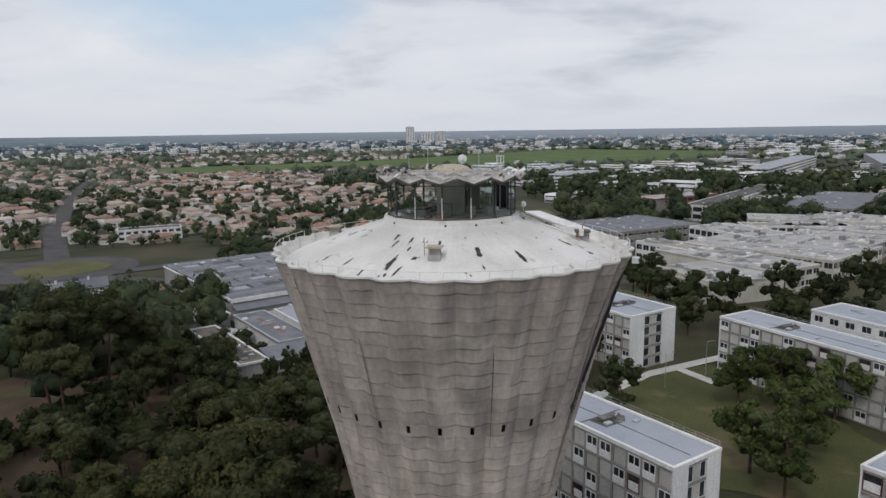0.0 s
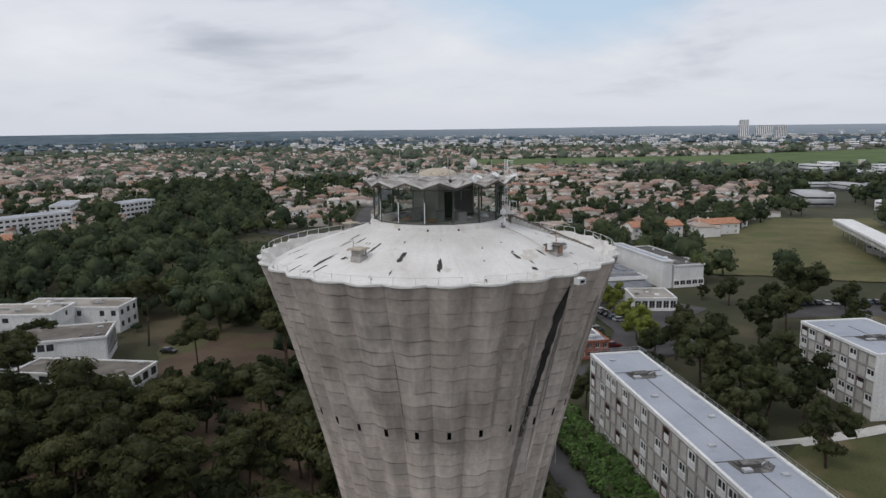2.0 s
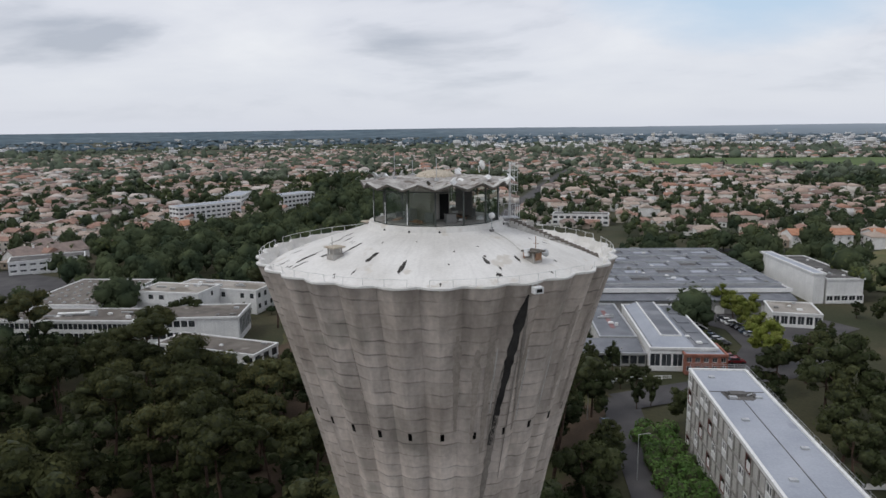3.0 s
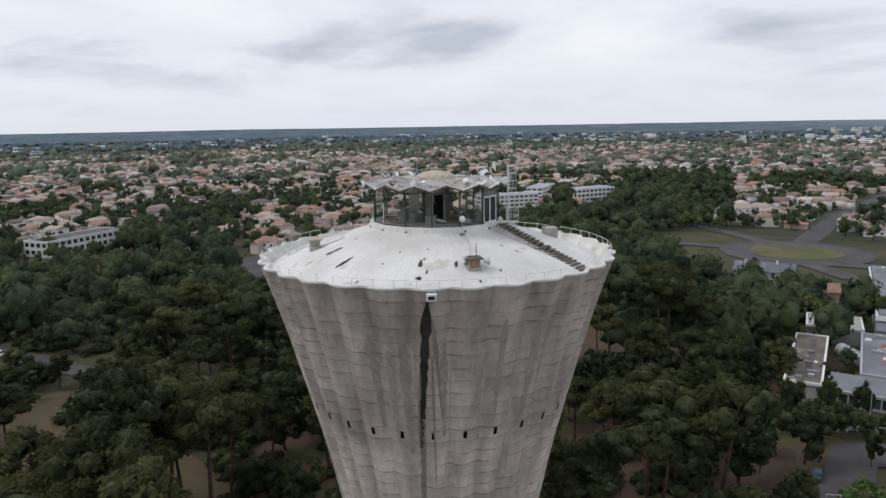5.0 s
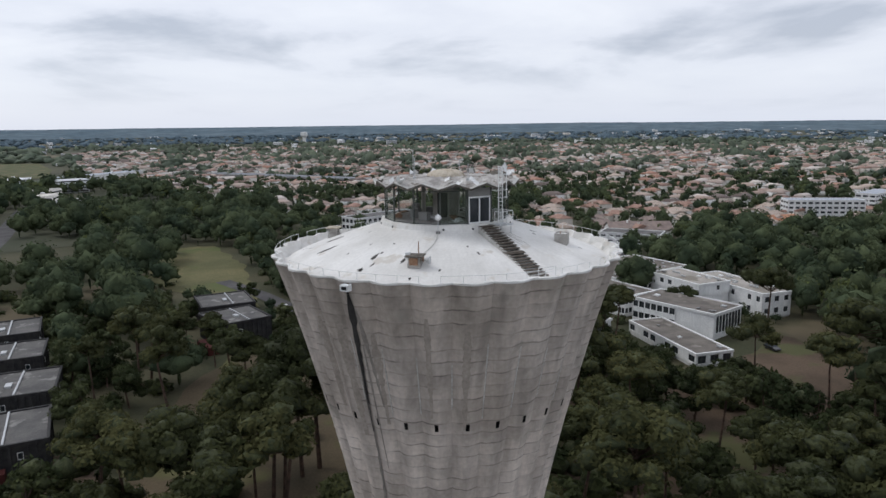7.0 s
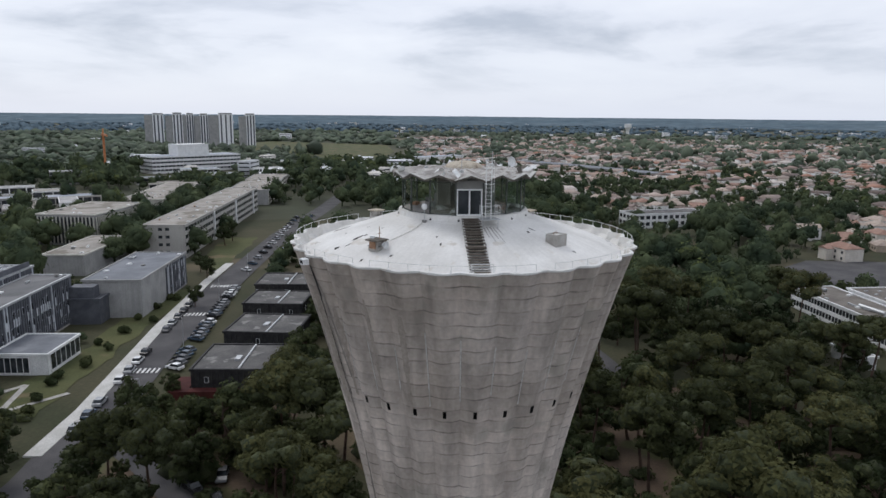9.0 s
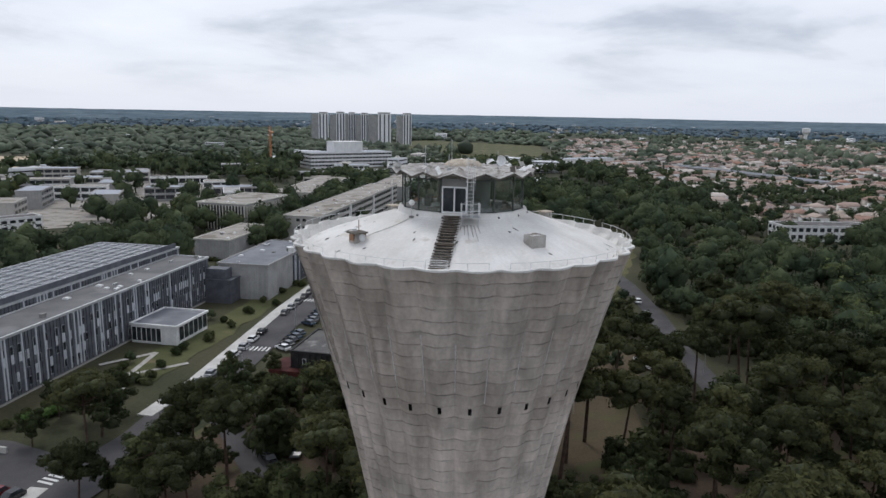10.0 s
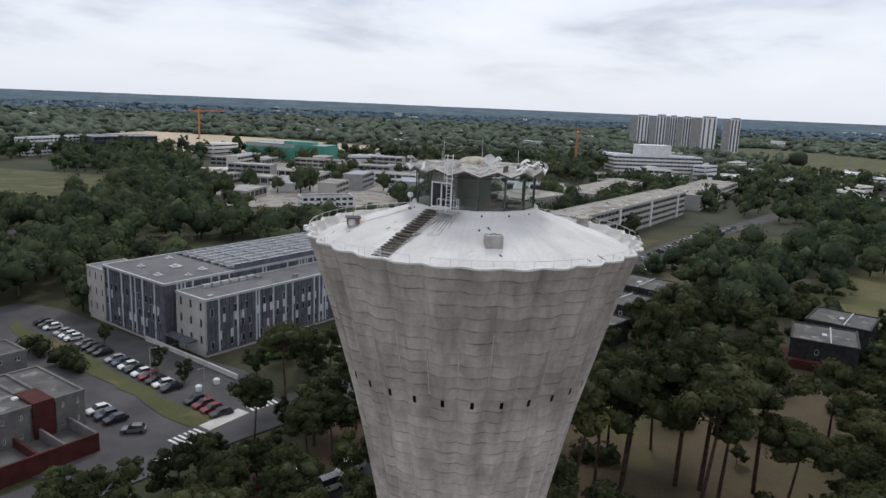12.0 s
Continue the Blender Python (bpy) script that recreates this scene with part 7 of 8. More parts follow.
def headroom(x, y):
    """The tree height that keeps the OPEN points in view from the camera's orbit."""
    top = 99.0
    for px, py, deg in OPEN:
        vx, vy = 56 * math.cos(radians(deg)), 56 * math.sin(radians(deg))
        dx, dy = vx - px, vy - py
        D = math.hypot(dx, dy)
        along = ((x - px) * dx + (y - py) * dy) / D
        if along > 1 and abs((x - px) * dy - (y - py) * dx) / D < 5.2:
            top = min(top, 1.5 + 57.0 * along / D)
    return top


def try_tree(kind, x, y, s, gap, polys=FREE):
    if math.hypot(x, y) < 13 or not free(x, y, polys):
        return
    tall = (20.0 if kind == "pine" else 14.0) * s
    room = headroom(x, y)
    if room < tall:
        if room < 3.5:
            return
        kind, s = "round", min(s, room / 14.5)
    for q in near:
        if (q[1] - x) ** 2 + (q[2] - y) ** 2 < (gap * (s + q[3]) / 2) ** 2:
            return
    near.append((kind, x, y, s))


for row in (("pine", -53.1, -25.3, 1.32), ("pine", -50, -27.5, 1.25), ("pine", -39.3, -27.5, 1.12), ("pine", -41.5, -30, 1.05), ("pine", -85, -29, 0.86), ("pine", -80, -47, 0.88), ("pine", -54, -39, 0.85), ("pine", -44, -38, 0.82), ("pine", -37, -31, 0.86), ("pine", -90, -14, 0.85), ("pine", -61, -6, 0.82), ("pine", -57, -13, 0.8), ("pine", -70, -11, 0.84), ("pine", -51.7, -20, 1.05), ("pine", -57, 70, 0.9), ("pine", -28, -25, 1.15), ("pine", -45, -17, 1.1), ("pine", -61, -22, 1.15), ("pine", -24, -33, 1.05), ("pine", -68, -58, 1.0),
            ("pine", -26.8, -38.8, 1.08), ("pine", -23, -43, 1.0), ("pine", -129.4, 79.5, 0.95), ("fresh", 60, 82, 1.0), ("fresh", 67, 78, 1.05), ("fresh", 71, 84, 0.95), ("fresh", 76, 74, 1.0), ("fresh", 50, 53, 0.95),
            ("fresh", 58, 57, 1.05), ("fresh", 52, 45, 0.9), ("fresh", 64, 62, 1.0), ("round", 24, 92, 1.0), ("round", 31, 99, 0.9), ("round", 17, 88, 0.85), ("round", 2, 192, 0.4),
            ("round", 30, 194, 1.1), ("round", 34, 197, 1.0), ("round", 25, 115, 0.85), ("bright", -32, 175, 0.6), ("bright", -27, 170, 0.66), ("bright", -21, 161, 0.68), ("bright", -14, 148, 0.66), ("bright", -9, 137, 0.68), ("bright", -5, 131, 0.62), ("round", 3, 125, 1.0), ("round", 12, 120, 1.05), ("round", 11, 104, 1.0), ("round", 19, 107, 0.95), ("round", -0.5, 112, 0.8), ("pine", -120, 37, 0.86), ("pine", -154, 21, 0.84), ("pine", -114, 31, 0.8), ("pine", -101, 24, 0.8), ("pine", -162, 16, 0.82), ("round", -151, 63, 0.75), ("round", -98, -57, 0.85), ("pine", -103, -63, 0.66), ("slim", -36.6, 96.8, 0.68), ("slim", -38.6, 88.5, 0.66), ("slim", -39.5, 92.5, 0.6), ("slim", -33.2, 102.6, 0.66), ("slim", -36.0, 84.5, 0.58), ("slim", -20.6, 87.5, 0.5), ("slim", -19, 91, 0.5), ("slim", -27, 69, 0.75),
            ("round", 91, 124, 1.1), ("round", 80, 135, 1.2), ("round", 72, 150, 1.2), ("round", 62, 150, 1.15), ("round", 131, 158, 1.2), ("round", 115, 150, 1.1), ("round", 103, 152, 1.1),
            ("round", -118, -166, 0.6), ("round", -124, -176, 0.55), ("round", -166, -208, 0.7), ("round", -176, -214, 0.7), ("round", -90, -140, 0.5), ("round", 29, -101, 0.36), ("round", 23.6, -92, 0.36), ("round", 41, -121, 0.36),
            ("pine", 5, -75.5, 0.84), ("pine", 6, -46, 0.72), ("round", -27, -58, 0.9), ("round", -36, -63, 0.72), ("pine", -7.5, -54, 0.80), ("round", 3, -57, 0.85), ("pine", -22, -46, 0.72), 
            ("pine", 13, -59, 0.62), ("round", 19, -40, 0.75), ("round", 33, -41, 0.8), ("round", 40, -39, 0.8), ("round", -44, -60, 0.7),
            ("round", 1.5, -99, 0.5), ("round", -140, -84, 0.6), ("round", -160, -74, 0.7)):
    near.append(row)
# the pine wood: west, north-west and south-west of the tower
for _ in range(3200):
    a = radians(rt.uniform(100, 250))
    r = 16 + 128 * rt.random() ** 0.8
    x, y = r * math.cos(a), r * math.sin(a)
    if inside(x, y, LAWN[0]):
        if rt.random() < 0.02:
            try_tree("pine", x, y, rt.uniform(0.95, 1.25), 11.0)
        continue
    kind = "pine" if rt.random() < 0.6 else "round"
    try_tree(kind, x, y, rt.uniform(0.66, 1.12) if kind == "pine" else rt.uniform(0.65, 1.1), 9.4)
# between tower and road, and round the residences
for _ in range(500):
    x, y = rt.uniform(-70, 30), rt.uniform(-95, -18)
    if not inside(x, y, LAWN[0]):
        try_tree("pine" if rt.random() < 0.65 else "round", x, y, rt.uniform(0.6, 0.98), 8.0)
for _ in range(260):
    x, y = rt.uniform(-10, 130), rt.uniform(60, 200)
    try_tree("round", x, y, rt.uniform(0.6, 1.05), 11.0)
for _ in range(160):
    x, y = rt.uniform(30, 110), rt.uniform(-150, -40)
    try_tree("round", x, y, rt.uniform(0.6, 1.0), 10.0)
near = near[:360]
for i, (kind, x, y, s) in enumerate(near):
    plant(kind, x, y, s, (i * 2.399) % 6.283, 0.92 + 0.2 * ((i * 0.618) % 1))

# clipped hedges and shrubs: clumps of leaves
def shrub_row(name, pts, r, label, material="hedge"):
    rg = np.random.default_rng(len(pts) * 7 + int(r * 10))
    pieces = []
    for x, y in pts:
        for k in range(3):
            c = (x + rg.uniform(-r, r) * 0.6, y + rg.uniform(-r, r) * 0.6, r * rg.uniform(0.6, 1.1))
            pieces.append((*blob(rg, c, r * 0.75, 0.9, ICO1, 0.4), 1))
            pieces.append((*cards(rg, c, r * 0.85, 0.9, 90, 0.45), 0))
    v, t, m = gather(pieces)
    ob = new(name, arrays_to_mesh(name, v, t, [material, "core_leaf"], m))
    tagged(ob, label, "hedge", "", "stuff")


shrub_row("hedge", [(-14 + 0.62 * i, 76 - 0.84 * i) for i in range(0, 34, 2)] + [(-11 + 0.62 * i, 78 - 0.84 * i) for i in range(0, 34, 2)], 2.0, "bright green shrubs along the residence")
shrub_row("shrubs", [(-20 - 5 * i + 3 * math.sin(i * 3), -109 - 3.1 * i + 2 * math.cos(i * 5)) for i in range(16)] + [(10 - 4 * i, -101 - 2.2 * i) for i in range(8)], 1.1, "low green shrubs on the laboratory lawn", "leaf")

shrub_row("shrubs", [(53.5, -116), (55.5, -119), (44.5, -103), (46, -106), (48, -109)], 2.4, "dark rounded shrubs beside the car park", "leaf")
shrub_row("shrubs", [(-2 + 1.6 * i, -101 - 0.3 * (i % 3)) for i in range(7)], 1.0, "bright green shrubs beside the laboratory end wall")

# ---- woods, gardens and far trees as one mass each ----
def small_tree(seed, n, card, size):
    """A rounded crown: one large clump in the middle, smaller ones round it, on a stub of trunk."""
    rg = np.random.default_rng(seed)
    pieces = []
    for i in range(n):
        a = 6.28 * i / max(1, n - 1) + rg.uniform(-0.4, 0.4)
        q = rg.uniform(1.3, 2.3)
        c, r = ((0, 0, 5.2), rg.uniform(2.7, 3.3)) if i == 0 else ((q * math.cos(a), q * math.sin(a), rg.uniform(2.6, 5.4)), rg.uniform(1.6, 2.5))
        pieces.append((*blob(rg, c, r * 0.74, 0.88, ICO1, 0.4), 1))
        if card:
            pieces.append((*cards(rg, c, r, 0.88, int(card * (1.7 if i == 0 else 1)), size), 0))
    pieces.append((*blob(rg, (0, 0, 1.2), 0.3, 4.0, ICO1, 0.1), 1))
    return gather(pieces)


MID = [small_tree(300 + i, 4, 17, 1.1) for i in range(6)] + [small_tree(330 + i, 6, 32, 0.8) for i in range(6)] + [small_tree(360 + i, 3, 7, 1.7) for i in range(6)] + [small_tree(380 + i, 9, 30, 0.62) for i in range(6)]
FAR = [(lambda c: (c[0], c[1], np.zeros(len(c[1]), int)))(blob(np.random.default_rng(400 + i), (0, 0, 4.0), 4.6, 0.85, ICO1, 0.7)) for i in range(6)]
FAR2 = []
for i in range(6):
    rg_ = np.random.default_rng(450 + i)
    FAR2.append(gather([(*blob(rg_, (rg_.uniform(-2.4, 2.4), rg_.uniform(-2.4, 2.4), rg_.uniform(2.5, 5.5)), rg_.uniform(1.8, 3.2), 0.95, ICO1, 0.6), 0) for k in range(3)] + [(*cards(rg_, (0, 0, 4.2), 3.6, 0.9, 10, 1.9), 0)]))


def stuff(name, kinds, places, mats, label, category):
    v, t, m = spread(kinds, places)
    return tagged(new(name, arrays_to_mesh(name, v, t, mats, m)), label, category, "", "stuff")


def polar(x, y):
    return math.hypot(x, y), math.degrees(math.atan2(y, x)) % 360


YARD = [(-4, -352), (-84, -345), (-180, -310), (-260, -400), (-240, -600), (-130, -690), (30, -690), (24, -600), (8, -470)]
BIGFREE = FREE + [[(60, -350), (130, -325), (190, -420), (150, -540), (60, -480)], [(-480, 1080), (-380, 880), (-60, 960), (300, 1080), (690, 1380), (680, 1480), (320, 1800), (-130, 1280)], [(-600, -500), (-690, -440), (-860, -560), (-1040, -700), (-1020, -990), (-760, -900)], [(-580, -420), (-610, -360), (-770, -395), (-780, -440), (-640, -475)],
                  [(90, -720), (130, -960), (60, -1100), (-90, -990), (-240, -830), (-190, -700), (-20, -694)], *path_band([(-180, 262), (-236, 360), (-330, 560), (-480, 900)], 16)]


# woods that stand in or before the town, and open ground round the roundabout
WOODS = [[(100, -385), (62, -250), (-20, -236), (-88, -240), (-112, -290), (-100, -330), (-35, -312), (6, -350), (60, -410)], [(-185, 120), (-190, 235), (-262, 290), (-420, 462), (-485, 520), (-540, 430), (-345, 275), (-300, 240), (-325, 190), (-250, 125)],
         [(-120, 640), (95, 720), (115, 900), (-140, 860)], [(-330, -30), (-340, 20), (-390, 30), (-400, -20)]]
CLEAR = [[(-290, -440), (-480, -405), (-530, -520), (-370, -545)], [(-4, -300), (-14, -262), (-40, -256), (-70, -272), (-96, -340), (-92, -372), (-24, -352)], [(-235, 195), (-128, 168), (-92, 190), (-110, 300), (-225, 292)], [(-232, 5), (-275, 18), (-292, 62), (-242, 74), (-205, 40)]]
EDGE_A = [88, 100, 107, 115, 123, 128, 140, 147, 151, 155, 158, 161, 166, 172, 176, 181, 184, 190, 194, 198, 201, 204, 207, 210, 212]
EDGE_R = [330, 312, 310, 338, 350, 372, 400, 400, 375, 330, 300, 286, 268, 262, 285, 285, 330, 335, 330, 400, 455, 540, 600, 720, 900]


def suburb(x, y):
    """How densely houses stand at a place: 0 none, 1 full."""
    r, a = polar(x, y)
    if not 88 < a < 212 or r < float(np.interp(a, EDGE_A, EDGE_R)) or any(inside(x, y, w) for w in WOODS):
        return 0.0
    n = noise.noise(Vector((x * 0.009, y * 0.009, 3.1)))
    return 0.74 if n > -0.20 else 0.34


# houses
def house(seed):
    rg = random.Random(seed)
    w, d, h = rg.uniform(8, 12.5), rg.uniform(7, 9), rg.uniform(3.0, 3.7) if seed % 3 else 5.8
    rise, o = d * rg.uniform(0.17, 0.24), 0.3
    wall, roof_ = MB(), MB()
    wall.box(-w / 2, -d / 2, 0, w / 2, d / 2, h)
    if seed % 2:
        wall.v += [(-w / 2, -d / 2, h), (-w / 2, d / 2, h), (-w / 2, 0, h + rise * 0.95), (w / 2, -d / 2, h), (w / 2, d / 2, h), (w / 2, 0, h + rise * 0.95)]
        k = len(wall.v) - 6
        wall.f += [(k + 1, k, k + 2), (k + 3, k + 4, k + 5)]
        wall.m += [0, 0]
        inset = -o
    else:
        inset = w * 0.22
    e = [(-w / 2 - o, -d / 2 - o, h - 0.1), (w / 2 + o, -d / 2 - o, h - 0.1), (w / 2 + o, d / 2 + o, h - 0.1), (-w / 2 - o, d / 2 + o, h - 0.1), (-w / 2 + inset, 0, h + rise), (w / 2 - inset, 0, h + rise)]
    roof_.v = e + [(x, y, z - 0.15) for x, y, z in e[:4]]
    roof_.f = [(0, 1, 5, 4), (1, 2, 5), (2, 3, 4, 5), (3, 0, 4), (9, 8, 7, 6), (0, 6, 7, 1), (1, 7, 8, 2), (2, 8, 9, 3), (3, 9, 6, 0)]
    roof_.m = [0] * 9
    if seed % 3 != 2:
        # a lower wing across the front
        x0, x1, y1, e_, rr = -w / 2 + 0.3, -w / 2 + 0.3 + w * 0.42, -d / 2 - rg.uniform(3.0, 5.0), h * 0.82, rise * 0.72
        xm = (x0 + x1) / 2
        wall.box(x0, y1, 0, x1, -d / 2 + 0.2, e_)
        k = len(roof_.v)
        roof_.v += [(x0 - o, y1 - o, e_), (x1 + o, y1 - o, e_), (xm, y1 - o, e_ + rr), (x0 - o, 0, e_), (x1 + o, 0, e_), (xm, 0, e_ + rr)]
        roof_.f += [(k + 1, k + 4, k + 5, k + 2), (k + 3, k, k + 2, k + 5), (k, k + 1, k + 2), (k, k + 3, k + 4, k + 1), (4, k + 3, k + 4)]
        roof_.m += [0] * 5
    op = MB()
    for side in (-1, 1):
        for i in range(3):
            x = -w / 2 + w * (i + 0.5) / 3
            y = side * (d / 2 + 0.03)
            for z in ([0.9] if h < 4 else [0.9, 3.4]):
                op.box(x - 0.55, min(y, y - side * 0.1), z, x + 0.55, max(y, y - side * 0.1), z + 1.2)
    chim = MB().box(w * 0.2, -0.4, h + rise * 0.4, w * 0.2 + 0.6, 0.3, h + rise + 0.7)
    return wall, roof_, op, chim


def tri_of(mb, m):
    t = []
    for f in mb.f:
        for i in range(1, len(f) - 1):
            t.append((f[0], f[i], f[i + 1]))
    return np.array(mb.v, float), np.array(t), m


HOUSE = [house(i) for i in range(10)]

HSTUFF = [gather([tri_of(w, 0), tri_of(r, 1)]) for w, r, o, c in HOUSE]
WALLC = [("pale_render", (0.56, 0.52, 0.46), (0.63, 0.59, 0.53)), ("white_render_house", (0.68, 0.67, 0.65), (0.76, 0.755, 0.74)), ("ochre_render", (0.40, 0.33, 0.26), (0.46, 0.38, 0.31))]
ROOFC = [("red_clay_tiles", (0.25, 0.15, 0.115), (0.33, 0.215, 0.17)), ("pale_clay_tiles", (0.33, 0.265, 0.22), (0.41, 0.34, 0.29)), ("brown_tiles", (0.19, 0.15, 0.135), (0.26, 0.205, 0.18))]
for i, (n_, a, b) in enumerate(WALLC):
    M["hw%d" % i] = mat(n_, a, b, 0.9, 0.3, 4, streak=0.05)
for i, (n_, a, b) in enumerate(ROOFC):
    M["hr%d" % i] = mat(n_, a, b, 0.9, 0.4, 6, 0.1)
HMESH = [[(w.data("wall", ["hw%d" % ((i + j) % 3)]), r.data("roof", ["hr%d" % ((i * 2 + j) % 3)]), o.data("windows", ["glass"]), c.data("chimney", ["hw0"])) for j in range(2)] for i, (w, r, o, c) in enumerate(HOUSE)]
M["tile_orange"] = mat("orange_tiles", (0.36, 0.17, 0.10), (0.45, 0.235, 0.15), 0.9, 0.4, 6, 0.1)
HLAB = ["low house with a red clay tiled roof", "low house with a pale clay tiled roof", "low house with a brown tiled roof"]
rh = random.Random(21)
houses, cells = [], set()
step = 16.5
for gx in range(-102, 50):
    for gy in range(-55, 113):
        x, y = gx * step + rh.uniform(-4, 4), gy * step + rh.uniform(-4, 4)
        r, a = polar(x, y)
        if r > 1650 or suburb(x, y) * (1.0 if r < 1200 else 0.75) < rh.random() + 0.03 or not free(x, y, BIGFREE + CLEAR):
            continue
        houses.append((x, y, r, radians(30 + 90 * rh.randint(0, 1) + rh.uniform(-12, 12))))
houses.sort(key=lambda q: q[2])
for i, (x, y, r, a) in enumerate(houses[:150]):
    k, j = i % 10, (i // 10) % 2
    w, ro, o, c = HMESH[k][j]
    hs = thing("house", HLAB[(k * 2 + j) % 3], "house", x, y, 0, math.degrees(a), "suburban houses")
    part("wall", w, [], hs)
    part("roof", ro, [], hs)
    part("window", o, [], hs, kind="stuff")
    part("chimney", c, [], hs)
    cells.add((round(x / 8), round(y / 8)))
rest = [(i % 10, x, y, 0, a, rh.uniform(0.85, 1.2), 1.0) for i, (x, y, r, a) in enumerate(houses[150:])]
stuff("suburb_houses", HSTUFF, rest, ["walls", "tiles"], "many low suburban houses with clay tiled roofs", "houses")

def gabled(P0, P1, W_, h, rise, wall, roof_, label, name="house"):
    """A long house with a gable roof on the line P0 to P1, W_ deep to its left."""
    L_, rz = frame_of(P0, P1)
    b = thing(name, label, "house", P0[0], P0[1], 0, rz)
    wl = MB().box(0, 0, 0, L_, W_, h)
    for x in (0, L_):
        wl.face([(x, 0, h), (x, W_, h), (x, W_ / 2, h + rise * 0.96)][::1 if x else -1])
    part("wall", wl, wall, b)
    o = 0.5
    ro = MB()
    ro.v = [(-o, -o, h - 0.15), (L_ + o, -o, h - 0.15), (L_ + o, W_ / 2, h + rise), (-o, W_ / 2, h + rise), (-o, W_ + o, h - 0.15), (L_ + o, W_ + o, h - 0.15)]
    ro.v += [(x, y, z + 0.22) for x, y, z in ro.v]
    ro.f = [(6, 7, 8, 9), (9, 8, 11, 10), (1, 0, 3, 2), (2, 3, 4, 5), (0, 1, 7, 6), (5, 4, 10, 11), (1, 2, 8, 7), (2, 5, 11, 8), (3, 0, 6, 9), (4, 3, 9, 10)]
    ro.m = [0] * 10
    part("roof", ro, roof_, b)
    n = max(2, int(L_ / 4))
    for z in ([1.0] if h < 4.5 else [1.0, 3.8]):
        for i in range(n):
            part("window", window_data(1.3, 1.3, "white_metal", 1), [], b, m=pose((i + 0.5) * L_ / n - 0.65, -0.06, z))
    cx = L_ * 0.3
    part("chimney", MB().box(cx, W_ * 0.4, h + rise * 0.4, cx + 0.7, W_ * 0.4 + 0.7, h + rise + 0.9), wall, b)
    houses.append((P0[0] / 2 + P1[0] / 2, P0[1] / 2 + P1[1] / 2, 0, 0))


gabled((-290, 66), (-292, 97), 14, 4.6, 3.4, "hw1", "hr2", "large white house with a long brown tiled roof")
gabled((-330, 150), (-338, 178), 10, 3.2, 2.2, "hw1", "tile_orange", "low white house with a bright orange tiled roof")
gabled((-272, 118), (-276, 134), 9, 3.4, 2.0, "hw2", "hr0", "low ochre house with a red tiled roof")
gabled((-44, 309), (-22, 327), 11, 6.2, 2.2, "hw1", "tile_orange", "long white house with an orange tiled roof")
gabled((-14, 333), (4, 348), 11, 6.0, 2.2, "hw1", "tile_orange", "long white house with an orange tiled roof")
gabled((-134, 172), (-126, 178), 8, 5.0, 2.6, "hw1", "metal_roof", "white house with a grey slate roof")
gabled((-126, 179), (-119, 184), 8, 5.0, 2.6, "hw1", "metal_roof", "white house with a grey slate roof")
gabled((-104, 171), (-97, 179), 8, 3.6, 2.0, "hw2", "hr0", "small ochre house with a red tiled roof")

# garden and street trees among the houses; woods elsewhere
taken = {}
for x, y, r, a in houses:
    taken.setdefault((int(x // 12), int(y // 12)), []).append((x, y))


def near_house(x, y, d):
    cx, cy = int(x // 12), int(y // 12)
    return any((x - q[0]) ** 2 + (y - q[1]) ** 2 < d * d for i in (-1, 0, 1) for j in (-1, 0, 1) for q in taken.get((cx + i, cy + j), ()))


mids, fars, outer = [], [], []
rm = random.Random(5)
NEARXY = {}
for q in near:
    NEARXY.setdefault((int(q[1] // 10), int(q[2] // 10)), 1)
spaced = {}


def crowded(x, y, d):
    """Whether another crown stands within d; if not, the place is taken."""
    cx, cy = int(x // 10), int(y // 10)
    if any((x - q[0]) ** 2 + (y - q[1]) ** 2 < d * d for i in (-1, 0, 1) for j in (-1, 0, 1) for q in spaced.get((cx + i, cy + j), ())):
        return True
    spaced.setdefault((cx, cy), []).append((x, y))
    return False


for _ in range(26000):
    a = rm.uniform(52, 304)
    r = math.sqrt(rm.uniform(105 ** 2, 700 ** 2))
    x, y = r * math.cos(radians(a)), r * math.sin(radians(a))
    if (int(x // 10), int(y // 10)) in NEARXY or not free(x, y, BIGFREE + CLEAR) or near_house(x, y, 6.5):
        continue
    if x > 60 and 150 < y < 330 and rm.random() < 0.9 or -30 < x < 150 and 50 < y < 215:
        continue
    s = suburb(x, y)
    wood = any(inside(x, y, w) for w in WOODS) or s == 0 and 100 < a < 208 and r < 480
    n = noise.noise(Vector((x * 0.011, y * 0.011, 7.7)))
    if not wood and inside(x, y, YARD) and rm.random() < 0.93:
        continue
    if not wood and s == 0 and (n < -0.22 or rm.random() < 0.35):
        continue
    if s > 0 and rm.random() < (0.32 if n < 0.0 else 0.05):
        continue
    sc = (rm.uniform(0.8, 1.4) if rm.random() < 0.5 else rm.uniform(1.3, 2.0)) * (1.0 + 0.5 * n) if wood and a < 208 else (rm.uniform(0.5, 1.05) if s > 0.5 else rm.uniform(0.7, 1.45)) if s > 0 else rm.uniform(1.1, 2.1)
    if crowded(x, y, 2.4 + 3.2 * sc if s > 0 else 2.6 + 3.4 * sc):
        continue
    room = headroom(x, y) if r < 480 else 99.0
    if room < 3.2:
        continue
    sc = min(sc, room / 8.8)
    mids.append((rm.randint(0, 5) + (18 if sc > 1.15 and r < 420 else 6 if r < 215 else 0 if r < 450 else 12), x, y, 0, rm.uniform(0, 6.28), sc, rm.uniform(0.85, 1.3)))
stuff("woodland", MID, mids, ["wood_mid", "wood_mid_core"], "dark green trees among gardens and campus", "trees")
tries = 0
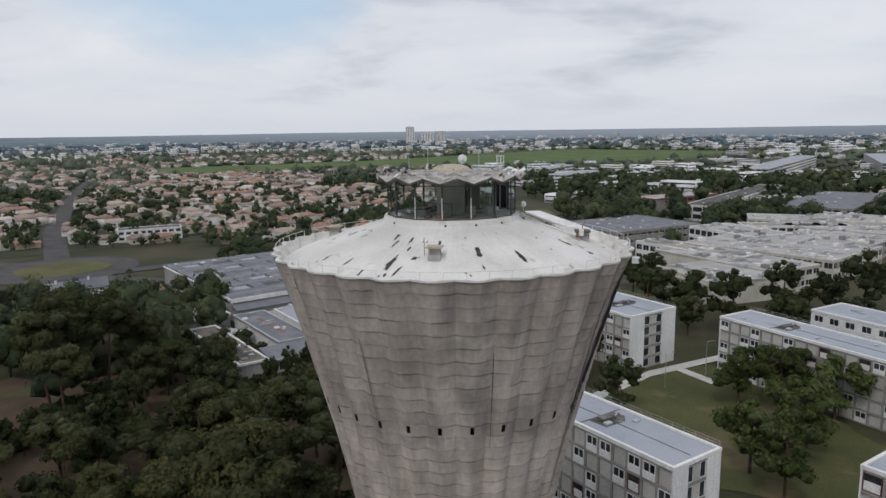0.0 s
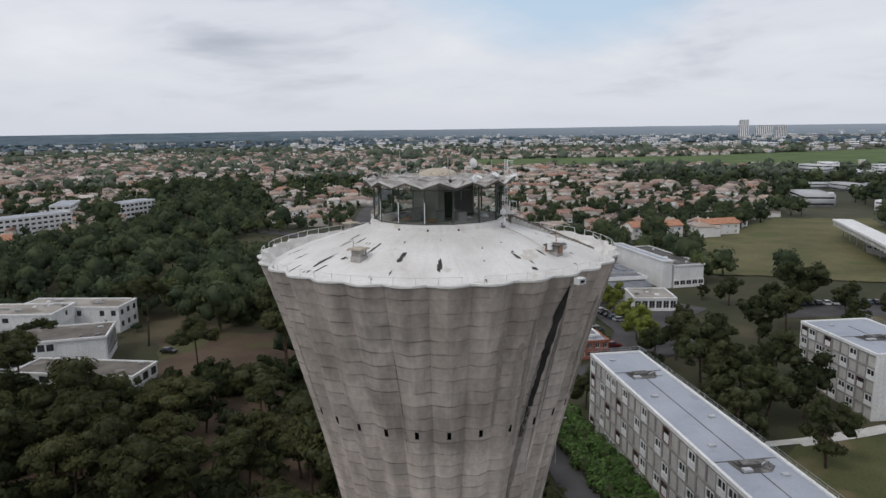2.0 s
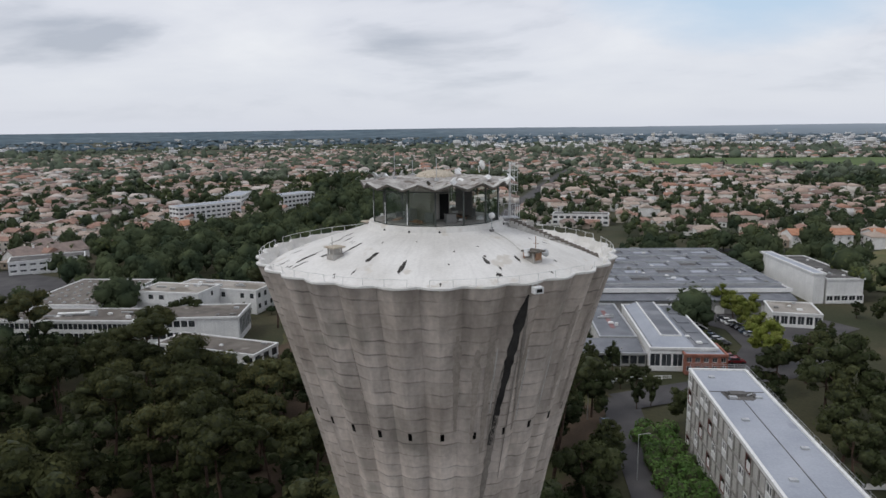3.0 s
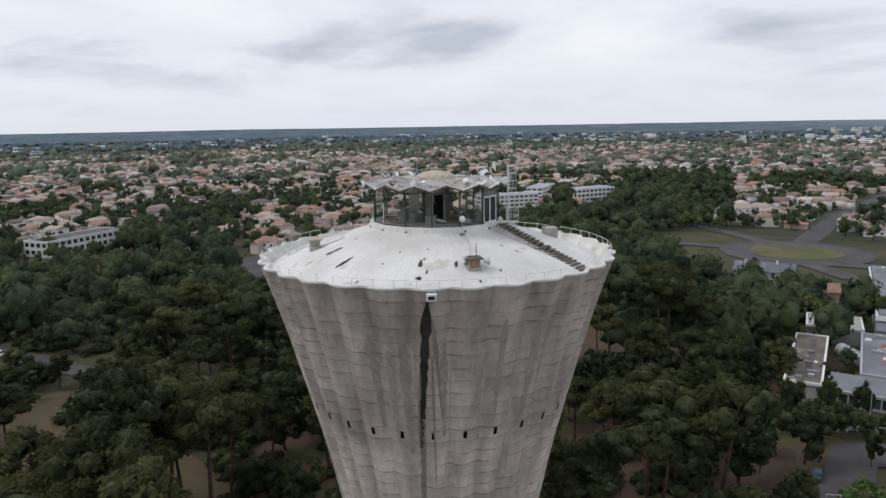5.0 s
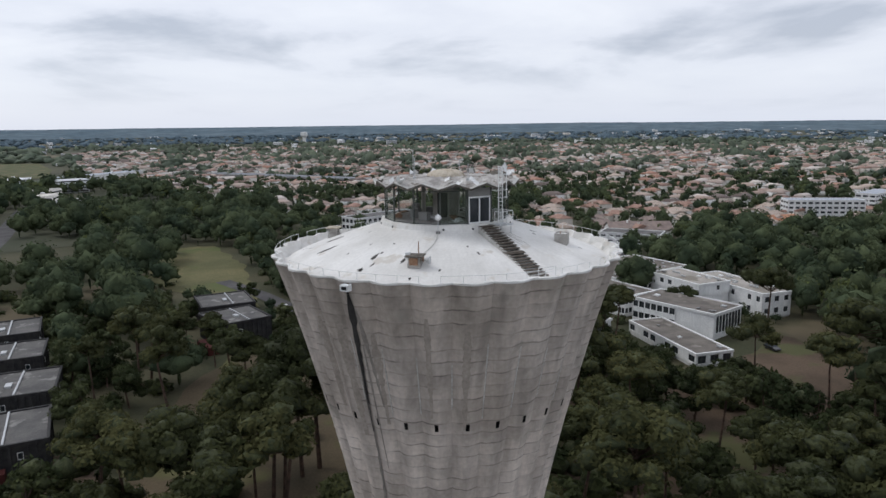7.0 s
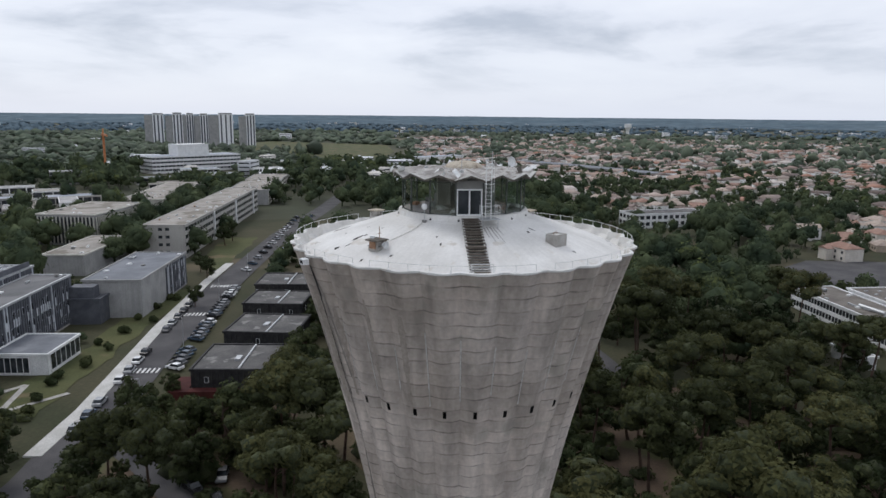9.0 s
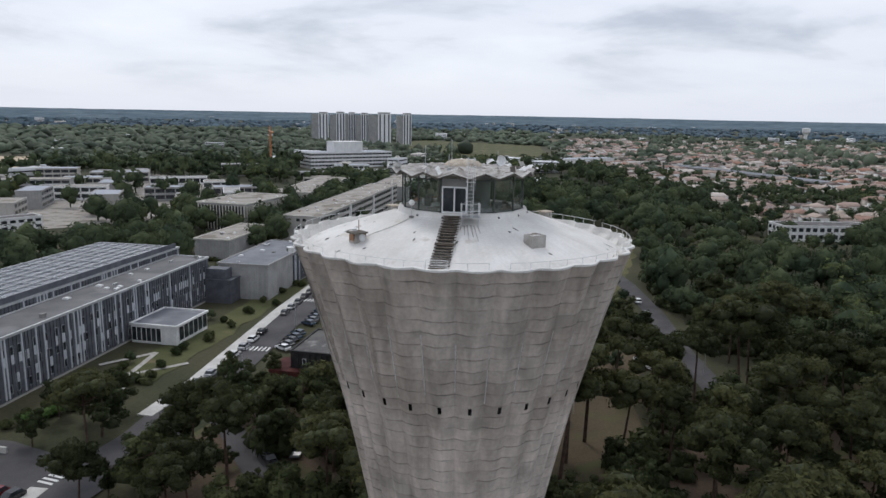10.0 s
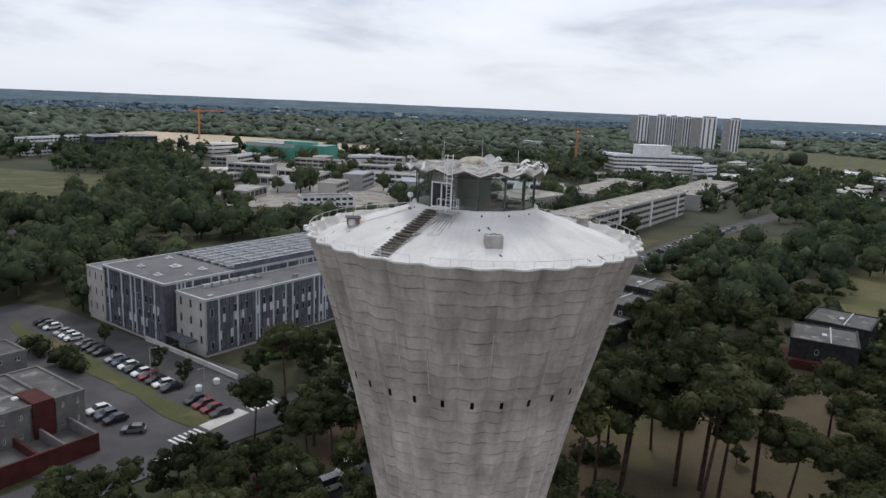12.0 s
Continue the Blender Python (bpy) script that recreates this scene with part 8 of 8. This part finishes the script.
while len(fars) < 16500 and tries < 120000:
    tries += 1
    a = rm.uniform(55, 305)
    r = 690 * (4700 / 690) ** (rm.random() ** 0.85)
    x, y = r * math.cos(radians(a)), r * math.sin(radians(a))
    if r < 1900 and (not free(x, y, BIGFREE[-12:]) or near_house(x, y, 7)):
        continue
    n = noise.noise(Vector((x * 0.0028, y * 0.0028, 1.3)))
    if r < 1650 and suburb(x, y) > 0.5 and rm.random() < 0.12:
        continue
    if n < -0.12 and a < 214 and rm.random() < 0.75:
        continue
    big = (1 + r / 2200) * (1.35 if a > 214 else 1.0)
    if r < 3400:
        fars.append((rm.randint(0, 5), x, y, -1.0, rm.uniform(0, 6.28), rm.uniform(0.6, 1.25) * big, rm.uniform(0.6, 1.0) / (0.6 + 0.4 * big)))
for k in range(9000):
    a, r = rm.uniform(88, 207), math.sqrt(rm.uniform(690 ** 2, 1700 ** 2))
    x, y = r * math.cos(radians(a)), r * math.sin(radians(a))
    if free(x, y, BIGFREE[-12:]) and not near_house(x, y, 7) and not crowded(x, y, 8):
        q = rm.uniform(0.5, 1.1) if suburb(x, y) > 0.5 else rm.uniform(0.9, 1.7)
        (fars if r < 950 else outer).append((rm.randint(0, 5), x, y, -0.6, rm.uniform(0, 6.28), q, rm.uniform(0.9, 1.3)))
for k in range(80):
    q = rm.random()
    fars.append((rm.randint(0, 5), -540 - 150 * q + rm.uniform(-40, 40), -800 + 150 * q + rm.uniform(-40, 40), -1.0, rm.uniform(0, 6.28), rm.uniform(1.5, 2.3), rm.uniform(0.8, 1.1)))
# undergrowth between the trunks
def bush(seed):
    rg = np.random.default_rng(seed)
    pieces = []
    for k in range(2):
        c = (rg.uniform(-1, 1), rg.uniform(-1, 1), rg.uniform(0.4, 1.0))
        pieces.append((*blob(rg, c, rg.uniform(0.9, 1.4), 0.8, ICO1, 0.6), 1))
        pieces.append((*cards(rg, c, 1.5, 0.8, 34, 0.6), 0))
    return gather(pieces)


BUSH = [bush(500 + i) for i in range(5)]
low_ = []
while len(low_) < 900:
    a, r = rm.uniform(95, 262), 15 + 215 * rm.random() ** 0.8
    x, y = r * math.cos(radians(a)), r * math.sin(radians(a))
    if not free(x, y, FREE) or inside(x, y, LAWN[0]) and rm.random() < 0.97 or noise.noise(Vector((x * 0.03, y * 0.03, 2.2))) < -0.18:
        continue
    s = rm.uniform(0.6, 2.0)
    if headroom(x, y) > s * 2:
        low_.append((rm.randint(0, 4), x, y, 0, rm.uniform(0, 6.28), s, rm.uniform(0.7, 1.2)))
stuff("undergrowth", BUSH, low_, ["leaf", "core_leaf"], "dark shrubs and saplings between the tree trunks", "shrubs")
stuff("gardens_trees", FAR2, [q for q in fars if math.hypot(q[1], q[2]) < 950], ["wood_far"], "garden trees among the houses", "trees")
stuff("suburb_trees", FAR, outer, ["wood_far"], "rounded garden trees among the farther houses", "trees")
stuff("far_trees", FAR, [q for q in fars if 950 <= math.hypot(q[1], q[2]) < 2100], ["wood_far"], "far hedgerows and woods", "trees")
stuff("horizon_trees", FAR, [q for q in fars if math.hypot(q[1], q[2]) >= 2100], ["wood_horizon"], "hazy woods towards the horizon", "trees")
band_ = MB()


def ridge_at(u, v):
    r, z = [(3600, 2.0), (4200, 22.0), (4700, 42.0), (4800, 25.0)][v]
    k = noise.noise(Vector((math.cos(u) * 4, math.sin(u) * 4, 2))) + 0.4 * noise.noise(Vector((math.cos(u) * 40, math.sin(u) * 40, 5)))
    return (r * math.cos(u), r * math.sin(u), z + (3.5 * k) * (v > 0))


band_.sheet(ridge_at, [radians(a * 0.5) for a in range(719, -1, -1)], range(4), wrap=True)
solid("horizon_ridge", band_, "wood_horizon", "long low wooded ridge on the horizon, tinted with haze", "woods", "stuff", smooth=True)

# far town: boxes with window bands, kept few and plain
def slab(seed):
    rg = random.Random(seed)
    w, d, h = rg.uniform(14, 50), rg.uniform(10, 22), rg.choice([4, 6, 7, 9, 12, 15])
    body, win = MB(), MB()
    body.box(-w / 2, -d / 2, 0, w / 2, d / 2, h)
    body.box(-w / 2 + 1, -d / 2 + 1, h, -w / 2 + 5, -d / 2 + 4, h + 1.5)
    n = max(1, int(h / 3.2))
    for i in range(n):
        z = h * (i + 0.35) / n
        win.box(-w / 2 + 1, -d / 2 - 0.05, z, w / 2 - 1, d / 2 + 0.05, z + 1.2)
        win.box(-w / 2 - 0.05, -d / 2 + 1, z, w / 2 + 0.05, d / 2 - 1, z + 1.2)
    return gather([tri_of(body, 0), tri_of(win, 1)])


SLAB = [slab(i) for i in range(12)]
town = []
tries = 0
while len(town) < 2300 and tries < 40000:
    tries += 1
    a = rm.uniform(50, 300)
    r = 480 * (4300 / 480) ** (rm.random() ** 0.75)
    x, y = r * math.cos(radians(a)), r * math.sin(radians(a))
    n = noise.noise(Vector((x * 0.0032, y * 0.0032, 9.2)))
    city = 0.95 if 50 < a < 128 and r > 1200 else 0.3 if a < 175 else 0.12 if a < 235 else 0.05
    if r < 1500 and 88 < a < 205:
        city *= 0.12
    if n < 0.0 and rm.random() < 0.6 or rm.random() > city or not free(x, y, BIGFREE) or near_house(x, y, 20):
        continue
    town.append((rm.randint(0, 11), x, y, 0, radians(30 + 90 * rm.randint(0, 1) + rm.uniform(-25, 25)), rm.uniform(0.3, 0.75) if r > 900 else rm.uniform(0.6, 1.0), 1.0 + (1.1 if a < 130 else 0.7) * rm.random() * (r > 1500)))
stuff("far_town", SLAB, town, ["bigwhite", "glass"], "white and grey buildings of the far town", "buildings")

# named far landmarks
def tower_block(x, y, rz, w, d, h, label, n):
    b = thing("tower_block", label, "tower block", x, y, 0, rz, "tower blocks")
    part("wall", MB().box(-w / 2, -d / 2, 0, w / 2, d / 2, h), "tower_white", b)
    part("roof", MB().box(-w / 2 + 1, -d / 2 + 1, h, w / 2 - 1, d / 2 - 1, h + 2.5), "grey_wall", b)
    strip = MB().box(-1.2, -0.3, 2, 1.2, 0.05, h - 1).data("window_strip", ["cladding"])
    for i in range(n):
        xx = -w / 2 + w * (i + 0.5) / n
        part("window_strip", strip, [], b, m=pose(xx, -d / 2 - 0.05, 0))
    part("dark_gable", MB().box(-w / 2 - 0.2, -d / 2 + 2, 1, -w / 2 + 0.1, d / 2 - 2, h - 1), "cladding", b)
    return b


for i, (px, py, w) in enumerate(((-712, -946, 30), (-735, -927, 27), (-751, -914, 20), (-767, -900, 22), (-790, -880, 40), (-821, -851, 26))):
    c_ = radians(143)
    b = tower_block(px + 0.2 * w * math.cos(c_), py + 0.2 * w * math.sin(c_), 143, w * 0.56, 18, 53 + (i * 5) % 3 * 0.6, "tall white residential tower with dark window strips", 3)
    part("wing", MB().box(-w * 0.68, -7, 0, -w * 0.28 - 0.3, 7, 52.5 - i % 2), "grey_wall", b, "grey panelled wing")
tower_block(-137, 2870, 5, 34, 30, 66, "dark blue office tower in the far town", 5)
tower_block(-70, 2900, 5, 60, 24, 44, "wide pale hospital block in the far town", 9)
tower_block(-10, 2920, 5, 40, 24, 46, "pale hospital block in the far town", 7)
wt = thing("white_water_tower", "white mushroom water tower on the plain", "water tower", -208, 1606, 0)
mb = MB()
mb.sheet(lambda u, v: round_z([4, 4, 5.5, 9, 9.5, 9.5, 0.2][v], u, [0, 12, 15, 18, 19, 25, 26][v]), [2 * math.pi * i / 24 for i in range(24)], range(7), wrap=True)
part("shaft", mb, "white", wt)
copy_thing(wt, pose(-998, 1258, 0))
wt3 = copy_thing(wt, pose(-1900, -500, 0))
wt3.scale = (1, 1, 1.4)
cr = thing("tower_crane", "orange tower crane over the building site", "crane", -318.4 * 1.15, -502.65 * 1.15, 0, 60)
part("mast", MB().box(-0.9, -0.9, 0, 0.9, 0.9, 36), "crane", cr)
part("jib", MB().box(-12, -0.6, 36, 38, 0.6, 37.4).box(-0.6, -0.6, 37.4, 0.6, 0.6, 42), "crane", cr)
copy_thing(cr, pose(-10, -960, 0, 0, 0, 200))
gb = building("green_sheeted_hall", (-43, -661), (-111, -610), 30.0, 15.0, "hall wrapped in green sheeting", wall="green_sheet", roof="membrane", edge="green_sheet")
part("roof_band", MB().box(2, -0.25, 11.6, gb[1] * 0.62, 0.05, 14.4), "pale_roof", gb[0], "pale sheeted upper band")
part("roof_house", MB().box(gb[1] * 0.45, 6, 14.6, gb[1] * 0.8, 20, 17.4), "green_sheet", gb[0])
bb_ = building("blue_office", (92, -668), (38, -700), 30.0, 17.0, "office block with blue glass front", wall="blue_glass", roof="metal_roof", edge="white")
facade(bb_[0], "S", bb_[1], 30.0, 1, 16, 4, 14, 0.5, 1.4, "blue_glass")
facade(bb_[0], "N", bb_[1], 30.0, 1, 15, 4, 14, 0.5, 1.4, "blue_glass")
b, L_, rz = building("far_apartment", (142, -640), (106, -690), 12.0, 16.0, "five storey white apartment block by the wood", wall="white", roof="membrane")
facade(b, "S", L_, 12.0, 0.5, 15.2, 5, 14, 0.9, 1.5, "white")
facade(b, "W", L_, 12.0, 0.5, 15.2, 5, 4, 1.2, 1.5, "white")
facade(b, "N", L_, 12.0, 0.5, 15.2, 5, 14, 0.9, 1.5, "white")
for p, q, w, h in (((-369, 180), (-366, 222), 13, 12), ((-395, 236), (-420, 262), 12, 12), ((-366, 251), (-369, 284), 13, 13), ((-324, -76), (-356, -44), 15, 8), ((-39.8, -334), (-69, -336), 10, 7),
                   ((-179, 321), (-150, 335), 11, 7), ((-291, 64), (-280, 90), 14, 6)):
    b, L_, rz = building("apartment_block", q, p, w, h, "white apartment block with small windows", wall="white", roof="bitumen" if h < 9 else "membrane", group="apartment blocks")
    for s in "SNE":
        facade(b, s, L_, w, 0.4, h - 0.8, max(1, int(h / 2.9)), max(3, int((L_ if s in "SN" else w) / 3.4)), 1.2, 1.5, "white")
rc = random.Random(77)
spots = [(-20 - 46 * i + 14 * (j % 2), -352 - 44 * j) for j in range(6) for i in range(5)] + [(-290, -420), (-330, -400), (-360, -450), (-310, -470), (-410, -440), (-280, -510)]
for x, y in spots:
    x, y = x + rc.uniform(-10, 10), y + rc.uniform(-9, 9)
    l, w, h = rc.uniform(24, 46), rc.uniform(10, 17), rc.choice([6, 8, 9, 11])
    a = radians(150 + 90 * (rc.random() < 0.3))
    wl = rc.choice(["white", "taupe", "cream", "grey_wall"])
    b, L_, rz = building("campus_building", (x, y), (x + l * math.cos(a), y + l * math.sin(a)), w, h, "flat-roofed pale campus building among trees", wall=wl, roof=rc.choice(["membrane", "pale_roof", "pale_roof", "gravel_roof"]), group="far campus")
    n_ = max(3, int(L_ / 5))
    facade(b, "S", L_, w, 0.4, h - 0.7, max(1, int(h / 3.2)), n_, 0.6, 1.5, wl)

# ---- cars ----
def car_meshes(colour, van=False):
    mb = MB()
    l, w = (2.15, 0.88) if not van else (2.6, 1.0)
    h1, h2 = (0.92, 1.47) if not van else (1.3, 2.3)
    side = [(-l, 0.32), (-l, h1 * 0.92), (-l * 0.92, h1), (l * 0.45, h1), (l * 0.93, h1 * 0.8), (l, h1 * 0.6), (l, 0.32)]
    n = len(side)
    mb.v = [(x, -w, z) for x, z in side] + [(x, w, z) for x, z in side]
    mb.f = [tuple(range(n))[::1], tuple(range(2 * n - 1, n - 1, -1))] + [(i, n + i, n + (i + 1) % n, (i + 1) % n) for i in range(n)]
    mb.m = [0] * len(mb.f)
    roof_ = [(-l * 0.86, h1), (-l * 0.66, h2), (l * 0.12 if not van else l * 0.5, h2), (l * 0.46 if not van else l * 0.8, h1)]
    k = len(mb.v)
    wi = w * 0.80
    mb.v += [(x, -(w * 0.95 if z == h1 else wi), z) for x, z in roof_] + [(x, (w * 0.95 if z == h1 else wi), z) for x, z in roof_]
    mb.f += [(k + 1, k + 2, k + 6, k + 5)]
    mb.m += [0]
    gl = MB()
    gl.v = mb.v[k:]
    gl.f = [(0, 1, 2, 3)[::-1], (4, 5, 6, 7), (0, 4, 5, 1)[::-1], (3, 2, 6, 7)[::-1]]
    gl.m = [0] * 4
    wh = MB().tube((0, -0.11, 0), (0, 0.11, 0), 0.32, 12).data("wheel", ["tyre"])
    return mb.data("body", ["car_" + colour]), gl.data("glass", ["glass"]), wh, l, w


CARS = {c: car_meshes(c) for c in ("white", "silver", "black", "red", "blue", "grey")}
VAN = car_meshes("white", True)


def car(x, y, deg, colour, van=False, z=0.16):
    b, gl, wh, l, w = VAN if van else CARS[colour]
    c = thing("van" if van else "car", ("white parked delivery van" if van else colour + " parked hatchback car with dark windows"), "van" if van else "car", x, y, z, deg, "parked cars")
    part("body", b, [], c)
    part("cabin_glass", gl, [], c)
    for sx in (-0.62, 0.62):
        for sy in (-1, 1):
            part("wheel", wh, [], c, m=pose(sx * l, sy * (w - 0.1), 0.32))


row = "black red red black . . black white black red white black white blue silver . black black black grey . white white silver . white grey black".split()
P, Q = Vector((17.4, -73.6)), Vector((56.6, -140.2))
for i, c in enumerate(row):
    if c != ".":
        p = P + (Q - P) * (i / (len(row) - 1))
        car(p.x, p.y, 24 + (i * 37 % 7) - 3, c)
rcars = random.Random(4)
cols = ["white", "silver", "black", "grey", "blue", "white", "grey", "black"]
d0 = Vector((-114, -161)) - Vector((-26, -97))
for i in range(17):
    if i in (3, 8, 9):
        continue
    p = Vector((-20, -91.5)) + d0 * (i * 6.1 / d0.length)
    car(p.x, p.y, math.degrees(math.atan2(d0.y, d0.x)) + rcars.uniform(-2, 2), rcars.choice(cols[1:7]), z=0.22)
for i in range(26):
    if i in (5, 6, 13, 20):
        continue
    p = Vector((-52, -103.0)) + d0 * (i * 3.0 / d0.length)
    car(p.x + 1.0, p.y + 1.0, math.degrees(math.atan2(d0.y, d0.x)) + 62 + rcars.uniform(-3, 3), rcars.choice(cols), z=0.22)
for i in range(26):
    p = Vector((-136, -160)) + Vector((-0.83, -0.55)) * (i * 5.6)
    car(p.x + (4.4 if i % 2 else -3.6) * -0.55, p.y + (4.4 if i % 2 else -3.6) * 0.83, math.degrees(math.atan2(-0.55, -0.83)) + (0 if i % 2 else 50), rcars.choice(cols), z=0.22)
for x, y, a, c in ((3.7, -42.3, 20, "van"), (-0.9, -46.6, 30, "van"), (7.5, -50.5, 100, "blue"), (9.5, -49, 100, "silver"), (14.2, -46.3, 10, "red"), (11.2, -57.5, 40, "black"), (37.2, -78.3, 26, "blue"), (38.8, -81, 26, "white"), (35.6, -76, 26, "black"),
                   (32.3, -70.8, -10, "grey"), (-157, -61, 217, "white"), (-145.5, -52.5, 217, "silver"), (-128.5, -39.5, 217, "grey"), (-118, -31, 217, "black"), (-119, 77, 20, "black"), (-22, 76.2, 122, "blue"), (-15.4, -49.5, 60, "black"), (-21.5, -55, 40, "grey"), (-16.5, -56, 75, "black"), (-104, -30, 70, "white"), (-107, -34, 70, "white"),
                   (-18.5, 134, 38, "red"), (-15.5, 131, 38, "red"), (-13.5, 129, 38, "red"), (23, -61, 30, "silver"), (27, -57, 20, "white")):
    car(x, y, a, "white" if c == "van" else c, c == "van", 0.22)
for i in range(14):
    k = i % 7
    car((-32.5 if i < 7 else -28.5) + 1.9 * k, (153.5 if i < 7 else 166) - 1.9 * k, 38, cols[(i * 5) % 8])
for i in range(16):
    car(22 + 2.4 * i, 192 + 1.2 * i, 110, cols[(i * 3) % 8])

# white waste containers beside the parking row
for x, y, a in ((17.3, -89.3, 60), (20.9, -86.6, 10)):
    wc = thing("waste_container", "white plastic waste container in the car park", "container", x, y, 0.16, a, "waste containers")
    part("body", MB().tube((0, 0, 0), (0, 0, 1.0), 0.62, 14, 0, 0.68), "white", wc)
    part("lid", MB().tube((0, 0, 1.0), (0, 0, 1.22), 0.68, 14, 0, 0.4), "white", wc)
# lamp posts along the roads
lp = thing("street_lamp", "slim galvanised street lamp beside the road", "street lamp", -30, -86, 0.2, 0, "street lamps")
part("pole", MB().tube((0, 0, 0), (0, 0, 8), 0.09, 6, 0, 0.05).tube((0, 0, 8), (1.4, 0, 8.3), 0.05, 5), "galv", lp)
part("head", MB().box(1.2, -0.15, 8.25, 1.9, 0.15, 8.37), "grey_panel", lp)
for x, y, a in ((-62, -112, 50), (-96, -136, 50), (-130, -158, 50), (20, -78, 50), (30, -92, 140), (-26.1, 76.8, 30), (-30.6, 100.8, 300), (-8, 60, 30), (60, 100, 0), (48, 92, 0), (-110, -20, 0), (-70, -30, 0)):
    copy_thing(lp, pose(x, y, 0.2, 0, 0, a))
